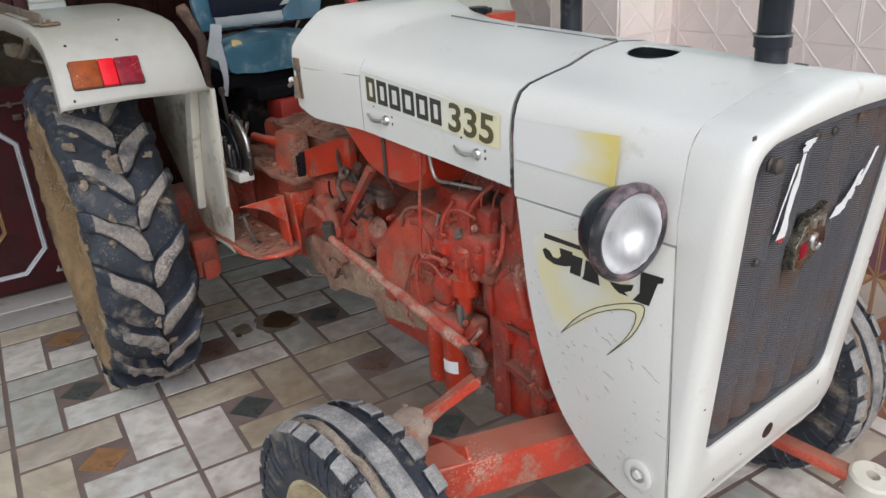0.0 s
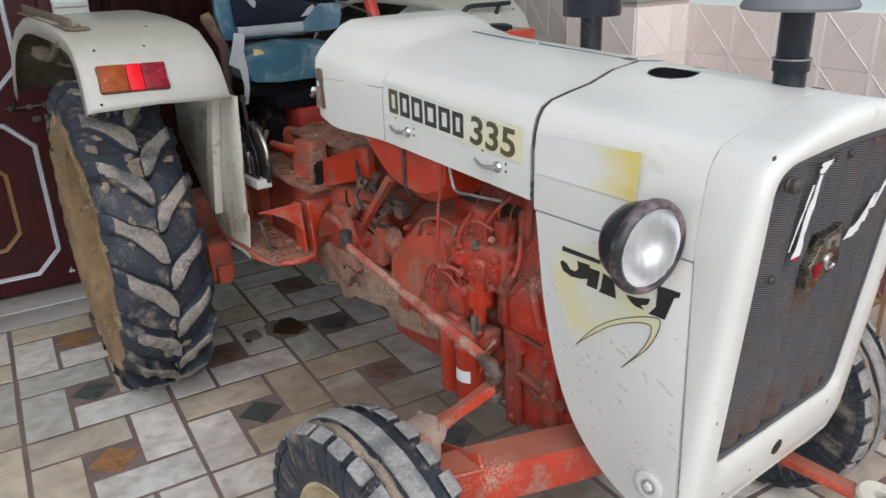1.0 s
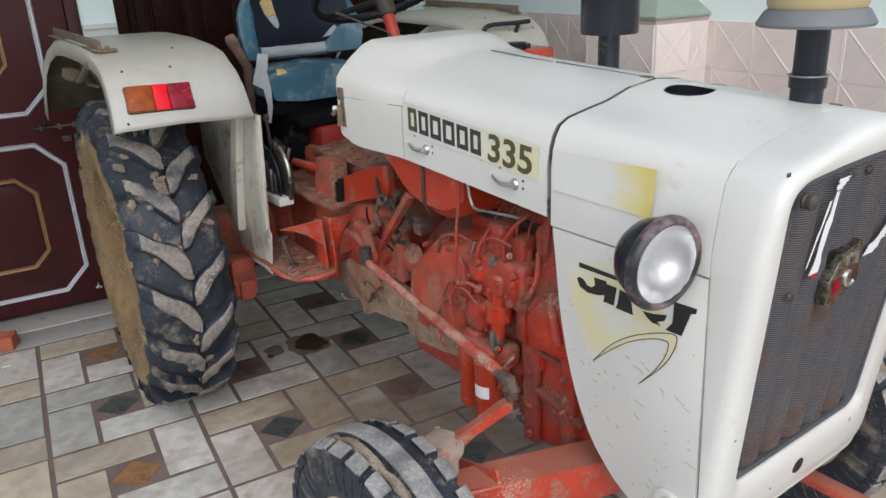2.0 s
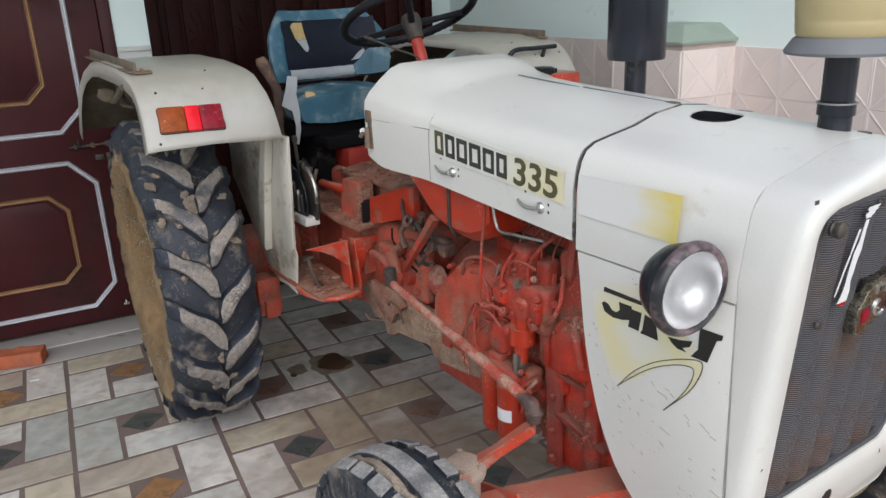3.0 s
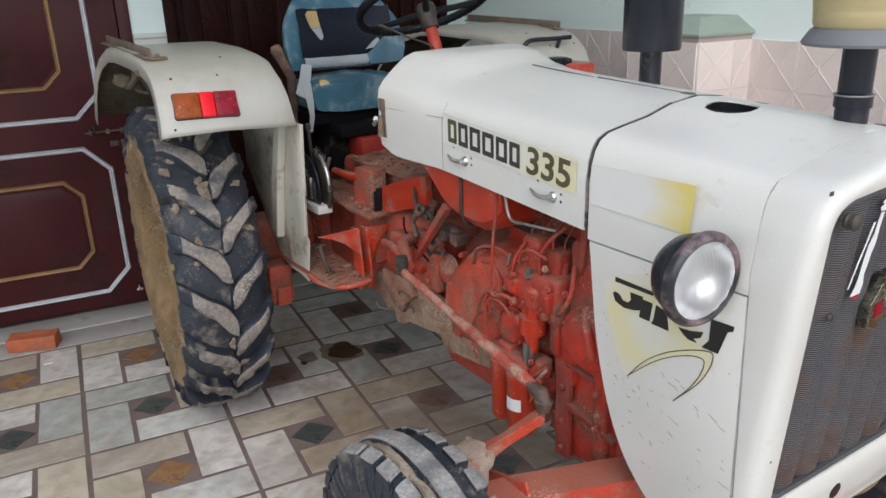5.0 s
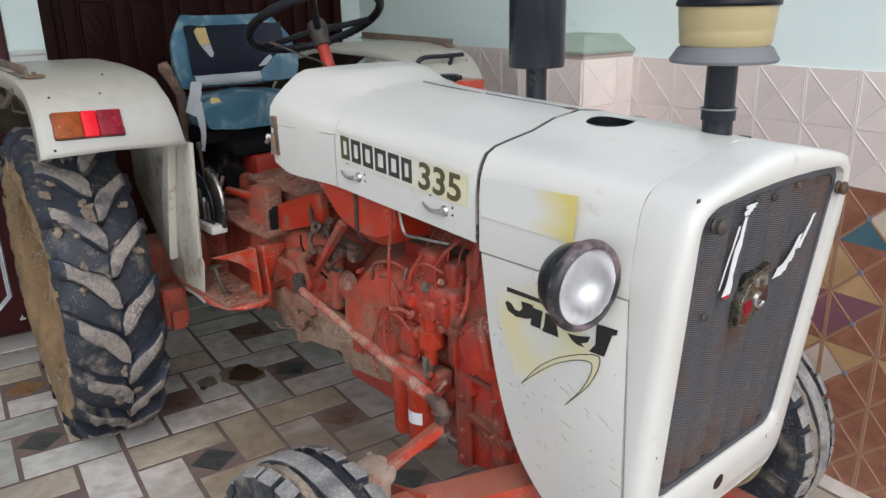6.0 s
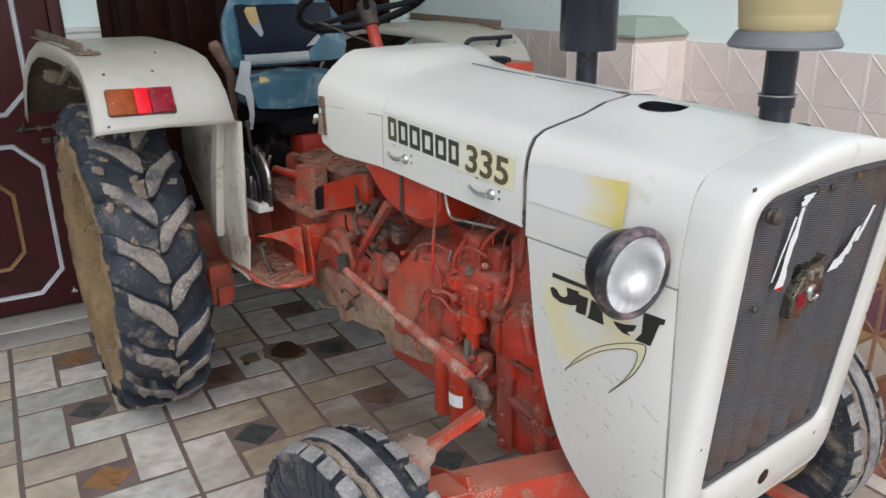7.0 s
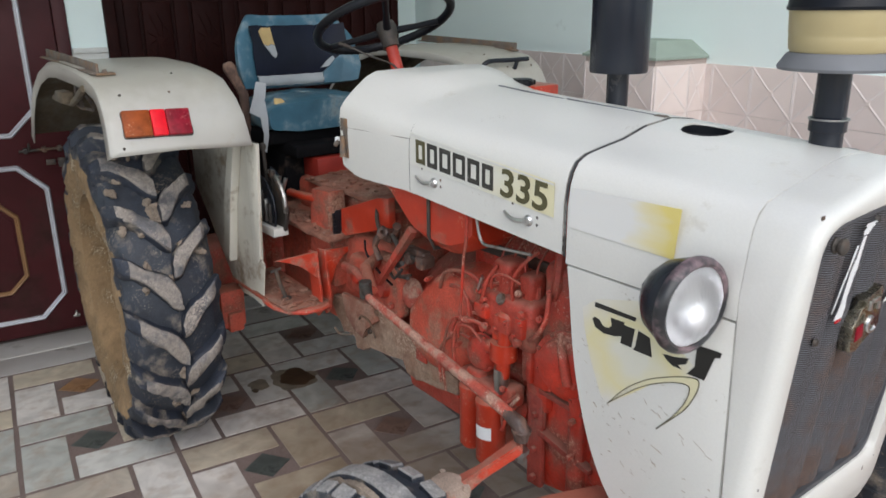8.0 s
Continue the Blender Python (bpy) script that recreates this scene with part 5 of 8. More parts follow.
def fender(side):
    y_out, y_in = 0.926 * side, 0.512 * side
    prof = [(0.656, 1.243), (0.650, 1.262), (0.640, 1.305), (0.624, 1.352), (0.594, 1.404), (0.556, 1.440), (0.512, 1.466), (0.42, 1.485), (0.28, 1.497), (0.0, 1.504),
            (-0.15, 1.495), (-0.32, 1.455), (-0.48, 1.385), (-0.60, 1.29), (-0.70, 1.16)]
    bm = bmesh.new()
    rows = []
    for k, (y, dz) in enumerate(((y_out, -0.055), (y_out, -0.012), (y_out - 0.008 * side, -0.003), (y_out - 0.02 * side, 0.0), (y_out - 0.2 * side, 0.002),
                                 (y_in + 0.07 * side, 0.0), (y_in + 0.03 * side, -0.004), (y_in + 0.01 * side, -0.014), (y_in, -0.04))):
        row = []
        for i, (x, z) in enumerate(prof):
            nx, nz = 0.0, 1.0
            a = prof[max(i - 1, 0)]
            b = prof[min(i + 1, len(prof) - 1)]
            tx, tz = b[0] - a[0], b[1] - a[1]
            l = math.hypot(tx, tz)
            nx, nz = tz / l, -tx / l
            if nz < 0 or (abs(nz) < 0.3 and nx * (1 if x > 0 else -1) < 0):
                nx, nz = -nx, -nz
            yy = y
            if i < 6 and k >= 5:
                yy = y - side * 0.040 * (5 - i) / 5
            if i < 6 and k < 4:
                yy = y + side * 0.012 * (5 - i) / 5
            # the front edge stands slightly askew, further forward on the inner side
            askew = 0.030 * (y_out - y) / (y_out - y_in) * interp(i, [0, 3, 6, 9, 10], [0.0, 1.0, 1.0, 0.5, 0.0])
            rise = 0.012 * (1 - i / 3) * (k < 5) if i < 3 else 0.0
            row.append((x + askew + nx * dz, yy, z + rise + nz * dz))
        rows.append(row)
    loft(bm, rows)
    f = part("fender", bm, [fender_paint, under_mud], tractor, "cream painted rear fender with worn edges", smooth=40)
    thicken(f, 0.004, crease=False)
    f.modifiers[0].material_offset = 1
    # inner sheet between tyre and footplate
    bm = bmesh.new()
    sheet = [(0.650, 1.243), (0.626, 1.02), (0.601, 0.812), (0.619, 0.800), (0.578, 0.628), (0.50, 0.640), (0.40, 0.632), (0.31, 0.668), (0.20, 0.785), (0.0, 1.0), (0.0, 1.20), (0.50, 1.238)]
    prism(bm, sheet, "xz", side * 0.462, side * 0.466, 0.001)
    part("inner_sheet", bm, sheet_dirty, f, "dirty inner fender sheet")
    bm = bmesh.new()
    prism(bm, [(0.648, 1.240), (0.624, 1.02), (0.600, 0.818), (0.575, 0.800), (0.548, 0.83), (0.552, 1.02), (0.556, 1.240)], "xz", side * 0.4665, side * 0.472, 0.001)
    part("front_flange", bm, sheet_paint, f, "cream front flange of the fender sheet")
    bm = bmesh.new()
    prism(bm, [(0.47, 1.255), (0.525, 1.255), (0.43, 0.99), (0.375, 0.76), (0.315, 0.78), (0.375, 1.0)], "xz", side * 0.4665, side * 0.498, 0.006)
    part("sheet_rib", bm, sheet_paint, f, "pale stiffening rib")
    # flat bar along the outer top edge
    bm = bmesh.new()
    lift = Matrix.Translation((0.455, side * 0.893, 1.487)) @ Matrix.Rotation(radians(1.6), 4, "Y")
    box(bm, -0.72, 0.0, -0.004, 0.004, 0.0, 0.032, 0.0015, m=lift)
    box(bm, -0.72, 0.0, -0.026, 0.004, 0.0, 0.005, 0.0015, m=lift)
    box(bm, -0.030, 0.012, -0.030 if side > 0 else -0.008, 0.008 if side > 0 else 0.050, -0.004, 0.003, 0.001, m=lift)
    bolt(bm, lift @ Vector((-0.010, -side * 0.022, 0.003)), (0, 0, 1), 0.008, 0.010)
    part("top_bar", bm, rusty_bar, f, "weathered flat bar on the fender edge")
    # brace under the outer edge
    bm = bmesh.new()
    tube(bm, curve_points([(0.40, side * 0.93, 1.44), (0.20, side * 0.92, 1.38), (0.0, side * 0.90, 1.36), (-0.2, side * 0.90, 1.36)], 5), 0.012, 8)
    box(bm, 0.05, 0.16, side * 0.93 - 0.02, side * 0.93 + 0.02, 1.37, 1.41, 0.006)
    part("brace", bm, under_mud, f, "muddy fender brace")
    for pts, rad in (([(0.10, 0.885, 1.455), (0.06, 0.88, 1.40), (0.09, 0.87, 1.34)], 0.008), ([(0.02, 0.87, 1.45), (0.10, 0.86, 1.39), (0.20, 0.86, 1.36)], 0.007),
                     ([(-0.05, 0.88, 1.37), (0.08, 0.875, 1.345), (0.22, 0.87, 1.35)], 0.006)):
        bm = bmesh.new()
        tube(bm, [(x, side * y, z) for x, y, z in pts], rad, 6)
        part("stay", bm, rusty_bar, f, "thin dirty stay under the fender")
    for x, y, z in ((0.576, 0.870, 1.429), (0.587, 0.722, 1.429), (0.487, 0.675, 1.478), (0.651, 0.897, 1.277)):
        bm = bmesh.new()
        lathe(bm, [(0, 0.003), (0.0035, 0.0025), (0.005, -0.001)], (x, side * y, z), (0.7, 0, 0.7), 10)
        part("rivet", bm, dark_steel, f)
    return f


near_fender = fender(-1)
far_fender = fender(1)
# tail lamp on the near fender: three lenses in one frame
TILT = Matrix.Translation((0.627, -0.784, 1.338)) @ Matrix.Rotation(radians(-1.8), 4, "X") @ Matrix.Rotation(radians(-3.2), 4, "Z") @ Matrix.Rotation(radians(-24), 4, "Y")
bm = bmesh.new()
box(bm, -0.012, 0.016, -0.107, 0.107, -0.045, 0.045, 0.010, m=TILT)
tail = part("tail_lamp", bm, rim_worn, near_fender, "rectangular tail lamp with amber and red lenses")
for y0, y1, mt, lb in ((-0.104, -0.021, amber_lens, "amber lens"), (-0.0205, 0.0255, bright_red_lens, "bright red lens"), (0.026, 0.100, maroon_lens, "dark red lens")):
    bm = bmesh.new()
    box(bm, 0.0, 0.026, y0, y1, -0.042, 0.042, 0.005, m=TILT)
    part("lens", bm, mt, tail, lb)
# grab handle on the far fender
bm = bmesh.new()
tube(bm, curve_points([(0.565, 0.565, 1.405), (0.592, 0.570, 1.425), (0.600, 0.585, 1.450), (0.602, 0.62, 1.459), (0.602, 0.72, 1.458), (0.602, 0.825, 1.459)], 5), 0.010, 10)
tube(bm, [(0.602, 0.765, 1.458), (0.598, 0.755, 1.425), (0.570, 0.752, 1.410)], 0.009, 8)
part("grab_handle", bm, black_paint, far_fender, "black bent grab handle")

# seat ---------------------------------------------------------------


def cushion(bm, x0, x1, hw0, hw1, z0, z1, crown, n=10, seed=1):
    """A soft padded block with rounded edges, wider at one end."""
    rows = []
    for i in range(n + 1):
        s = i / n
        e = min(1, math.sin(math.pi * min(max(s, 0.02), 0.98)) ** 0.35)
        x = x0 + (x1 - x0) * s
        hw = (hw0 + (hw1 - hw0) * s) * (0.86 + 0.14 * e)
        ring = []
        for k in range(32):
            a = 2 * math.pi * k / 32
            c, d = math.cos(a), math.sin(a)
            yy = math.copysign(abs(c) ** 0.45, c) * hw
            zz = math.copysign(abs(d) ** 0.5, d)
            h = (z1 - z0) / 2 * (0.75 + 0.25 * e)
            top = crown * (1 - (yy / hw) ** 2) if zz > 0 else 0
            ring.append((x, yy, (z0 + z1) / 2 + zz * h + top * e))
        rows.append(ring)
    loft(bm, rows, closed=True, cap0=True, cap1=True)
    rough_up(bm, 0.012, 9, seed)
    rough_up(bm, 0.006, 26, seed)


seat = new("seat")
seat.parent = tractor
seat.matrix_local = Matrix.Translation((0.0, -0.02, 0))
tagged(seat, "torn blue vinyl driver's seat")
bm = bmesh.new()
cushion(bm, -0.05, 0.33, 0.215, 0.268, 1.205, 1.335, 0.014)
cush = part("cushion", bm, seat_blue, seat, "worn blue vinyl cushion with a hole")
bm = bmesh.new()
prism(bm, [(-0.025, -0.020), (0.0, -0.028), (0.022, -0.012), (0.030, 0.012), (0.006, 0.022), (-0.020, 0.010)], "xy", -0.004, 0.005, 0.002, m=Matrix.Translation((0.305, -0.185, 1.325)) @ Matrix.Rotation(radians(48), 4, "Y"))
part("foam_patch", bm, foam, cush, "bare yellow foam")
bm = bmesh.new()
box(bm, -0.08, 0.30, -0.26, 0.26, 1.165, 1.22, 0.012)
part("pan", bm, matte_black, seat, "black seat pan")
# backrest: curved padded shell that leans back
BACK = Matrix.Translation((0.06, 0.01, 1.36)) @ Matrix.Rotation(radians(-10), 4, "Y")
bm = bmesh.new()
rows = []
for i in range(13):
    s = i / 12
    z = 0.29 * s
    hw = 0.275 * (1 - 0.30 * max(0, s - 0.55) ** 2 * 4) * (0.93 + 0.07 * math.sin(math.pi * min(s * 1.2, 1)))
    th = 0.038 * math.sin(math.pi * min(max(s, 0.04), 0.96)) ** 0.3
    ring = []
    for k in range(32):
        a = 2 * math.pi * k / 32
        c, d = math.cos(a), math.sin(a)
        yy = math.copysign(abs(c) ** 0.6, c) * hw
        xx = math.copysign(abs(d) ** 0.6, d) * th + 0.06 * (yy / 0.275) ** 2
        ring.append(BACK @ Vector((xx, yy, z)))
    rows.append(ring)
loft(bm, rows, closed=True, cap0=True, cap1=True)
rough_up(bm, 0.006, 10, 4)
back = part("backrest", bm, seat_blue, seat, "blue vinyl backrest with a dark torn panel")


def on_back(outline, x0, x1, y_scale=1.0):
    """A patch that follows the backrest's curve."""
    bm = bmesh.new()
    ring = []
    for y, z in outline:
        xx = 0.0385 + 0.06 * (y / 0.275) ** 2
        ring.append((xx, y, z))
    a = [bm.verts.new(BACK @ Vector((x + x1, y, z))) for x, y, z in ring]
    b = [bm.verts.new(BACK @ Vector((x + x0, y, z))) for x, y, z in ring]
    bm.faces.new(a)
    k = len(ring)
    for i in range(k):
        bm.faces.new((a[i], a[(i + 1) % k], b[(i + 1) % k], b[i]))
    return bm


def back_grid(y0, y1, z0, z1, lift, rnd_seed, ragged=0.006):
    """A thin sheet that lies on the backrest, ragged at its edges."""
    bm = bmesh.new()
    rnd = random.Random(rnd_seed)
    rows = []
    n = 14
    for j in range(9):
        s = j / 8
        line = []
        for i in range(n + 1):
            y = y0 + (y1 - y0) * i / n
            z = z0 + (z1 - z0) * s
            if j in (0, 8):
                z += rnd.uniform(-ragged, ragged)
            if i in (0, n):
                y += rnd.uniform(-ragged, ragged)
            line.append(BACK @ Vector((0.0385 * (1 - 0.25 * abs(2 * s - 1) ** 3) + lift + 0.06 * (y / 0.275) ** 2, y, z)))
        rows.append(line)
    loft(bm, rows)
    return bm


thicken(part("dark_panel", back_grid(-0.205, 0.225, 0.046, 0.245, 0.006, 2, 0.003), seat_navy, back, "dark navy vinyl panel"), 0.003)
part("torn_foam", on_back([(-0.165, 0.222), (-0.150, 0.236), (-0.108, 0.236), (-0.104, 0.200), (-0.098, 0.168), (-0.116, 0.172), (-0.128, 0.164), (-0.150, 0.172), (-0.158, 0.196)], 0.0, 0.0085), foam, back, "torn patch with yellow foam", smooth=0)
part("torn_foam", on_back([(-0.150, 0.171), (-0.128, 0.163), (-0.116, 0.171), (-0.098, 0.167), (-0.090, 0.132), (-0.100, 0.116), (-0.112, 0.122), (-0.130, 0.146)], 0.0, 0.0080), grey_cloth, back, "torn whitish lining", smooth=0)
thicken(part("grey_fold", back_grid(-0.20, 0.105, 0.008, 0.046, 0.010, 7, 0.002), grey_cloth, back, "grey folded cover strip"), 0.004)
part("torn_foam", on_back([(0.10, 0.066), (0.135, 0.098), (0.158, 0.112), (0.165, 0.100), (0.135, 0.070)], 0.0, 0.009), grey_cloth, back, "torn pale lining at the seat's side", smooth=0)
part("blue_flap", on_back([(0.107, 0.004), (0.107, 0.046), (0.135, 0.068), (0.165, 0.098), (0.205, 0.122), (0.262, 0.132), (0.268, 0.060), (0.250, 0.004), (0.18, 0.0)], -0.004, 0.0105), seat_blue, back, "folded blue vinyl flap", smooth=0)
# pale streaks that draw the shine on the crinkled vinyl
for k in range(7):
    y0 = 0.125 + 0.013 * k
    bm = bmesh.new()
    tube(bm, [BACK @ Vector((0.042 + 0.06 * ((y0 + dy) / 0.275) ** 2, y0 + dy, z)) for dy, z in ((0.0, 0.19 + 0.004 * k), (0.012, 0.165), (0.03, 0.13 + 0.003 * k))], [0.0006, 0.0022, 0.0006], 6)
    part("crease", bm, grey_cloth, back)
bm = bmesh.new()
loft(bm, [[(0.28, -0.271, 1.412), (0.29, -0.233, 1.405)], [(0.295, -0.290, 1.365), (0.30, -0.246, 1.355)], [(0.30, -0.315, 1.302), (0.31, -0.280, 1.280)]])
loft(bm, [[(0.302, -0.288, 1.335), (0.304, -0.250, 1.340)], [(0.315, -0.278, 1.270), (0.32, -0.250, 1.272)], [(0.315, -0.270, 1.215), (0.32, -0.252, 1.205)], [(0.31, -0.276, 1.150), (0.315, -0.264, 1.145)]])
thicken(part("hanging_strip", bm, grey_cloth, seat, "grey cover strip that hangs down"), 0.003)
bm = bmesh.new()
tube(bm, [(0.15, -0.325, 1.478), (0.15, -0.318, 1.46), (0.15, -0.298, 1.417), (0.15, -0.268, 1.352), (0.15, -0.262, 1.10)], [0.018, 0.026, 0.020, 0.020, 0.013], 10)
rough_up(bm, 0.004, 50, 2)
part("side_bar", bm, rust_brown, seat, "rusty seat side bar")

# steering -----------------------------------------------------------
HUB = Vector((0.755, 0.0, 1.60))
SN = Vector((-0.42, 0.0, 0.90)).normalized()
su = Vector((0, 1, 0))
sv = SN.cross(su)
bm = bmesh.new()
RW = 0.240
pts = []
NS = 120
rings = []
for k in range(NS):
    a = 2 * math.pi * k / NS
    d = su * math.cos(a) + sv * math.sin(a)
    rings.append([HUB + SN * 0.03 + d * (RW + (0.0145 + (0.0028 if q in (5, 6, 7, 8) and k % 2 else 0)) * math.cos(2 * math.pi * q / 12)) +
                  SN * (0.0145 + (0.003 if q in (7, 8, 9, 10) and k % 2 else 0)) * math.sin(2 * math.pi * q / 12) for q in range(12)])
loft(bm, rings + [rings[0]], closed=True)
bmesh.ops.remove_doubles(bm, verts=bm.verts, dist=1e-5)
wheel = part("steering_wheel", bm, black_plastic, tractor, "black steering wheel with a ridged grip")
for k in range(3):
    a = radians(90 + 120 * k + 30)
    d = su * math.cos(a) + sv * math.sin(a)
    bm = bmesh.new()
    tube(bm, [HUB + d * 0.03, HUB + d * 0.12 + SN * 0.012, HUB + d * (RW - 0.004) + SN * 0.03], [0.014, 0.011, 0.012], 10)
    part("spoke", bm, black_plastic, wheel)
bm = bmesh.new()
lathe(bm, [(0, 0.03), (0.03, 0.028), (0.036, 0.01), (0.034, -0.014), (0.030, -0.03), (0.029, -0.055), (0.031, -0.062), (0, -0.062)], HUB, SN, 20)
part("hub", bm, dark_steel, wheel, "dark wheel hub")
bm = bmesh.new()
tube(bm, [HUB - SN * 0.03, HUB - SN * 0.30], 0.0215, 16)
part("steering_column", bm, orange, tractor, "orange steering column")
bm = bmesh.new()
tube(bm, curve_points([(0.80, -0.17, 1.55), (0.84, -0.13, 1.525), (0.93, -0.10, 1.50), (0.965, -0.095, 1.47)], 5), 0.0035, 6)
tube(bm, [(0.76, -0.195, 1.565), (0.80, -0.17, 1.55)], 0.006, 8)
part("throttle_lever", bm, dark_steel, tractor, "thin bent throttle lever")
bm = bmesh.new()
tube(bm, [(1.22, 0.20, 1.36), (1.22, 0.20, 1.432)], 0.050, 20)
box(bm, 1.18, 1.29, 0.20, 0.31, 1.37, 1.436, 0.008)
cap = part("fuel_filler", bm, orange_clean, tractor, "orange fuel filler block")
bm = bmesh.new()
lathe(bm, [(0, 0.022), (0.035, 0.022), (0.043, 0.015), (0.043, 0.0), (0, 0)], (1.22, 0.205, 1.432), (0, 0, 1), 24)
for k in range(8):
    a = k * math.pi / 4
    box(bm, 1.22 + 0.040 * math.cos(a) - 0.006, 1.22 + 0.040 * math.cos(a) + 0.006, 0.205 + 0.040 * math.sin(a) - 0.006, 0.205 + 0.040 * math.sin(a) + 0.006, 1.433, 1.451, 0.002)
box(bm, 1.20, 1.235, 0.115, 0.17, 1.425, 1.440, 0.004)
part("fuel_cap", bm, black_plastic, cap, "black ribbed fuel cap")

# exhaust and air intake ----------------------------------------------
bm = bmesh.new()
SX, SY = 1.603, 0.222
tube(bm, [(SX, SY, 1.15), (SX, SY, 1.50)], 0.031, 20)
ex = part("exhaust", bm, black_paint, tractor, "dark exhaust stub pipe below the silencer")
bm = bmesh.new()
lathe(bm, [(0.031, 0.0), (0.080, 0.004), (0.082, 0.012), (0.082, 0.62), (0.080, 0.63), (0.03, 0.64), (0.03, 0.80), (0.026, 0.80), (0.026, 0.0)], (SX, SY, 1.492), (0, 0, 1), 36)
part("silencer", bm, black_paint, ex, "black enamelled silencer drum")
AX, AY = 2.290, 0.066
bm = bmesh.new()
tube(bm, [(AX, AY, 1.30), (AX, AY, 1.56)], 0.0325, 24)
lathe(bm, [(0.0325, 0.0), (0.037, 0.002), (0.037, 0.028), (0.0325, 0.032)], (AX, AY, 1.425), (0, 0, 1), 24)
air = part("air_intake", bm, black_paint, tractor, "black air intake pipe with a pre-cleaner bowl")
bm = bmesh.new()
tube(bm, [(AX + 0.0385 * math.cos(a), AY + 0.0385 * math.sin(a), 1.452) for a in [2 * math.pi * k / 24 for k in range(25)]], 0.002, 6)
part("clamp", bm, steel, air, "steel hose clamp")
bm = bmesh.new()
lathe(bm, [(0.030, 0.0), (0.110, -0.002), (0.113, 0.004), (0.098, 0.028), (0.088, 0.034), (0.030, 0.034)], (AX, AY, 1.553), (0, 0, 1), 44)
part("skirt", bm, grey_rubber, air, "grey rubber skirt")
bm = bmesh.new()
lathe(bm, [(0.04, 0.0), (0.090, 0.001), (0.0945, 0.008), (0.0965, 0.030), (0.0958, 0.034), (0.0975, 0.038), (0.101, 0.082), (0.101, 0.084), (0.04, 0.084)], (AX, AY, 1.584), (0, 0, 1), 44)
part("bowl", bm, cream_plastic, air, "yellowed plastic pre-cleaner bowl")
bm = bmesh.new()
lathe(bm, [(0.05, 0.0), (0.105, 0.0), (0.107, 0.006), (0.104, 0.012), (0.10, 0.06), (0.085, 0.085), (0.03, 0.10), (0.0, 0.10)], (AX, AY, 1.666), (0, 0, 1), 44)
part("lid", bm, black_plastic, air, "black pre-cleaner lid")
bm = bmesh.new()
# no opening is cut here: a black cap draws the hole's darkness
lathe(bm, [(0, 0.004), (0.014, 0.0035), (0.017, -0.004)], (2.284, 0.205, 1.3685), (0.05, 0.10, 1), 16)
part("plug_hole", bm, black_plastic, nose, "small dark disc for the hole beside the intake pipe")

# drive line and engine -------------------------------------------------


def casting(name, blocks, mat, label, parent=None, amount=0.006, seed=1, cuts=0):
    """A rough cast housing joined out of bevelled blocks."""
    bm = bmesh.new()
    for b in blocks:
        box(bm, *b[:6], b[6] if len(b) > 6 else 0.02, seg=3)
    if cuts:
        bmesh.ops.subdivide_edges(bm, edges=[e for e in bm.edges if e.calc_length() > 0.06], cuts=cuts, use_grid_fill=True)
    rough_up(bm, amount, 12, seed)
    return part(name, bm, mat, parent or tractor, label)


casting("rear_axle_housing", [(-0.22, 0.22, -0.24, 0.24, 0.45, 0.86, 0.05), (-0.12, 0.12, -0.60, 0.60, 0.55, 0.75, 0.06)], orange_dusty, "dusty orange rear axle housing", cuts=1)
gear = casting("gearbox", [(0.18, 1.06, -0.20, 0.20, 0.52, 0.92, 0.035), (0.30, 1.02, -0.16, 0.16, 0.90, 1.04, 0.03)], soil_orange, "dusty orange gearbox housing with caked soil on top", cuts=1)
bm = bmesh.new()
box(bm, 0.30, 0.80, -0.30, 0.26, 0.895, 0.915, 0.006)
box(bm, 0.42, 1.06, -0.19, 0.16, 1.035, 1.052, 0.006)
bmesh.ops.subdivide_edges(bm, edges=[e for e in bm.edges if e.calc_length() > 0.05], cuts=5, use_grid_fill=True)
rough_up(bm, 0.012, 16, 3)
part("soil_layer", bm, soil, gear, "brown soil caked on the housing")
bm = bmesh.new()
prism(bm, [(0.77, 0.90), (1.085, 1.0), (1.085, 1.10), (1.02, 1.09), (0.78, 1.005)], "xz", -0.235, -0.205, 0.006)
part("side_plate", bm, orange_clean, tractor, "bright orange-red side plate")
bm = bmesh.new()
box(bm, 0.770, 0.780, -0.255, -0.22, 0.905, 1.00, 0.003)
for k in range(7):
    lathe(bm, [(0, 0.012), (0.006, 0.01), (0.007, 0)], (0.775, -0.255, 0.913 + 0.012 * k), (0, -1, 0), 8)
part("rubber_pad", bm, black_plastic, tractor, "black ribbed pedal pad")
bm = bmesh.new()
box(bm, 0.30, 0.425, -0.125, 0.31, 1.018, 1.115, 0.008)
part("battery_box", bm, deep_red, tractor, "orange-red box below the seat")
bm = bmesh.new()
box(bm, -0.1, 0.40, -0.20, 0.20, 1.12, 1.17, 0.01)
box(bm, -0.1, 0.29, -0.20, 0.20, 0.95, 1.13, 0.02)
part("seat_support", bm, matte_black, tractor, "black seat support")
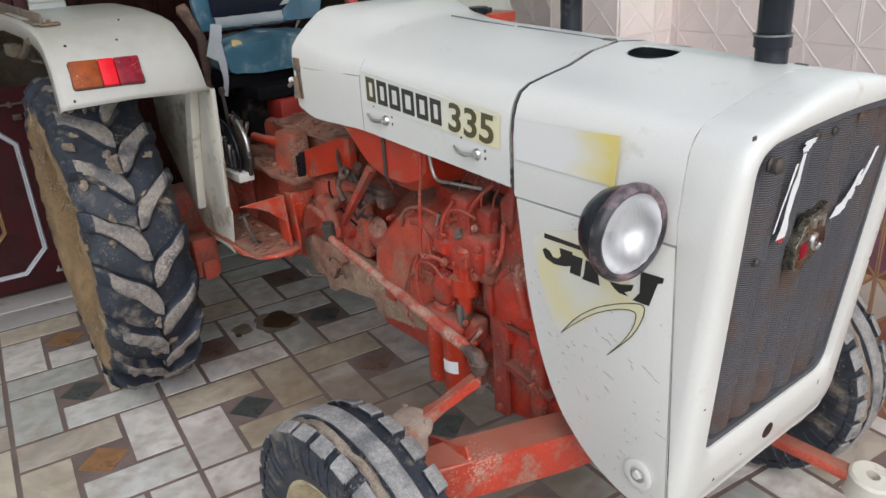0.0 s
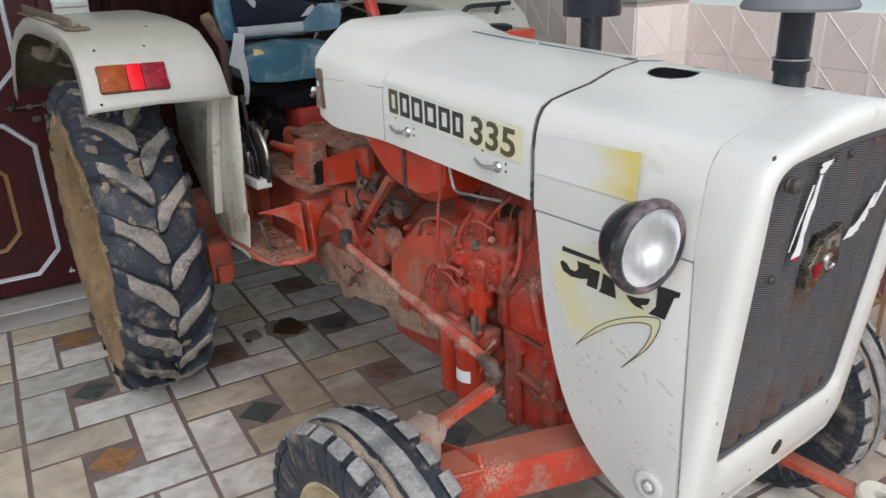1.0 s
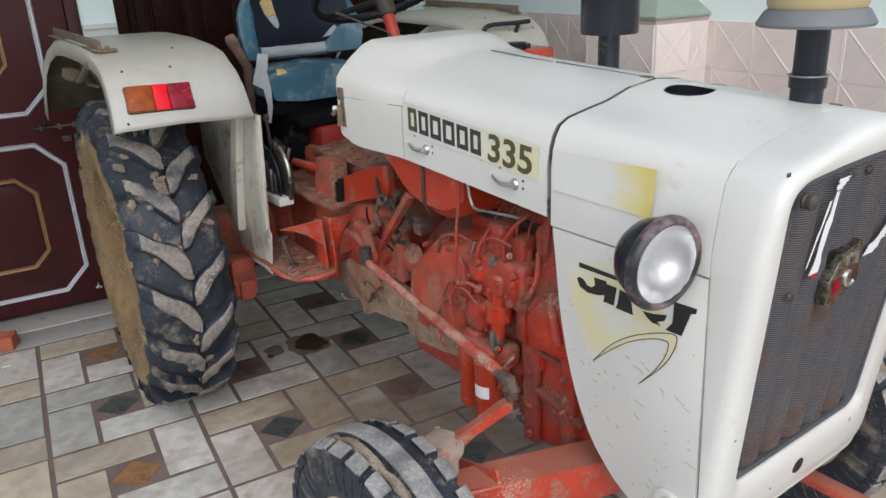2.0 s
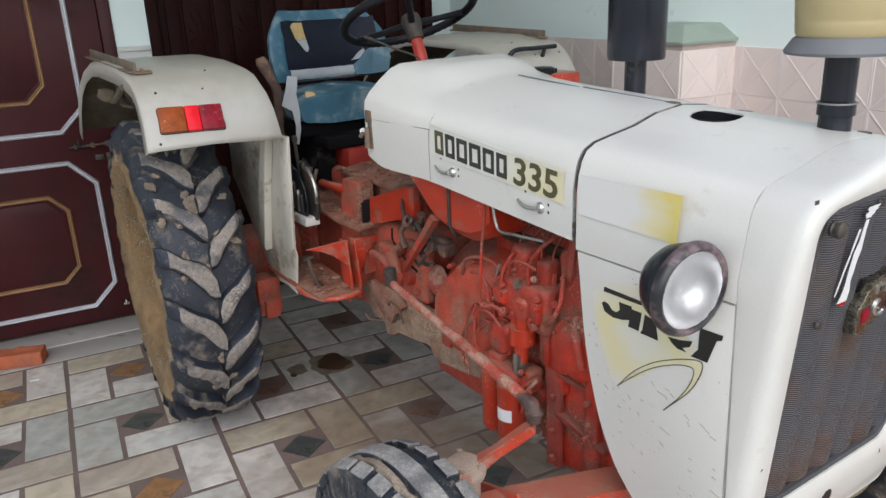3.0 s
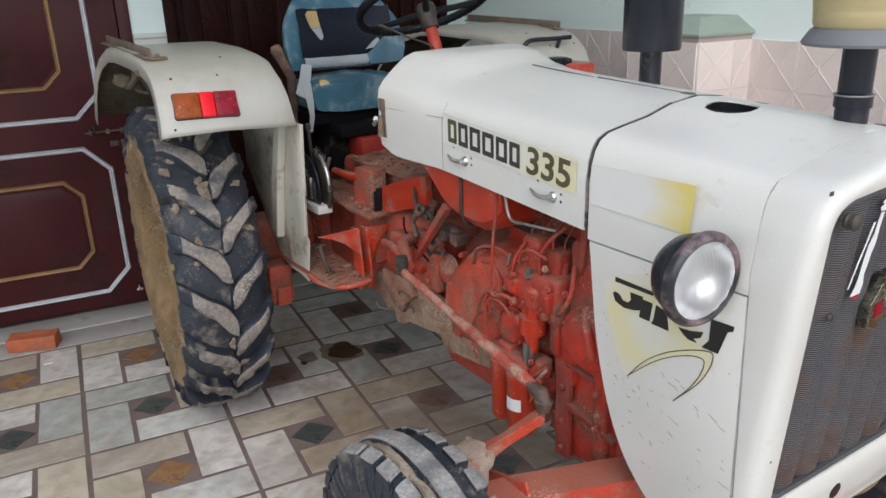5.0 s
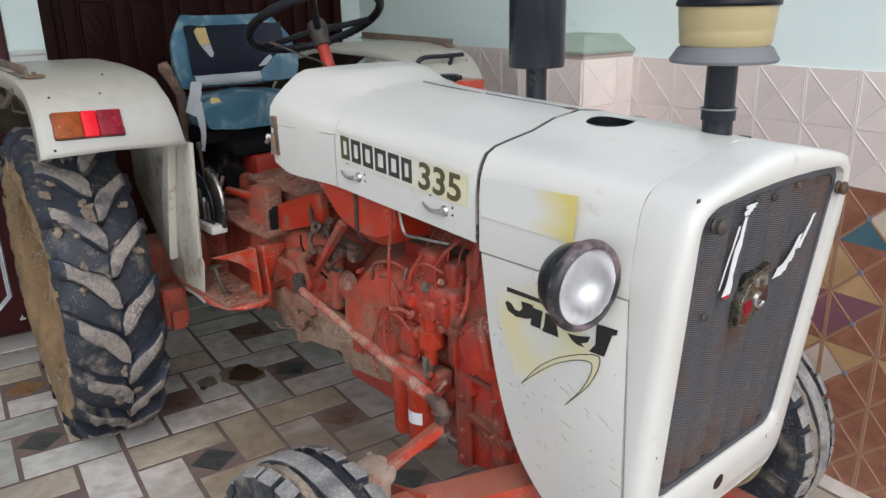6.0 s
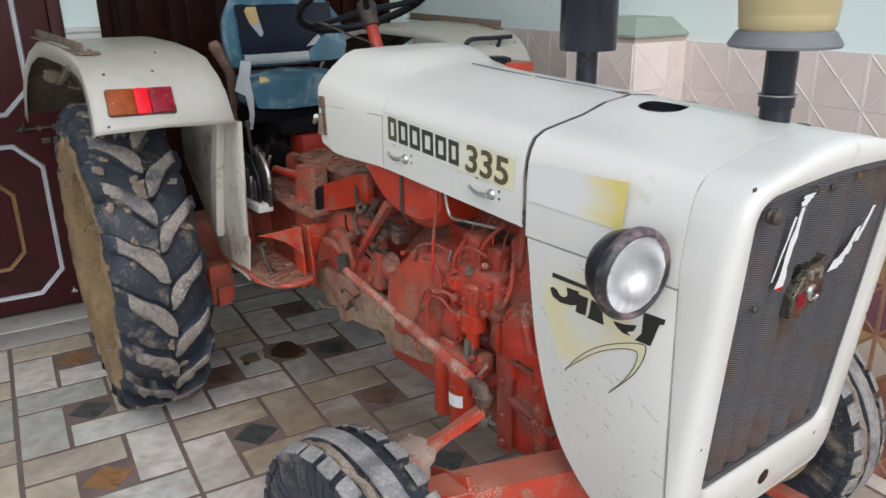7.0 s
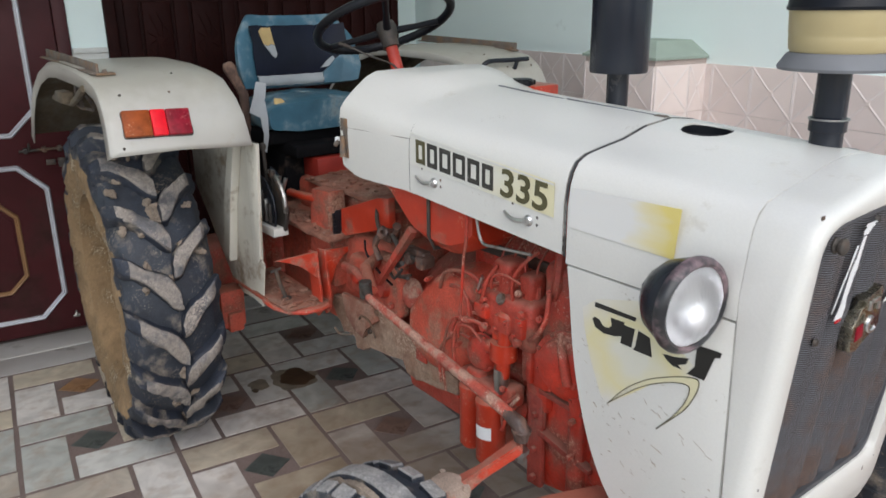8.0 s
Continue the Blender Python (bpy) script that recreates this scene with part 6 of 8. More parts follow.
# upright levers beside the fender
bm = bmesh.new()
prism(bm, [(0.40, 0.90), (0.58, 0.90), (0.60, 0.98), (0.585, 1.035), (0.53, 1.085), (0.47, 1.10), (0.50, 1.05), (0.53, 0.99), (0.50, 0.94)], "xz", -0.36, -0.345, 0.004)
quad = part("lever_quadrant", bm, dark_steel, tractor, "dark steel lever quadrant")
bm = bmesh.new()
tube(bm, curve_points([(0.47, -0.352, 1.105), (0.535, -0.354, 1.085), (0.58, -0.354, 1.035), (0.59, -0.354, 0.97)], 6), 0.009, 8)
part("quadrant_rim", bm, steel, quad, "bright worn quadrant rim")
for yq, top in ((-0.378, 1.075), (-0.330, 1.095)):
    bm = bmesh.new()
    prism(bm, [(0.385, 0.90), (0.545, 0.905), (0.560, 0.96), (0.548, 1.02), (0.500, top), (0.440, top + 0.02), (0.405, 1.03)], "xz", yq - 0.004, yq + 0.004, 0.002)
    part("sector_plate", bm, black_paint, quad, "black worn lever sector plate")
for k in range(5):
    bm = bmesh.new()
    box(bm, 0.405 + 0.028 * k, 0.417 + 0.028 * k, -0.392, -0.380, 0.925, 1.045 - 0.012 * k, 0.003)
    part("sector_bar", bm, steel if k in (1, 3) else dark_steel, quad)
for dx, ztop in ((0.0, 1.19), (0.06, 1.10)):
    bm = bmesh.new()
    tube(bm, [(0.42 + dx, -0.33, 0.90), (0.445 + dx, -0.35, 1.05), (0.45 + dx, -0.36, ztop)], [0.009, 0.008, 0.007], 8)
    lathe(bm, [(0, 0.03), (0.010, 0.026), (0.013, 0.012), (0.008, 0.0)], (0.45 + dx, -0.36, ztop - 0.01), (0, 0, 1), 12)
    part("control_lever", bm, dark_steel, tractor, "dark control lever with a knob")
for k in range(4):
    bm = bmesh.new()
    tube(bm, curve_points([(0.40 + 0.04 * k, -0.31, 0.92), (0.44 + 0.03 * k, -0.34, 1.0), (0.41 + 0.05 * k, -0.33, 1.09)], 4), 0.007, 6)
    part("linkage_rod", bm, steel, quad)
bm = bmesh.new()
box(bm, 0.42, 0.572, -0.400, -0.340, 0.880, 0.912, 0.003)
part("white_block", bm, dado_white, tractor, "dirty white painted block under the levers")
# foot board and its bracket
bm = bmesh.new()
prism(bm, [(0.30, -0.47), (0.60, -0.47), (0.76, -0.44), (0.80, -0.34), (0.78, -0.30), (0.30, -0.28)], "xy", 0.655, 0.67, 0.004)
bmesh.ops.subdivide_edges(bm, edges=[e for e in bm.edges if e.calc_length() > 0.08], cuts=2, use_grid_fill=True)
foot = part("foot_board", bm, soil_orange, tractor, "soil-covered foot board")
bm = bmesh.new()
box(bm, 0.30, 0.78, -0.465, -0.305, 0.669, 0.674, 0.002)
bmesh.ops.subdivide_edges(bm, edges=[e for e in bm.edges if e.calc_length() > 0.05], cuts=5, use_grid_fill=True)
rough_up(bm, 0.010, 22, 7)
part("soil_layer", bm, soil, foot, "loose brown soil")
rnd_s = random.Random(4)
bm = bmesh.new()
for k in range(260):
    if k < 90:
        p = (rnd_s.uniform(0.32, 0.77), rnd_s.uniform(-0.46, -0.31), 0.678)
    elif k < 190:
        p = (rnd_s.uniform(0.44, 1.04), rnd_s.uniform(-0.18, 0.10), 1.055)
    else:
        p = (rnd_s.uniform(0.32, 0.78), rnd_s.uniform(-0.29, -0.20), 0.918)
    s = rnd_s.uniform(0.003, 0.011)
    m = Matrix.Translation(p) @ Matrix.Rotation(rnd_s.uniform(0, 6), 4, "Z") @ Matrix.Diagonal((s * rnd_s.uniform(0.8, 2.2), s, s * 0.7, 1))
    bmesh.ops.create_icosphere(bm, subdivisions=1, radius=1.0, matrix=m)
rough_up(bm, 0.004, 90, 2)
tagged(part("soil_crumb", bm, soil, gear, "scattered crumbs of dry soil"), kind="stuff")
# thin leads and rods draped over the castings
for pts, r, mt in (([(0.95, -0.245, 0.93), (1.0, -0.27, 0.90), (1.08, -0.275, 0.86), (1.16, -0.28, 0.84)], 0.004, black_plastic),
                   ([(1.46, -0.30, 0.60), (1.455, -0.305, 0.70), (1.47, -0.30, 0.80), (1.50, -0.29, 0.845), (1.56, -0.28, 0.85)], 0.004, orange_dusty),
                   ([(1.60, -0.295, 0.90), (1.62, -0.30, 0.93), (1.64, -0.30, 0.99), (1.66, -0.28, 1.04)], 0.005, orange_dusty),
                   ([(1.72, -0.28, 0.96), (1.73, -0.29, 1.02), (1.76, -0.28, 1.07), (1.78, -0.25, 1.10)], 0.005, orange_dusty),
                   ([(1.76, -0.29, 0.70), (1.73, -0.295, 0.66), (1.70, -0.29, 0.62), (1.69, -0.28, 0.585)], 0.005, link_mud)):
    bm = bmesh.new()
    tube(bm, curve_points(pts, 6), r, 6)
    part("thin_lead", bm, mt, tractor, "thin dusty lead")
bm = bmesh.new()
tube(bm, [(0.60, -0.470, 0.660), (0.68, -0.470, 0.659), (0.755, -0.445, 0.658), (0.790, -0.40, 0.658), (0.800, -0.345, 0.660), (0.79, -0.31, 0.662)], 0.0095, 8)
part("board_edge", bm, orange_chip, foot, "rounded orange board edge")
bm = bmesh.new()
tube(bm, [(0.66, -0.41, 0.67), (0.645, -0.425, 0.73), (0.63, -0.43, 0.775)], 0.008, 8)
tube(bm, [(0.63, -0.45, 0.775), (0.63, -0.41, 0.78)], 0.006, 6)
lathe(bm, [(0, 0.008), (0.018, 0.006), (0.02, 0)], (0.66, -0.41, 0.672), (0, 0, 1), 12)
part("lock_pin", bm, dark_steel, foot, "dark upright pin")
for yy in (-0.327, -0.292):
    bm = bmesh.new()
    prism(bm, [(0.70, 0.850), (0.757, 0.858), (0.764, 0.78), (0.778, 0.70), (0.770, 0.635), (0.745, 0.612), (0.705, 0.618), (0.71, 0.70), (0.70, 0.78)], "xz", yy - 0.004, yy + 0.004, 0.002)
    part("bracket_plate", bm, orange_chip, tractor, "upright orange bracket plate")
bm = bmesh.new()
prism(bm, [(-0.487, 0.855), (-0.329, 0.858), (-0.327, 0.755), (-0.345, 0.778), (-0.384, 0.813), (-0.43, 0.839)], "yz", 0.745, 0.757, 0.002)
part("gusset", bm, orange_chip, tractor, "orange triangular gusset")
bm = bmesh.new()
prism(bm, [(-0.294, 0.858), (-0.176, 0.852), (-0.185, 0.840), (-0.220, 0.826), (-0.255, 0.79), (-0.270, 0.74), (-0.294, 0.70)], "yz", 0.745, 0.757, 0.002)
part("gusset", bm, orange_clean, tractor, "orange triangular gusset")
bm = bmesh.new()
box(bm, 0.22, 0.32, -0.53, -0.43, 0.46, 0.62, 0.012)
box(bm, 0.30, 0.34, -0.51, -0.45, 0.45, 0.53, 0.008)
part("draft_link", bm, soil_orange, tractor, "orange lower bracket behind the tyre")

# clutch housing, engine block, sump
bm = bmesh.new()
lathe(bm, [(0.0, -0.17), (0.14, -0.17), (0.20, -0.14), (0.225, -0.08), (0.235, 0.0), (0.235, 0.06), (0.25, 0.062), (0.25, 0.085), (0.0, 0.085)], (1.31, 0.0, 0.72), (1, 0, 0), 40)
rough_up(bm, 0.008, 10, 2)
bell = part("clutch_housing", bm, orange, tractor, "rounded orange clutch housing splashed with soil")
for k in range(14):
    a = 2 * math.pi * k / 14
    bm = bmesh.new()
    bolt(bm, (1.395, 0.238 * math.cos(a), 0.72 + 0.238 * math.sin(a)), (1, 0, 0), 0.009, 0.012)
    part("flange_bolt", bm, dark_steel, bell)
bulge = [(1.290, 0.866), (1.350, 0.918), (1.440, 0.950), (1.500, 0.945), (1.525, 0.890), (1.528, 0.735), (1.470, 0.622), (1.320, 0.600), (1.200, 0.650), (1.205, 0.770)]
mid_x, mid_z = 1.38, 0.775
bm = bmesh.new()
loft(bm, [[(mid_x + (x - mid_x) * f, y, mid_z + (z - mid_z) * f) for x, z in resample(bulge + bulge[:1], 49)[:-1]]
          for f, y in ((1.10, -0.13), (1.07, -0.19), (1.04, -0.215), (1.0, -0.236), (0.93, -0.252), (0.84, -0.261), (0.70, -0.266), (0.45, -0.268), (0.2, -0.268))], closed=True, cap1=True)
rough_up(bm, 0.008, 11, 9)
rough_up(bm, 0.003, 45, 2)
part("starter_bulge", bm, orange_pale, bell, "bulging orange casting splashed with soil")
bm = bmesh.new()
box(bm, 1.235, 1.29, -0.247, -0.222, 0.60, 0.70, 0.004, m=None)
part("cover_plate", bm, orange_dusty, bell, "small square cover plate")
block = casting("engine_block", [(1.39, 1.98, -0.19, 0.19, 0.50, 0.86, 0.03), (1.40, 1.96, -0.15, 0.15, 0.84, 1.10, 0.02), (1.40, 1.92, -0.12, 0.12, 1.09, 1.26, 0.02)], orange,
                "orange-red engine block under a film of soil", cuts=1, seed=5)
bm = bmesh.new()
box(bm, 1.05, 1.95, -0.165, 0.165, 0.40, 0.53, 0.04, seg=3)
bmesh.ops.subdivide_edges(bm, edges=[e for e in bm.edges if e.calc_length() > 0.06], cuts=2, use_grid_fill=True)
rough_up(bm, 0.012, 9, 11)
part("sump", bm, orange_dusty, tractor, "soil-covered sump")
bm = bmesh.new()
ragged = [(0.70, 0.66), (0.69, 0.62), (0.764, 0.53), (0.80, 0.546), (0.844, 0.541), (0.854, 0.497), (0.90, 0.50), (0.94, 0.535), (1.0, 0.540), (1.06, 0.545), (1.15, 0.565),
          (1.17, 0.522), (1.226, 0.515), (1.26, 0.533), (1.347, 0.538), (1.44, 0.550), (1.44, 0.60), (1.20, 0.68), (1.0, 0.70)]
prism(bm, ragged, "xz", -0.240, -0.212, 0.004)
bmesh.ops.subdivide_edges(bm, edges=[e for e in bm.edges if e.calc_length() > 0.05], cuts=3)
rough_up(bm, 0.007, 22, 4)
part("side_shield", bm, shield_mud, tractor, "soil-covered side shield plate")
bm = bmesh.new()
for x, z in ((0.93, 0.66), (0.955, 0.60), (1.0, 0.68)):
    bolt(bm, (x, -0.236, z), (0, -1, 0), 0.012, 0.014)
tube(bm, [(0.905, -0.245, 0.70), (0.93, -0.25, 0.57)], 0.006, 6)
part("shield_bolts", bm, dark_steel, tractor, "dark shield bolts and rod")
# fuel tank under the hood
bm = bmesh.new()
rows = []
for x in np.linspace(1.14, 1.60, 17):
    zb = interp(x, [1.14, 1.209, 1.327, 1.412, 1.503, 1.57, 1.60], [1.165, 1.145, 1.050, 1.030, 1.030, 1.056, 1.085])
    hwid = 0.315
    rows.append([(x, -hwid, 1.20), (x, -hwid, zb + 0.03), (x, -hwid + 0.03, zb), (x, 0, zb - 0.005), (x, hwid - 0.03, zb), (x, hwid, zb + 0.03), (x, hwid, 1.20)])
loft(bm, rows, cap0=True, cap1=True)
tank = part("fuel_tank", bm, orange_clean, tractor, "bright orange-red fuel tank below the hood", smooth=35)
bm = bmesh.new()
tube(bm, [(1.415, -0.318, 1.19), (1.415, -0.319, 1.07), (1.415, -0.30, 1.03), (1.415, -0.2, 1.02)], 0.006, 6)
part("tank_strap", bm, dark_steel, tank, "dark tank strap")
bm = bmesh.new()
box(bm, 1.42, 1.95, -0.16, 0.16, 1.00, 1.035, 0.01)
part("heat_shield", bm, dark_steel, tractor, "dark plate under the tank")
# injection pump side
bm = bmesh.new()
tube(bm, [(1.685, -0.28, 0.73), (1.70, -0.28, 0.915)], 0.020, 16)
tube(bm, [(1.68, -0.272, 0.78), (1.682, -0.272, 0.83)], 0.038, 16)
tube(bm, [(1.655, -0.275, 0.80), (1.63, -0.28, 0.80)], 0.02, 12)
tube(bm, [(1.655, -0.27, 0.83), (1.657, -0.27, 0.885)], 0.017, 12)
lathe(bm, [(0, 0.022), (0.018, 0.022), (0.026, 0.014), (0.026, 0.0)], (1.70, -0.28, 0.900), (0.06, 0, 1), 14)
pump = part("feed_pump", bm, orange_clean, tractor, "bright orange upright feed pump")
bm = bmesh.new()
lathe(bm, [(0, -0.045), (0.009, -0.044), (0.011, -0.036), (0.018, -0.032), (0.020, -0.01), (0.022, 0.0), (0.022, 0.035), (0, 0.035)], (1.682, -0.28, 0.72), (0.06, 0, 1), 18)
part("pump_bowl", bm, steel, pump, "bare metal pump bowl")
bm = bmesh.new()
lathe(bm, [(0, 0.055), (0.066, 0.054), (0.076, 0.050), (0.080, 0.036), (0.094, 0.034), (0.094, 0.018), (0.088, 0.014), (0.088, -0.10)], (1.890, -0.225, 0.832), (0.2, -1, 0), 36)
box(bm, 1.735, 1.835, -0.262, -0.17, 0.735, 0.872, 0.012)
box(bm, 1.745, 1.825, -0.255, -0.17, 0.66, 0.745, 0.016)
box(bm, 1.765, 1.785, -0.272, -0.25, 0.745, 0.862, 0.005)
rough_up(bm, 0.004, 14, 3)
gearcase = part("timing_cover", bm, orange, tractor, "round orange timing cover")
for k in range(9):
    a = 2 * math.pi * k / 9
    bm = bmesh.new()
    bolt(bm, (1.897 + 0.087 * math.cos(a), -0.257 + 0.0175 * math.cos(a), 0.832 + 0.087 * math.sin(a)), (0.2, -1, 0), 0.006, 0.009)
    part("cover_bolt", bm, orange_dusty, gearcase)
injection = casting("injection_pump", [(1.60, 1.80, -0.29, -0.18, 0.83, 0.97, 0.025), (1.63, 1.70, -0.275, -0.20, 0.95, 1.05, 0.018), (1.72, 1.77, -0.265, -0.205, 0.95, 1.03, 0.014),
                     (1.80, 1.90, -0.26, -0.16, 0.86, 1.09, 0.03), (1.52, 1.60, -0.24, -0.18, 0.80, 0.90, 0.02)], orange_dusty, "dusty orange injection pump", cuts=1, amount=0.008)
bm = bmesh.new()
for k in range(4):
    x = 1.63 + 0.045 * k
    tube(bm, [(x, -0.235, 0.96), (x, -0.235, 1.00)], 0.011, 8)
    tube(bm, curve_points([(x, -0.235, 1.0), (x - 0.01, -0.225, 1.05), (x - 0.02, -0.17, 1.09), (x - 0.02, -0.13, 1.10)], 5), 0.0032, 6)
part("delivery_pipe", bm, orange_dusty, injection, "thin dusty fuel pipes")
bm = bmesh.new()
tube(bm, [(1.605, -0.30, 0.955), (1.63, -0.305, 1.005)], 0.005, 8)
part("bright_lever", bm, chrome, injection, "bright small lever")
bm = bmesh.new()
lathe(bm, [(0, 0.008), (0.013, 0.007), (0.016, 0.0)], (1.685, -0.288, 0.955), (-0.1, -1, 0.5), 14)
part("name_tag", bm, steel, injection, "plain grey metal tag")
bm = bmesh.new()
lathe(bm, [(0, 0.030), (0.030, 0.028), (0.045, 0.020), (0.050, 0.006), (0.056, 0.004), (0.056, -0.006), (0.050, -0.010), (0.050, -0.09)], (1.588, -0.262, 0.762), (0.1, -1, 0.05), 28)
rough_up(bm, 0.003, 30, 8)
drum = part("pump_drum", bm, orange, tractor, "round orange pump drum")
for k in range(6):
    a = 2 * math.pi * k / 6 + 0.3
    bm = bmesh.new()
    bolt(bm, (1.588 + 0.050 * math.cos(a), -0.268, 0.762 + 0.050 * math.sin(a)), (0.1, -1, 0.05), 0.006, 0.007)
    part("drum_bolt", bm, orange_dusty, drum)
bm = bmesh.new()
tube(bm, curve_points([(1.545, -0.30, 0.66), (1.520, -0.315, 0.74), (1.535, -0.318, 0.83), (1.590, -0.316, 0.872), (1.640, -0.305, 0.868)], 6), 0.0055, 8)
part("loop_pipe", bm, orange_dusty, drum, "thin dusty looped pipe")
# fuel filters
for x, y, zt, r in ((1.537, -0.262, 0.640, 0.036), (1.632, -0.272, 0.636, 0.042)):
    bm = bmesh.new()
    lathe(bm, [(0, -0.20), (r * 0.75, -0.198), (r, -0.185), (r, -0.02), (r * 1.06, -0.015), (r * 1.06, 0.0), (r * 0.7, 0.012), (0, 0.012)], (x, y, zt), (0, 0, 1), 24)
    fil = part("fuel_filter", bm, orange_clean, tractor, "bright orange fuel filter canister")
    if x > 1.6:
        bm = bmesh.new()
        rows = []
        for k in range(9):
            a = radians(-112 + 9 * k)
            rows.append([(x + (r + 0.001) * math.cos(a), y + (r + 0.001) * math.sin(a), zt - 0.070), (x + (r + 0.001) * math.cos(a), y + (r + 0.001) * math.sin(a), zt - 0.108)])
        loft(bm, rows)
        thicken(part("paper_label", bm, decal_white, fil, "small white paper label"), 0.001)
casting("filter_head", [(1.50, 1.68, -0.30, -0.21, 0.65, 0.69, 0.015), (1.54, 1.60, -0.29, -0.2, 0.66, 0.71, 0.012), (1.66, 1.72, -0.28, -0.22, 0.63, 0.70, 0.015)], orange_dusty, "dusty filter head")
# pipes
bm = bmesh.new()
tube(bm, curve_points([(1.60, -0.332, 1.175), (1.595, -0.332, 1.10), (1.583, -0.33, 1.05), (1.575, -0.33, 0.96), (1.57, -0.33, 0.875), (1.60, -0.31, 0.868)], 6), 0.0045, 8)
part("fuel_pipe", bm, orange, tractor, "thin orange fuel pipe")
bm = bmesh.new()
tube(bm, curve_points([(1.635, -0.33, 1.175), (1.645, -0.33, 1.13), (1.665, -0.33, 1.108), (1.72, -0.33, 1.112), (1.83, -0.325, 1.12)], 6), 0.0042, 8)
part("metal_pipe", bm, steel, tractor, "thin bare metal pipe")
for pts, r, mt in (([(1.44, -0.22, 0.90), (1.49, -0.25, 0.90), (1.53, -0.26, 0.87), (1.545, -0.26, 0.80), (1.54, -0.26, 0.76)], 0.0052, orange_dusty),
                   ([(1.44, -0.30, 0.62), (1.43, -0.30, 0.70), (1.46, -0.30, 0.76), (1.52, -0.295, 0.80), (1.56, -0.29, 0.80)], 0.0048, orange_dusty),
                   ([(1.50, -0.29, 0.84), (1.49, -0.30, 0.80), (1.52, -0.31, 0.78)], 0.006, orange_dusty),
                   ([(1.70, -0.25, 0.70), (1.72, -0.29, 0.64), (1.70, -0.29, 0.58), (1.66, -0.26, 0.55)], 0.0050, orange_dusty),
                   ([(1.66, -0.26, 0.62), (1.71, -0.29, 0.66), (1.75, -0.28, 0.70)], 0.006, orange_dusty),
                   ([(1.83, -0.24, 0.98), (1.86, -0.26, 1.04), (1.85, -0.24, 1.12)], 0.016, orange_dusty)):
    bm = bmesh.new()
    tube(bm, curve_points(pts, 5), r, 8)
    part("hose", bm, mt, tractor, "dusty orange hose")
# clutter between gearbox and clutch
bm = bmesh.new()
box(bm, 1.225, 1.325, -0.275, -0.245, 0.955, 0.985, 0.006)
box(bm, 1.300, 1.340, -0.29, -0.24, 0.935, 0.975, 0.008)
lathe(bm, [(0, 0.02), (0.016, 0.018), (0.020, 0.0)], (1.262, -0.275, 0.955), (0, -1, 0), 12)
tube(bm, [(1.235, -0.285, 0.965), (1.20, -0.29, 0.915), (1.225, -0.29, 0.890), (1.275, -0.285, 0.905)], 0.006, 8)
rough_up(bm, 0.004, 40, 5)
part("linkage_joint", bm, greasy_mud, tractor, "oily dark linkage joint")
bm = bmesh.new()
tube(bm, [(1.20, -0.285, 0.915), (1.245, -0.295, 0.938)], 0.008, 10)
tube(bm, [(1.20, -0.28, 0.88), (1.28, -0.30, 0.90)], 0.006, 8)
tube(bm, [(1.17, -0.30, 0.90), (1.22, -0.31, 0.885), (1.25, -0.30, 0.92)], 0.005, 6)
part("slave_cylinder", bm, dark_steel, tractor, "small worn steel cylinder")
bm = bmesh.new()
tube(bm, [(1.14, -0.315, 0.848), (1.325, -0.308, 1.066)], [0.012, 0.0165], 4)
part("stay_bar", bm, orange_dusty, tractor, "slanting orange stay bar")
bm = bmesh.new()
prism(bm, [(0.60, 1.05), (0.74, 1.06), (0.742, 0.93), (0.738, 0.86), (0.735, 0.70), (0.60, 0.70), (0.56, 0.80)], "xz", -0.255, -0.19, 0.012)
bmesh.ops.subdivide_edges(bm, edges=[e for e in bm.edges if e.calc_length() > 0.06], cuts=2)
rough_up(bm, 0.006, 15, 8)
part("side_post", bm, soil_orange, gear, "sloping orange side casting under brown soil")
bm = bmesh.new()
box(bm, 1.06, 1.13, -0.26, -0.22, 0.965, 1.0, 0.01)
lathe(bm, [(0.008, 0.0), (0.018, 0.002), (0.021, 0.008), (0.016, 0.012), (0.008, 0.010)], (1.11, -0.270, 1.000), (0.2, -1, 0.4), 14, close=True)
tube(bm, [(1.07, -0.26, 0.98), (1.05, -0.27, 0.94), (1.08, -0.27, 0.90)], 0.010, 8)
tube(bm, [(1.14, -0.25, 0.99), (1.17, -0.26, 1.03)], 0.012, 8)
bmesh.ops.subdivide_edges(bm, edges=[e for e in bm.edges if e.calc_length() > 0.02], cuts=1)
rough_up(bm, 0.008, 40, 3)
part("shut_off_valve", bm, greasy_mud, tractor, "oily dark shut-off valve")
casting("side_housing", [(0.98, 1.14, -0.24, -0.19, 0.70, 0.90, 0.02), (0.84, 0.98, -0.25, -0.19, 0.72, 0.86, 0.02)], soil_orange, "dusty orange side casting", cuts=1)
bm = bmesh.new()
lathe(bm, [(0, 0.03), (0.035, 0.025), (0.05, 0.01), (0.055, 0)], (1.165, -0.20, 0.79), (0, -1, 0.1), 20)
part("inspection_cap", bm, link_mud, tractor, "dull metal inspection cap")

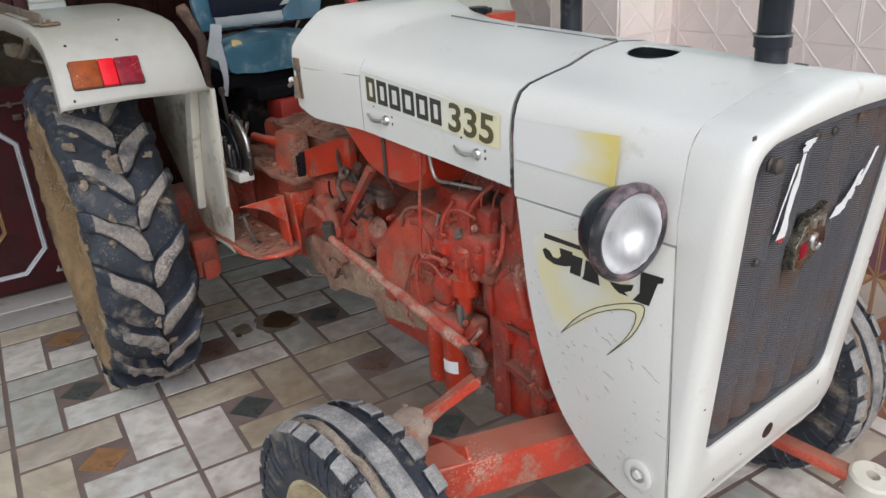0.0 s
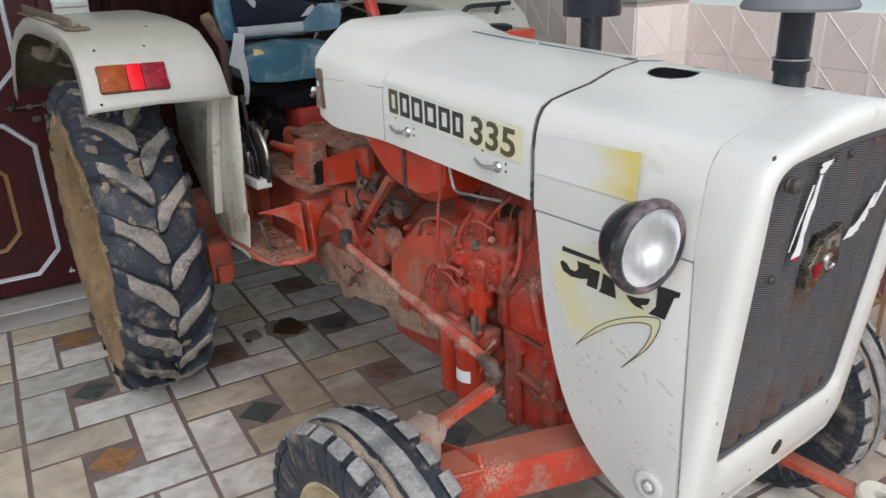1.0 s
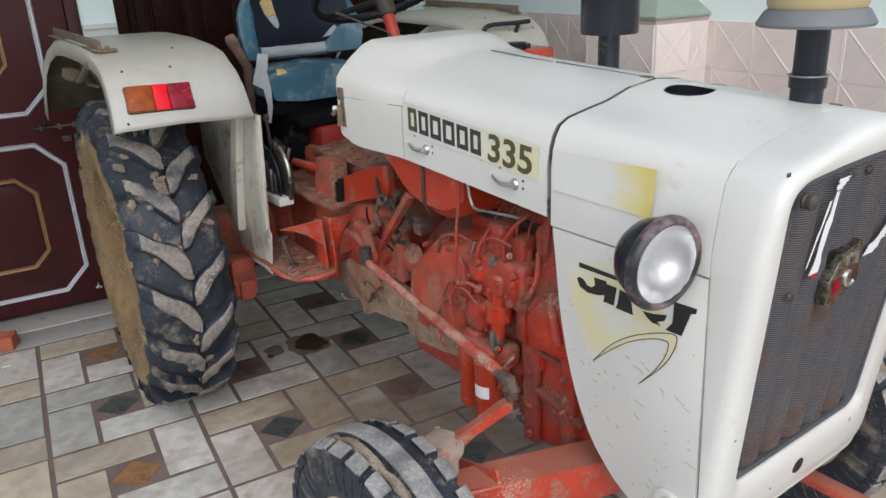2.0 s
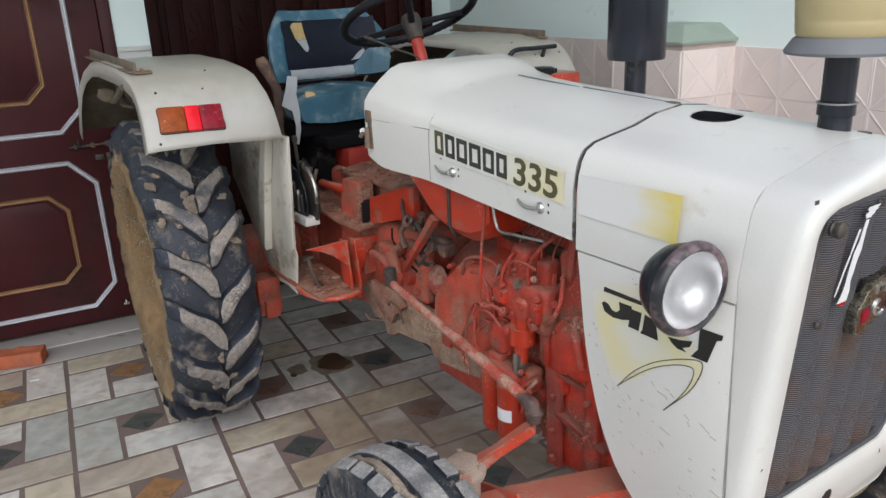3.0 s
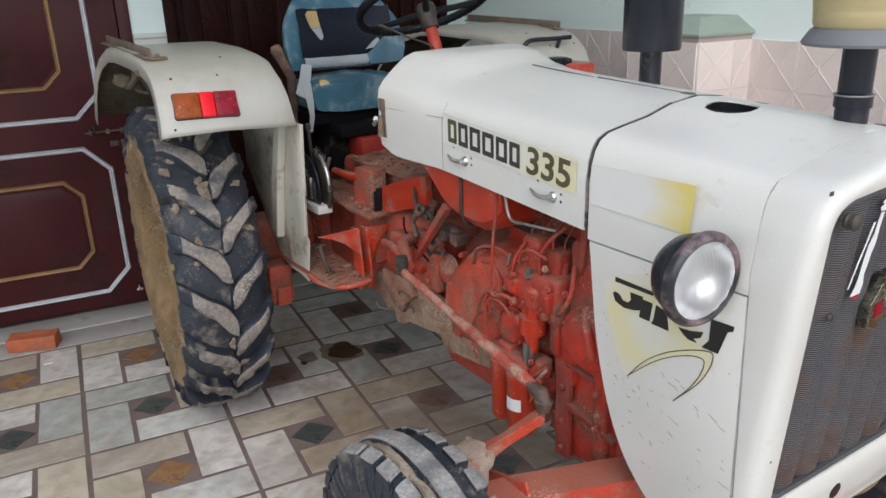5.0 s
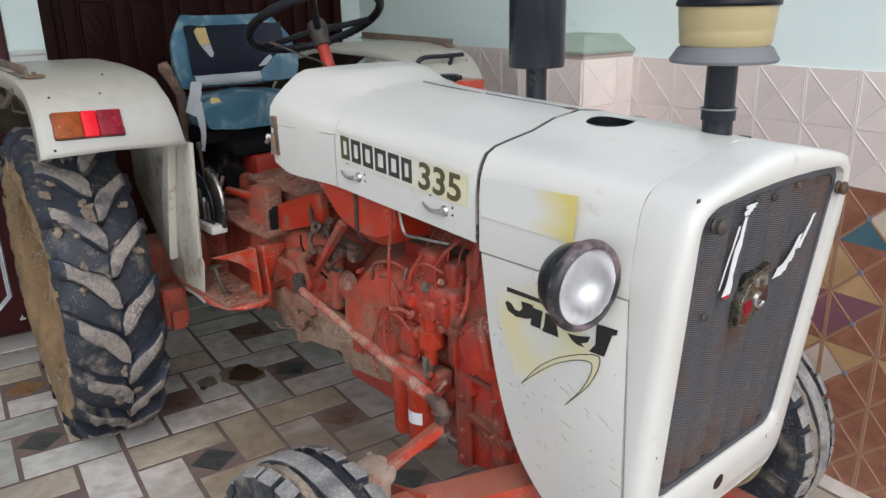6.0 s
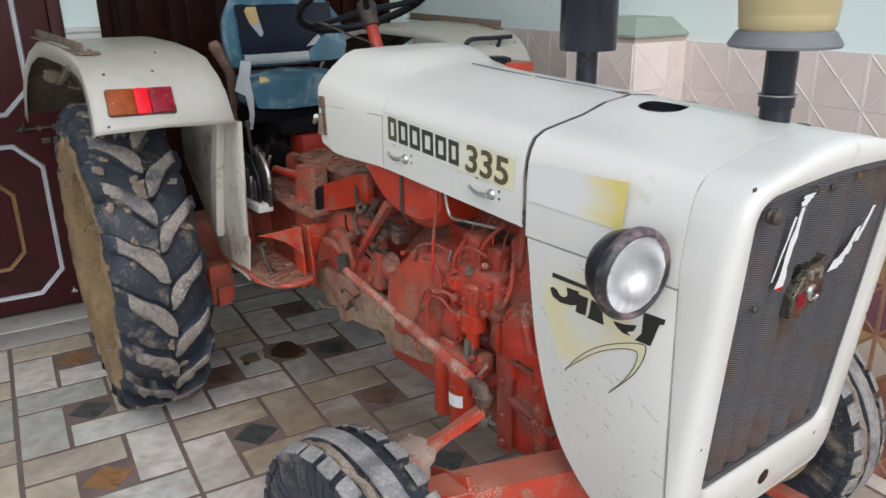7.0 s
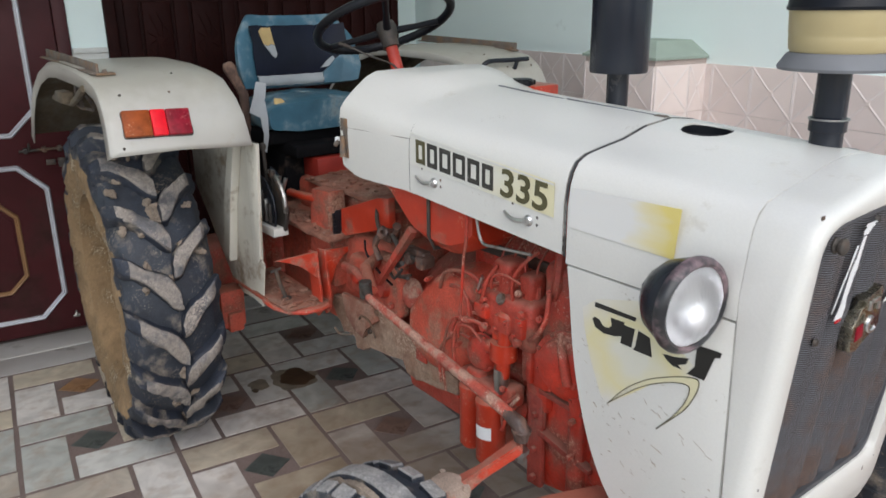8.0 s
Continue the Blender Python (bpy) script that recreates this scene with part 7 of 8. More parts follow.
# small fittings on the castings
rnd_f = random.Random(21)
for x, y, z, ax in ((0.86, -0.252, 0.80, (0, -1, 0)), (0.94, -0.252, 0.76, (0, -1, 0)), (1.02, -0.243, 0.86, (0, -1, 0)), (1.10, -0.243, 0.74, (0, -1, 0)), (1.09, -0.243, 0.86, (0, -1, 0)),
                    (1.45, -0.193, 0.56, (0, -1, 0)), (1.52, -0.193, 0.56, (0, -1, 0)), (1.72, -0.193, 0.56, (0, -1, 0)), (1.84, -0.193, 0.56, (0, -1, 0)), (1.63, -0.293, 0.86, (0, -1, 0)),
                    (1.76, -0.293, 0.86, (0, -1, 0)), (1.63, -0.293, 0.94, (0, -1, 0)), (1.77, -0.293, 0.94, (0, -1, 0)), (1.93, -0.262, 0.80, (0, -1, 0)), (1.93, -0.262, 0.70, (0, -1, 0)),
                    (1.93, -0.262, 0.60, (0, -1, 0))):
    bm = bmesh.new()
    bolt(bm, (x, y, z), ax, rnd_f.uniform(0.008, 0.013), rnd_f.uniform(0.010, 0.018))
    part("housing_bolt", bm, orange_dusty, tractor)
for pts, r, mt, lb in (([(0.42, -0.25, 1.0), (0.52, -0.25, 1.005), (0.62, -0.24, 1.01)], 0.016, orange_clean, "orange cross shaft"),
                       ([(0.90, -0.30, 0.84), (1.02, -0.33, 0.86), (1.12, -0.35, 0.855)], 0.014, orange_dusty, "dusty brake rod"),
                       ([(1.16, -0.27, 1.00), (1.22, -0.28, 0.97), (1.30, -0.28, 0.96)], 0.008, dark_steel, "dark cable"),
                       ([(1.00, -0.22, 1.06), (1.04, -0.25, 1.02), (1.10, -0.27, 0.98)], 0.007, dark_steel, "dark cable"),
                       ([(1.40, -0.27, 0.90), (1.44, -0.28, 0.96), (1.52, -0.27, 0.98), (1.58, -0.25, 0.95)], 0.0055, orange_dusty, "dusty breather hose"),
                       ([(1.86, -0.24, 0.92), (1.90, -0.28, 0.88), (1.92, -0.28, 0.80)], 0.013, orange_dusty, "dusty coolant hose")):
    bm = bmesh.new()
    tube(bm, curve_points(pts, 5), r, 10)
    part("control_rod", bm, mt, tractor, lb)
for x, z, r in ((0.90, 0.79, 0.030), (1.05, 0.79, 0.036), (1.69, 0.61, 0.034), (1.80, 0.62, 0.026)):
    bm = bmesh.new()
    lathe(bm, [(0, 0.024), (r * 0.5, 0.023), (r * 0.85, 0.018), (r, 0.006), (r, -0.02)], (x, -0.245 if x < 1.2 else -0.20, z), (0, -1, 0.05), 18)
    part("boss", bm, orange, tractor, "round casting boss")
bm = bmesh.new()
prism(bm, [(0.80, 0.70), (0.98, 0.71), (1.02, 0.66), (0.96, 0.62), (0.93, 0.57), (0.87, 0.58), (0.83, 0.62)], "xz", -0.262, -0.240, 0.005)
rough_up(bm, 0.006, 20, 6)
part("mud_guard_plate", bm, soil, tractor, "soil-covered lower plate")

# unions, clips and short leads between the castings
rnd_u = random.Random(33)
for x, y, z, r, n_side in ((1.575, -0.322, 0.868, 0.009, 6), (1.640, -0.308, 0.866, 0.010, 6), (1.520, -0.312, 0.770, 0.008, 6), (1.700, -0.300, 0.700, 0.009, 6),
                           (1.735, -0.298, 0.655, 0.008, 6), (1.610, -0.300, 0.955, 0.009, 12), (1.655, -0.296, 0.985, 0.008, 12), (1.745, -0.292, 0.985, 0.009, 12),
                           (1.815, -0.282, 0.935, 0.010, 6), (1.835, -0.272, 1.010, 0.009, 6), (1.460, -0.272, 0.955, 0.009, 6), (1.330, -0.272, 0.905, 0.008, 6)):
    bm = bmesh.new()
    lathe(bm, [(0, 0.020), (r * 0.55, 0.019), (r * 0.6, 0.012), (r, 0.011), (r, 0.002), (r * 0.7, 0.0), (r * 0.7, -0.02)], (x, y + 0.012, z), (rnd_u.uniform(-0.4, 0.4), -1, rnd_u.uniform(-0.2, 0.6)), n_side)
    part("pipe_union", bm, (orange_dusty, orange, link_mud)[rnd_u.randrange(3)], tractor)
for pts, r, mt in (([(1.535, -0.312, 0.80), (1.555, -0.322, 0.845), (1.60, -0.320, 0.852), (1.635, -0.312, 0.822)], 0.0038, orange_dusty),
                   ([(1.47, -0.285, 0.93), (1.53, -0.300, 0.945), (1.565, -0.305, 0.92), (1.572, -0.300, 0.86)], 0.0060, orange_dusty),
                   ([(1.79, -0.285, 0.875), (1.83, -0.300, 0.905), (1.855, -0.295, 0.955), (1.85, -0.28, 1.02)], 0.0065, orange_dusty),
                   ([(1.66, -0.300, 0.98), (1.68, -0.312, 1.02), (1.72, -0.310, 1.035), (1.765, -0.295, 1.02)], 0.0035, orange_dusty),
                   ([(0.92, -0.262, 0.64), (0.955, -0.275, 0.665), (1.00, -0.270, 0.655), (1.02, -0.262, 0.60)], 0.0035, dark_steel),
                   ([(0.86, -0.262, 0.56), (0.80, -0.275, 0.545), (0.77, -0.280, 0.56)], 0.0045, rusty_bar)):
    bm = bmesh.new()
    tube(bm, curve_points(pts, 6), r, 8)
    part("short_lead", bm, mt, tractor, "short dusty lead")
for x, z, w, h in ((1.615, 0.905, 0.050, 0.040), (1.700, 0.890, 0.055, 0.045), (1.765, 0.900, 0.030, 0.060), (1.80, 0.680, 0.05, 0.05), (1.46, 0.560, 0.06, 0.04), (1.60, 0.560, 0.05, 0.05)):
    bm = bmesh.new()
    box(bm, x - w / 2, x + w / 2, -0.304 if z > 0.8 else -0.232, -0.19, z - h / 2, z + h / 2, 0.007)
    for dx, dz in ((-0.35, -0.3), (0.35, 0.3)):
        bolt(bm, (x + dx * w, -0.304 if z > 0.8 else -0.232, z + dz * h), (0, -1, 0), 0.006, 0.007)
    rough_up(bm, 0.004, 40, x * 9)
    part("cover_plate", bm, (orange, orange_dusty)[rnd_u.randrange(2)], tractor, "small bolted cover plate")

# steering drag link, arm and front axle -----------------------------------
A0, A1 = Vector((1.255, -0.43, 0.868)), Vector((1.945, -0.475, 0.79))
bm = bmesh.new()
seg = [A0 + (A1 - A0) * s for s in (0, 0.03, 0.5, 0.55, 0.93, 1.0)]
tube(bm, seg, [0.010, 0.0125, 0.0125, 0.0150, 0.0145, 0.013], 14)
rough_up(bm, 0.002, 60, 4)
link_ob = part("drag_link", bm, link_mud, tractor, "muddy orange steering drag link")
bm = bmesh.new()
tube(bm, [A1 - (A1 - A0) * 0.05, A1 + Vector((0.012, 0, -0.005)), A1 + Vector((0.024, -0.002, -0.022)), A1 + Vector((0.024, -0.004, -0.042))], [0.0135, 0.019, 0.0205, 0.016], 14)
lathe(bm, [(0.0205, -0.006), (0.0225, -0.004), (0.0225, 0.004), (0.0205, 0.006)], A1 + Vector((0.023, -0.002, -0.018)), (0.1, 0, 1), 16)
part("ball_joint", bm, greasy_mud, link_ob, "greasy dark ball joint")
bm = bmesh.new()
tube(bm, [A0 + Vector((0.01, 0, 0)), A0 + Vector((-0.05, 0.02, 0.012))], [0.013, 0.017], 12)
tube(bm, [A0 + Vector((-0.04, 0.02, 0.03)), A0 + Vector((-0.04, 0.02, -0.02))], 0.020, 8)
rough_up(bm, 0.006, 45, 6)
part("ball_joint", bm, dark_steel, link_ob, "greasy dark ball joint")
bm = bmesh.new()
tube(bm, [A0 + Vector((-0.05, 0.05, -0.01)), A0 + Vector((-0.17, 0.10, 0.02)), A0 + Vector((-0.26, 0.20, 0.0))], [0.016, 0.019, 0.026], 10)
part("steering_drop_arm", bm, soil_orange, tractor, "muddy steering drop arm")
J = A1 + Vector((0.024, -0.004, -0.052))
K = Vector((1.874, -0.592, 0.616))
bm = bmesh.new()
d = (K - J)
rows = []
for s, w, h in ((0.0, 0.021, 0.011), (0.12, 0.022, 0.012), (0.6, 0.017, 0.012), (1.0, 0.024, 0.018)):
    p = J + d * s
    u2 = d.normalized()
    side_v = u2.cross(Vector((0, 0, 1))).normalized()
    up_v = side_v.cross(u2)
    rows.append([p + side_v * w + up_v * h, p + side_v * w - up_v * h, p - side_v * w - up_v * h, p - side_v * w + up_v * h])
loft(bm, rows, closed=True, cap0=True, cap1=True)
bmesh.ops.bevel(bm, geom=list(bm.edges), offset=0.004, segments=2, affect="EDGES")
arm = part("steering_arm", bm, orange_chip, tractor, "chipped orange steering arm", smooth=30)
bm = bmesh.new()
lathe(bm, [(0, -0.03), (0.012, -0.03), (0.014, -0.012), (0.02, -0.01), (0.02, 0.0), (0, 0)], J + Vector((0, 0, -0.012)), (0, 0, 1), 6)
part("castle_nut", bm, steel, arm, "steel castle nut")
kingpin_mat = material("mud_and_orange_kingpin", (0.36, 0.275, 0.22), 0.85, vary=0.25, scale=14, dirt=(0.40, 0.11, 0.06), dirt_amount=0.2, dirt_scale=12, bump=0.4, fine=0.15)
for side in (-1, 1):
    kx, ky = (1.872, -0.615) if side < 0 else (2.02, 0.475)
    bm = bmesh.new()
    lathe(bm, [(0.036, -0.26), (0.040, -0.10), (0.040, 0.0), (0.052, 0.006), (0.055, 0.020), (0.050, 0.030), (0.040, 0.033), (0.038, 0.044), (0.02, 0.050), (0, 0.050)], (kx, ky, 0.602), (0, 0, 1), 28)
    for q in range(3):
        aa = 2.1 * q + 0.6
        bolt(bm, (kx + 0.046 * math.cos(aa), ky + 0.046 * math.sin(aa), 0.630), (0, 0, 1), 0.010, 0.016)
    tube(bm, [(kx, ky, 0.37), (kx, side * (0.74 if side < 0 else 0.60), 0.37)], 0.035, 14)
    rough_up(bm, 0.0018, 30, 2)
    part("kingpin", bm, kingpin_mat, tractor, "muddy steering kingpin")
# swept axle beam: a bent box section
bm = bmesh.new()
rows = []
for y in (-0.63, -0.52, -0.30, -0.10, 0.10, 0.30, 0.40, 0.49):
    s = abs(y) / 0.63
    x = 2.115 - 0.19 * s ** 1.1
    z = 0.485 + 0.02 * s
    hz, hx = 0.052, 0.052
    rows.append([(x - hx, y, z - hz), (x + hx, y, z - hz), (x + hx, y, z + hz), (x - hx, y, z + hz)])
loft(bm, rows, closed=True, cap0=True, cap1=True)
bmesh.ops.bevel(bm, geom=[e for e in bm.edges if abs((e.verts[0].co - e.verts[1].co).y) > 0.05], offset=0.012, segments=3, affect="EDGES")
part("front_axle", bm, orange_chip, tractor, "chipped orange front axle beam", smooth=35)
casting("front_bolster", [(1.94, 2.30, -0.17, 0.17, 0.52, 0.78, 0.03), (1.96, 2.02, -0.24, 0.24, 0.52, 0.95, 0.02), (1.90, 1.95, -0.26, -0.06, 0.42, 0.84, 0.015)], orange, "orange front engine carrier", cuts=1)
bm = bmesh.new()
box(bm, 1.762, 1.815, -0.256, -0.236, 0.435, 0.710, 0.006)
box(bm, 1.762, 1.776, -0.256, -0.15, 0.435, 0.69, 0.004)
for zc in (0.465, 0.55, 0.655):
    bolt(bm, (1.792, -0.256, zc), (0, -1, 0), 0.010, 0.012)
rough_up(bm, 0.003, 30, 4)
part("carrier_web", bm, web_shade_red, tractor, "upright dusty orange carrier flange with bolts")
bm = bmesh.new()
prism(bm, [(1.80, 0.735), (1.97, 0.725), (1.985, 0.56), (1.975, 0.47), (1.80, 0.435)], "xz", -0.232, -0.215, 0.004)
part("carrier_plate", bm, orange, tractor, "orange-red carrier plate")
for rib in ([(1.80, 0.615), (1.98, 0.580), (1.98, 0.566), (1.80, 0.596)], [(1.80, 0.735), (1.97, 0.725), (1.97, 0.712), (1.80, 0.720)]):
    bm = bmesh.new()
    prism(bm, rib, "xz", -0.258, -0.230, 0.003)
    part("carrier_rib", bm, web_shade_red, tractor, "orange carrier rib")
bm = bmesh.new()
prism(bm, [(1.84, 0.500), (1.845, 0.540), (1.985, 0.585), (2.00, 0.545), (1.98, 0.50)], "xz", -0.545, -0.535, 0.002)
part("axle_gusset", bm, orange_chip, tractor, "orange stiffening plate behind the axle beam")
bm = bmesh.new()
box(bm, 2.0, 2.33, -0.26, 0.26, 0.70, 1.28, 0.02)
part("radiator", bm, dark_steel, tractor, "dark radiator core behind the grille")
# tow bar at the front
bm = bmesh.new()
box(bm, 2.20, 2.52, 0.222, 0.264, 0.375, 0.405, 0.006)
tow = part("tow_bar", bm, soil_orange, tractor, "orange flat tow bar below the nose")
bm = bmesh.new()
lathe(bm, [(0.016, 0.035), (0.048, 0.035), (0.054, 0.028), (0.054, -0.028), (0.048, -0.035), (0.016, -0.035)], (2.555, 0.255, 0.372), (0.2, 0, 1), 28, close=True)
part("tow_eye", bm, sheet_dirty, tow, "pale round tow eye")
bm = bmesh.new()
box(bm, 2.08, 2.28, 0.20, 0.28, 0.38, 0.54, 0.01)
part("tow_bracket", bm, orange, tow, "orange tow bracket")

# ---- small loose things ----


def brick():
    bm = bmesh.new()
    box(bm, -0.115, 0.115, -0.055, 0.055, 0.0, 0.07, 0.006, seg=2)
    bmesh.ops.subdivide_edges(bm, edges=[e for e in bm.edges if e.calc_length() > 0.04], cuts=5, use_grid_fill=True)
    for v in bm.verts:
        if v.co.z > 0.069 and abs(v.co.x) < 0.075 and abs(v.co.y) < 0.028:
            v.co.z -= 0.008
    rough_up(bm, 0.006, 35, 3)
    ob = part("loose_brick", bm, brick_clay, at=pose(-0.20, 0.085, 0.002, 0, 0, -14))
    return tagged(ob, "loose fired red clay brick lying by the door", "brick")


brick()


def blob(rx, ry, seed, h):
    """A thin uneven puddle."""
    bm = bmesh.new()
    rnd = random.Random(seed)
    n = 40
    ring = []
    for k in range(n):
        a = 2 * math.pi * k / n
        f = 0.8 + 0.35 * noise.noise(Vector((math.cos(a) * 1.6 + seed, math.sin(a) * 1.6, seed)))
        ring.append((rx * f * math.cos(a), ry * f * math.sin(a)))
    prism(bm, ring, "xy", 0.0, h)
    return bm


tagged(part("oil_puddle", blob(0.125, 0.13, 1, 0.0012), oil_film, at=pose(1.16, -0.755, 0.0, 0, 0, 40), smooth=0), "pale dried oil smear on the floor", "oil stain")
tagged(part("oil_puddle", blob(0.095, 0.105, 1, 0.002), oil, at=pose(1.175, -0.745, 0.0), smooth=0), "small dark brown oil puddle on the floor", "oil stain")
tagged(part("oil_puddle", blob(0.065, 0.06, 4, 0.0015), oil_film, at=pose(1.0, -0.725, 0.0), smooth=0), "pale dried oil smear on the floor", "oil stain")
tagged(part("oil_puddle", blob(0.02, 0.022, 7, 0.002), oil, at=pose(0.965, -0.775, 0.0), smooth=0), "tiny dark oil drop on the floor", "oil stain")
bm = bmesh.new()
box(bm, -0.020, 0.020, -0.007, 0.007, 0, 0.004, 0.0015)
tagged(part("paper_scrap", bm, decal_white, at=pose(-0.142, -0.154, 0.0, 0, 0, 8)), "tiny white paper scrap on the floor", "paper")

# ---- wall tiles: each a raised pattern of its own ----


def tile_mesh(name, mats, facets, ridge, stud, size=CELL):
    """A square tile that lies in the plane y-z and faces -x: four facets, an X of ridges and a small stud."""
    bm = bmesh.new()
    g = 0.0006
    h = size / 2 - g
    st = size * 0.055
    t, r = 0.006, 0.0019
    w = size * 0.026
    corners = [(-h, -h), (h, -h), (h, h), (-h, h)]
    inner = [(-st, -st), (st, -st), (st, st), (-st, st)]
    outer_v = [bm.verts.new((-t, y, z)) for y, z in corners]
    base_v = [bm.verts.new((0, y, z)) for y, z in corners]
    inner_v = [bm.verts.new((-t - 0.001, y, z)) for y, z in inner]
    top_v = [bm.verts.new((-t - r - 0.001, y * 0.85, z * 0.85)) for y, z in inner]
    for i in range(4):
        j = (i + 1) % 4
        bm.faces.new((outer_v[i], outer_v[j], inner_v[j], inner_v[i])).material_index = facets[i]
        bm.faces.new((base_v[i], base_v[j], outer_v[j], outer_v[i])).material_index = ridge
        bm.faces.new((inner_v[i], inner_v[j], top_v[j], top_v[i])).material_index = stud
    bm.faces.new(top_v).material_index = stud
    for (y0, z0), (y1, z1) in zip(corners, inner):
        dy, dz = y1 - y0, z1 - z0
        l = math.hypot(dy, dz)
        py, pz = -dz / l * w, dy / l * w
        a = [bm.verts.new((-t, y0 + py, z0 + pz)), bm.verts.new((-t - r, y0, z0)), bm.verts.new((-t, y0 - py, z0 - pz))]
        b = [bm.verts.new((-t - 0.001, y1 + py, z1 + pz)), bm.verts.new((-t - r - 0.001, y1, z1)), bm.verts.new((-t - 0.001, y1 - py, z1 - pz))]
        for i in range(2):
            bm.faces.new((a[i], a[i + 1], b[i + 1], b[i])).material_index = ridge
    for s in (-1, 1):
        a = [bm.verts.new((-t, s * h, -h)), bm.verts.new((-t - r, s * (h - w * 0.6), -h)), bm.verts.new((-t, s * (h - w * 1.6), -h))]
        b = [bm.verts.new((v.co.x, v.co.y, h)) for v in a]
        for i in range(2):
            bm.faces.new((a[i], a[i + 1], b[i + 1], b[i])).material_index = ridge
    bmesh.ops.recalc_face_normals(bm, faces=bm.faces)
    me = bpy.data.meshes.new(name)
    bm.to_mesh(me)
    bm.free()
    for m in mats:
        me.materials.append(m)
    return me


pink_mesh = tile_mesh("pink_tile", [pink_tile, pink_ridge], (0, 0, 0, 0), 1, 0)
PALETTE = [brown_tile, ochre_tile, plum_tile, sand_tile, teal_tile, tile_ridge, tile_stud]
low_meshes = [tile_mesh("colour_tile", PALETTE, f, 5, s) for f, s in (
    ((4, 0, 0, 3), 6), ((1, 1, 0, 0), 6), ((0, 2, 2, 0), 6), ((0, 3, 1, 0), 6), ((0, 0, 0, 0), 5), ((0, 0, 0, 0), 5))]


def set_tile(me, parent, m):
    ob = new("tile", me)
    ob.parent = parent
    ob.matrix_local = m
    return ob


Y0 = -2.804
for j in range(2):
    zc = DADO - CELL * (j + 0.5)
    for k in range(-10, 20):
        yc = Y0 + CELL * k
        if -1.60 < yc < -1.40 or yc > 0.6:
            continue
        set_tile(pink_mesh, wall_east, Matrix.Translation((WALL_X, yc, zc)))
for j in range(6):
    zc = DADO - CELL * (j + 2.5)
    for k in range(-10, 13):
        if j == 5:
            zc = DADO - CELL * 7.5 + 0.012
        yc = Y0 + CELL * k
        if -1.60 < yc < -1.40:
            continue
        ob = set_tile(low_meshes[j], wall_east, Matrix.Translation((WALL_X, yc, zc)) @ Matrix.Diagonal((1, 1 if k % 2 == 0 else -1, 1, 1)))
for j in range(2):
    zc = DADO - CELL * (j + 0.5)
    for k in range(2):
        set_tile(pink_mesh, pier_ob, Matrix.Translation((2.375, -1.735 + 0.2025 * (k + 0.5), zc)) @ Matrix.Diagonal((1, 0.2025 / CELL, 1, 1)))
    for k, (xc, sc) in enumerate(((2.375 + 0.0935, 1.0), (2.375 + 0.187 + 0.049, 0.52))):
        set_tile(pink_mesh, pier_ob, Matrix.Translation((xc, -1.735, zc)) @ Matrix.Rotation(radians(90), 4, "Z") @ Matrix.Diagonal((1, sc, 1, 1)))

# ---- floor pieces: pinwheels of four marble slabs round a diamond ----
U = BLOCK / 3


def slab_mesh(name, w, h, thick, mat, gap=0.019):
    bm = bmesh.new()
    c = 0.0006
    hw, hh = w / 2 - gap / 2, h / 2 - gap / 2
    lo = [(-hw, -hh, -thick), (hw, -hh, -thick), (hw, hh, -thick), (-hw, hh, -thick)]
    mid = [(x, y, -c) for x, y, _ in lo]
    top = [((abs(x) - c) * (1 if x > 0 else -1), (abs(y) - c) * (1 if y > 0 else -1), 0) for x, y, _ in lo]
    loft(bm, [lo, mid, top], closed=True, cap1=True)
    bmesh.ops.recalc_face_normals(bm, faces=bm.faces)
    me = bpy.data.meshes.new(name)
    bm.to_mesh(me)
    bm.free()
    me.materials.append(mat)
    return me


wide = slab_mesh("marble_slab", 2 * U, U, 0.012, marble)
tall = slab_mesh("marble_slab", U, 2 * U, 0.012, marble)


def diamond_mesh(mat):
    bm = bmesh.new()
    r = U * 0.49
    ring = [(r, 0), (0, r * 0.97), (-r, 0), (0, -r)]
    prism(bm, ring, "xy", -0.012, 0.0)
    bmesh.ops.recalc_face_normals(bm, faces=bm.faces)
    me = bpy.data.meshes.new("diamond")
    bm.to_mesh(me)
    bm.free()
    me.materials.append(mat)
    return me


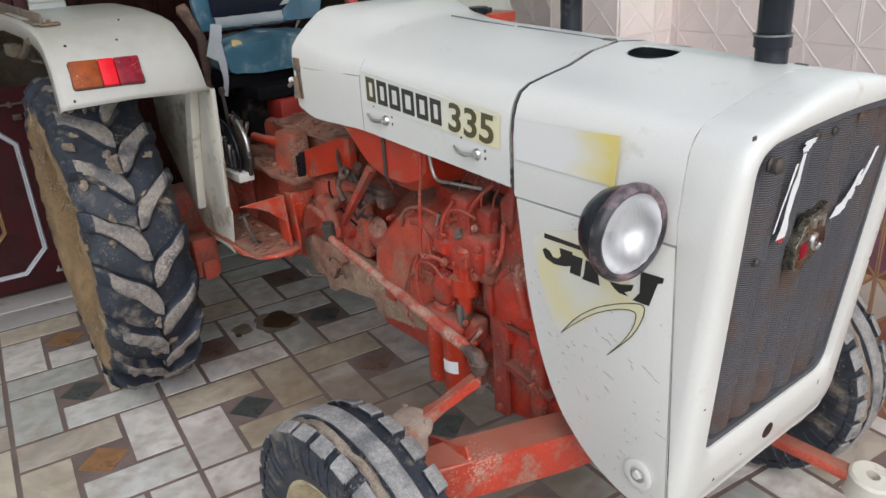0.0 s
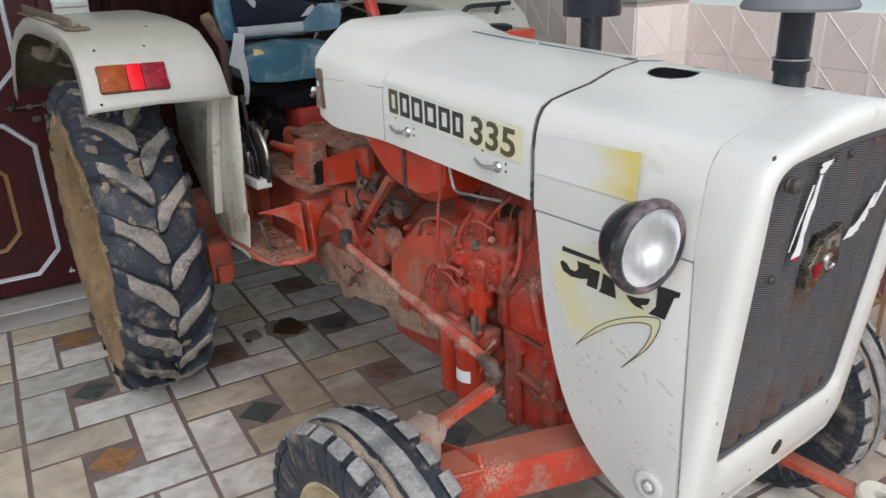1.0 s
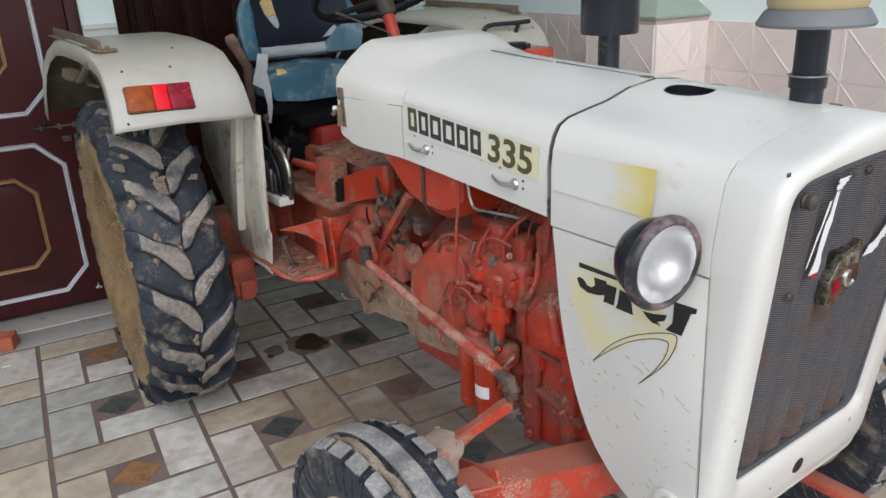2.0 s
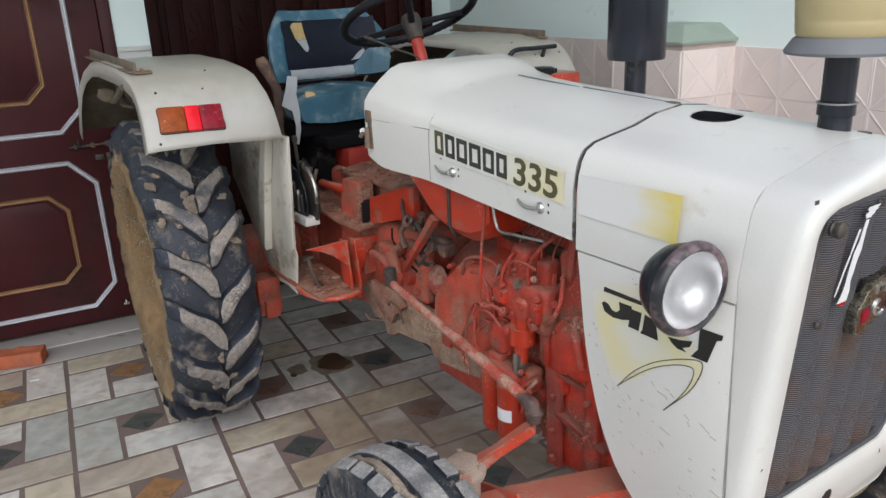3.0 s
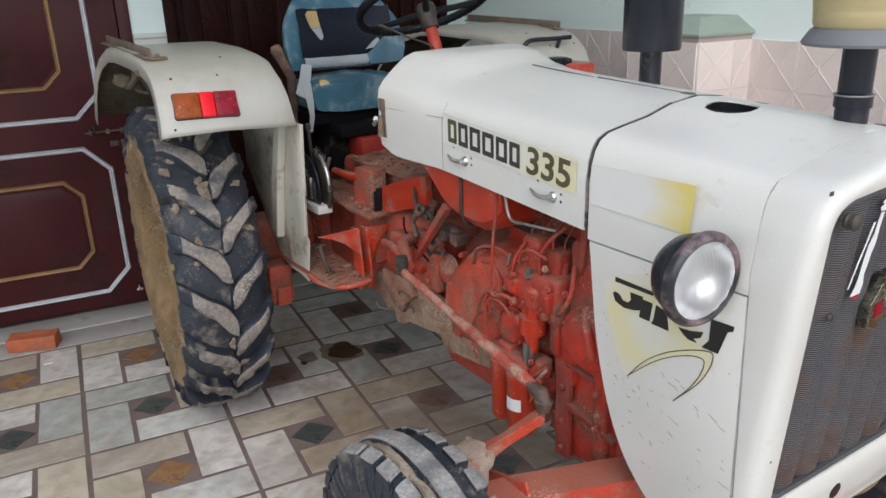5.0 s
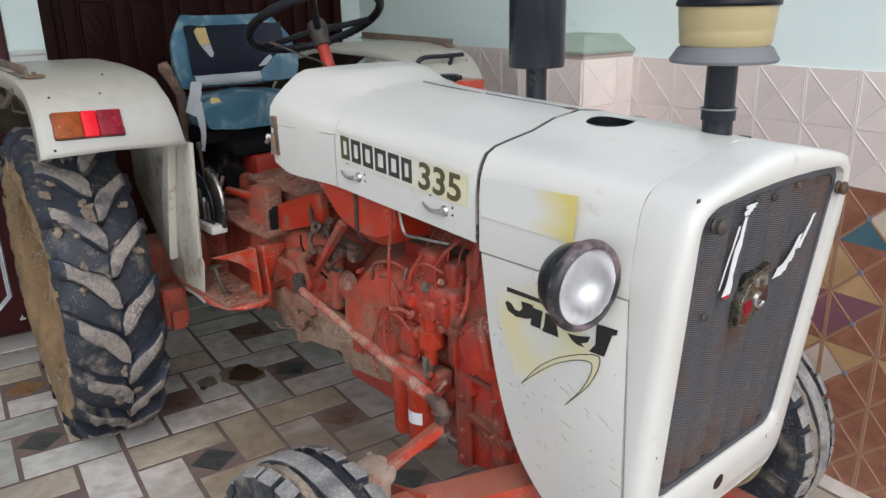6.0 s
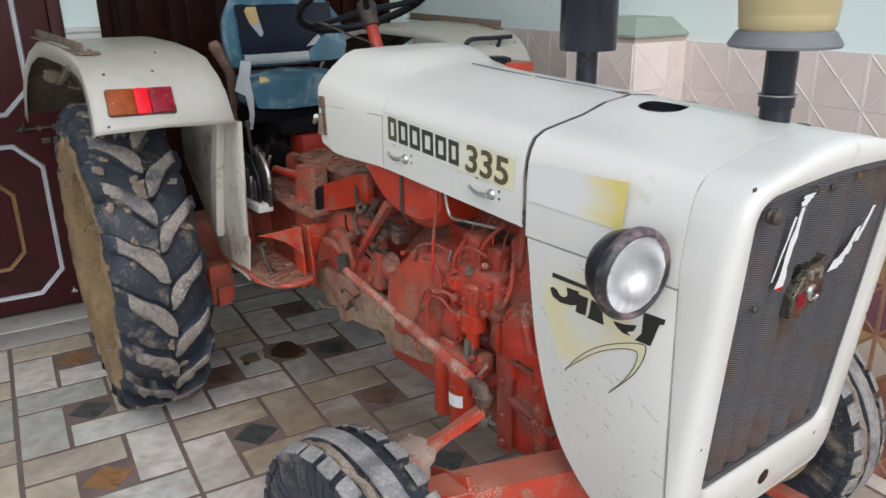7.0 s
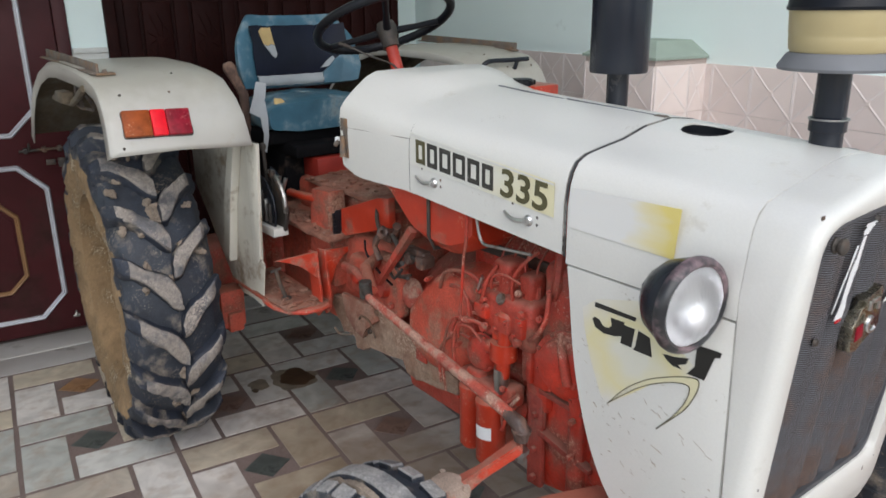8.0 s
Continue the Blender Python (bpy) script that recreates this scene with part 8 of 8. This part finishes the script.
diamonds = {"r": diamond_mesh(rust_stone), "s": diamond_mesh(slate_stone), "b": diamond_mesh(brown_stone)}
KNOWN = {(-1, 0): "r", (-1, 1): "s", (-1, 2): "r", (0, 0): "r", (0, 1): "s", (0, 2): "r", (1, 0): "b", (1, 1): "b", (1, 2): "s", (2, 0): "b", (2, 1): "s", (2, 2): "b"}
rnd = random.Random(12)
PIN = ((1 / 3, -1 / 6, wide), (1 / 6, -2 / 3, tall), (2 / 3, -5 / 6, wide), (5 / 6, -1 / 3, tall))
rest, rest_diamonds = [], []
for i in range(-6, 5):
    for j in range(0, 11):
        for fx, fy, me in PIN:
            x, y = (i + fx) * BLOCK, (-j + fy) * BLOCK
            if x + (2 * U if me is wide else U) / 2 > WALL_X + 0.12 or y < -5.9:
                continue
            if -1 <= i <= 4 and j <= 5:
                ob = new("marble_slab", me)
                ob.parent = floor
                ob.location = (x + rnd.uniform(-0.0015, 0.0015), y + rnd.uniform(-0.0015, 0.0015), rnd.uniform(-0.0006, 0.0))
                ob.rotation_euler = (0, 0, radians(rnd.uniform(-0.5, 0.5)))
            else:
                rest.append((x, y, me is wide))
        if -1 <= i <= 4 and j <= 5 and (i + 0.5) * BLOCK < WALL_X:
            ob = new("diamond", diamonds[KNOWN.get((i, j), rnd.choice("rsb"))])
            ob.parent = floor
            ob.location = ((i + 0.5) * BLOCK, (-j - 0.5) * BLOCK, -0.001)
            ob.rotation_euler = (0, 0, radians(rnd.uniform(-6, 6)))
        elif (i + 0.5) * BLOCK < WALL_X and j < 10:
            rest_diamonds.append(((i + 0.5) * BLOCK, (-j - 0.5) * BLOCK, rnd.randrange(3)))
bm = bmesh.new()
for x, y, w in rest:
    a, b = (U, U / 2) if w else (U / 2, U)
    box(bm, x - a + 0.0095, x + a - 0.0095, y - b + 0.0095, y + b - 0.0095, -0.012, 0.0)
tagged(part("marble_slab", bm, marble_far, floor, smooth=0), kind="stuff")
bm = bmesh.new()
for x, y, kind_of in rest_diamonds:
    r = U * 0.49
    prism(bm, [(x + r, y), (x, y + r), (x - r, y), (x, y - r)], "xy", -0.012, -0.001, mat=kind_of)
tagged(part("diamond", bm, [rust_stone, slate_stone, brown_stone], floor, smooth=0), kind="stuff")
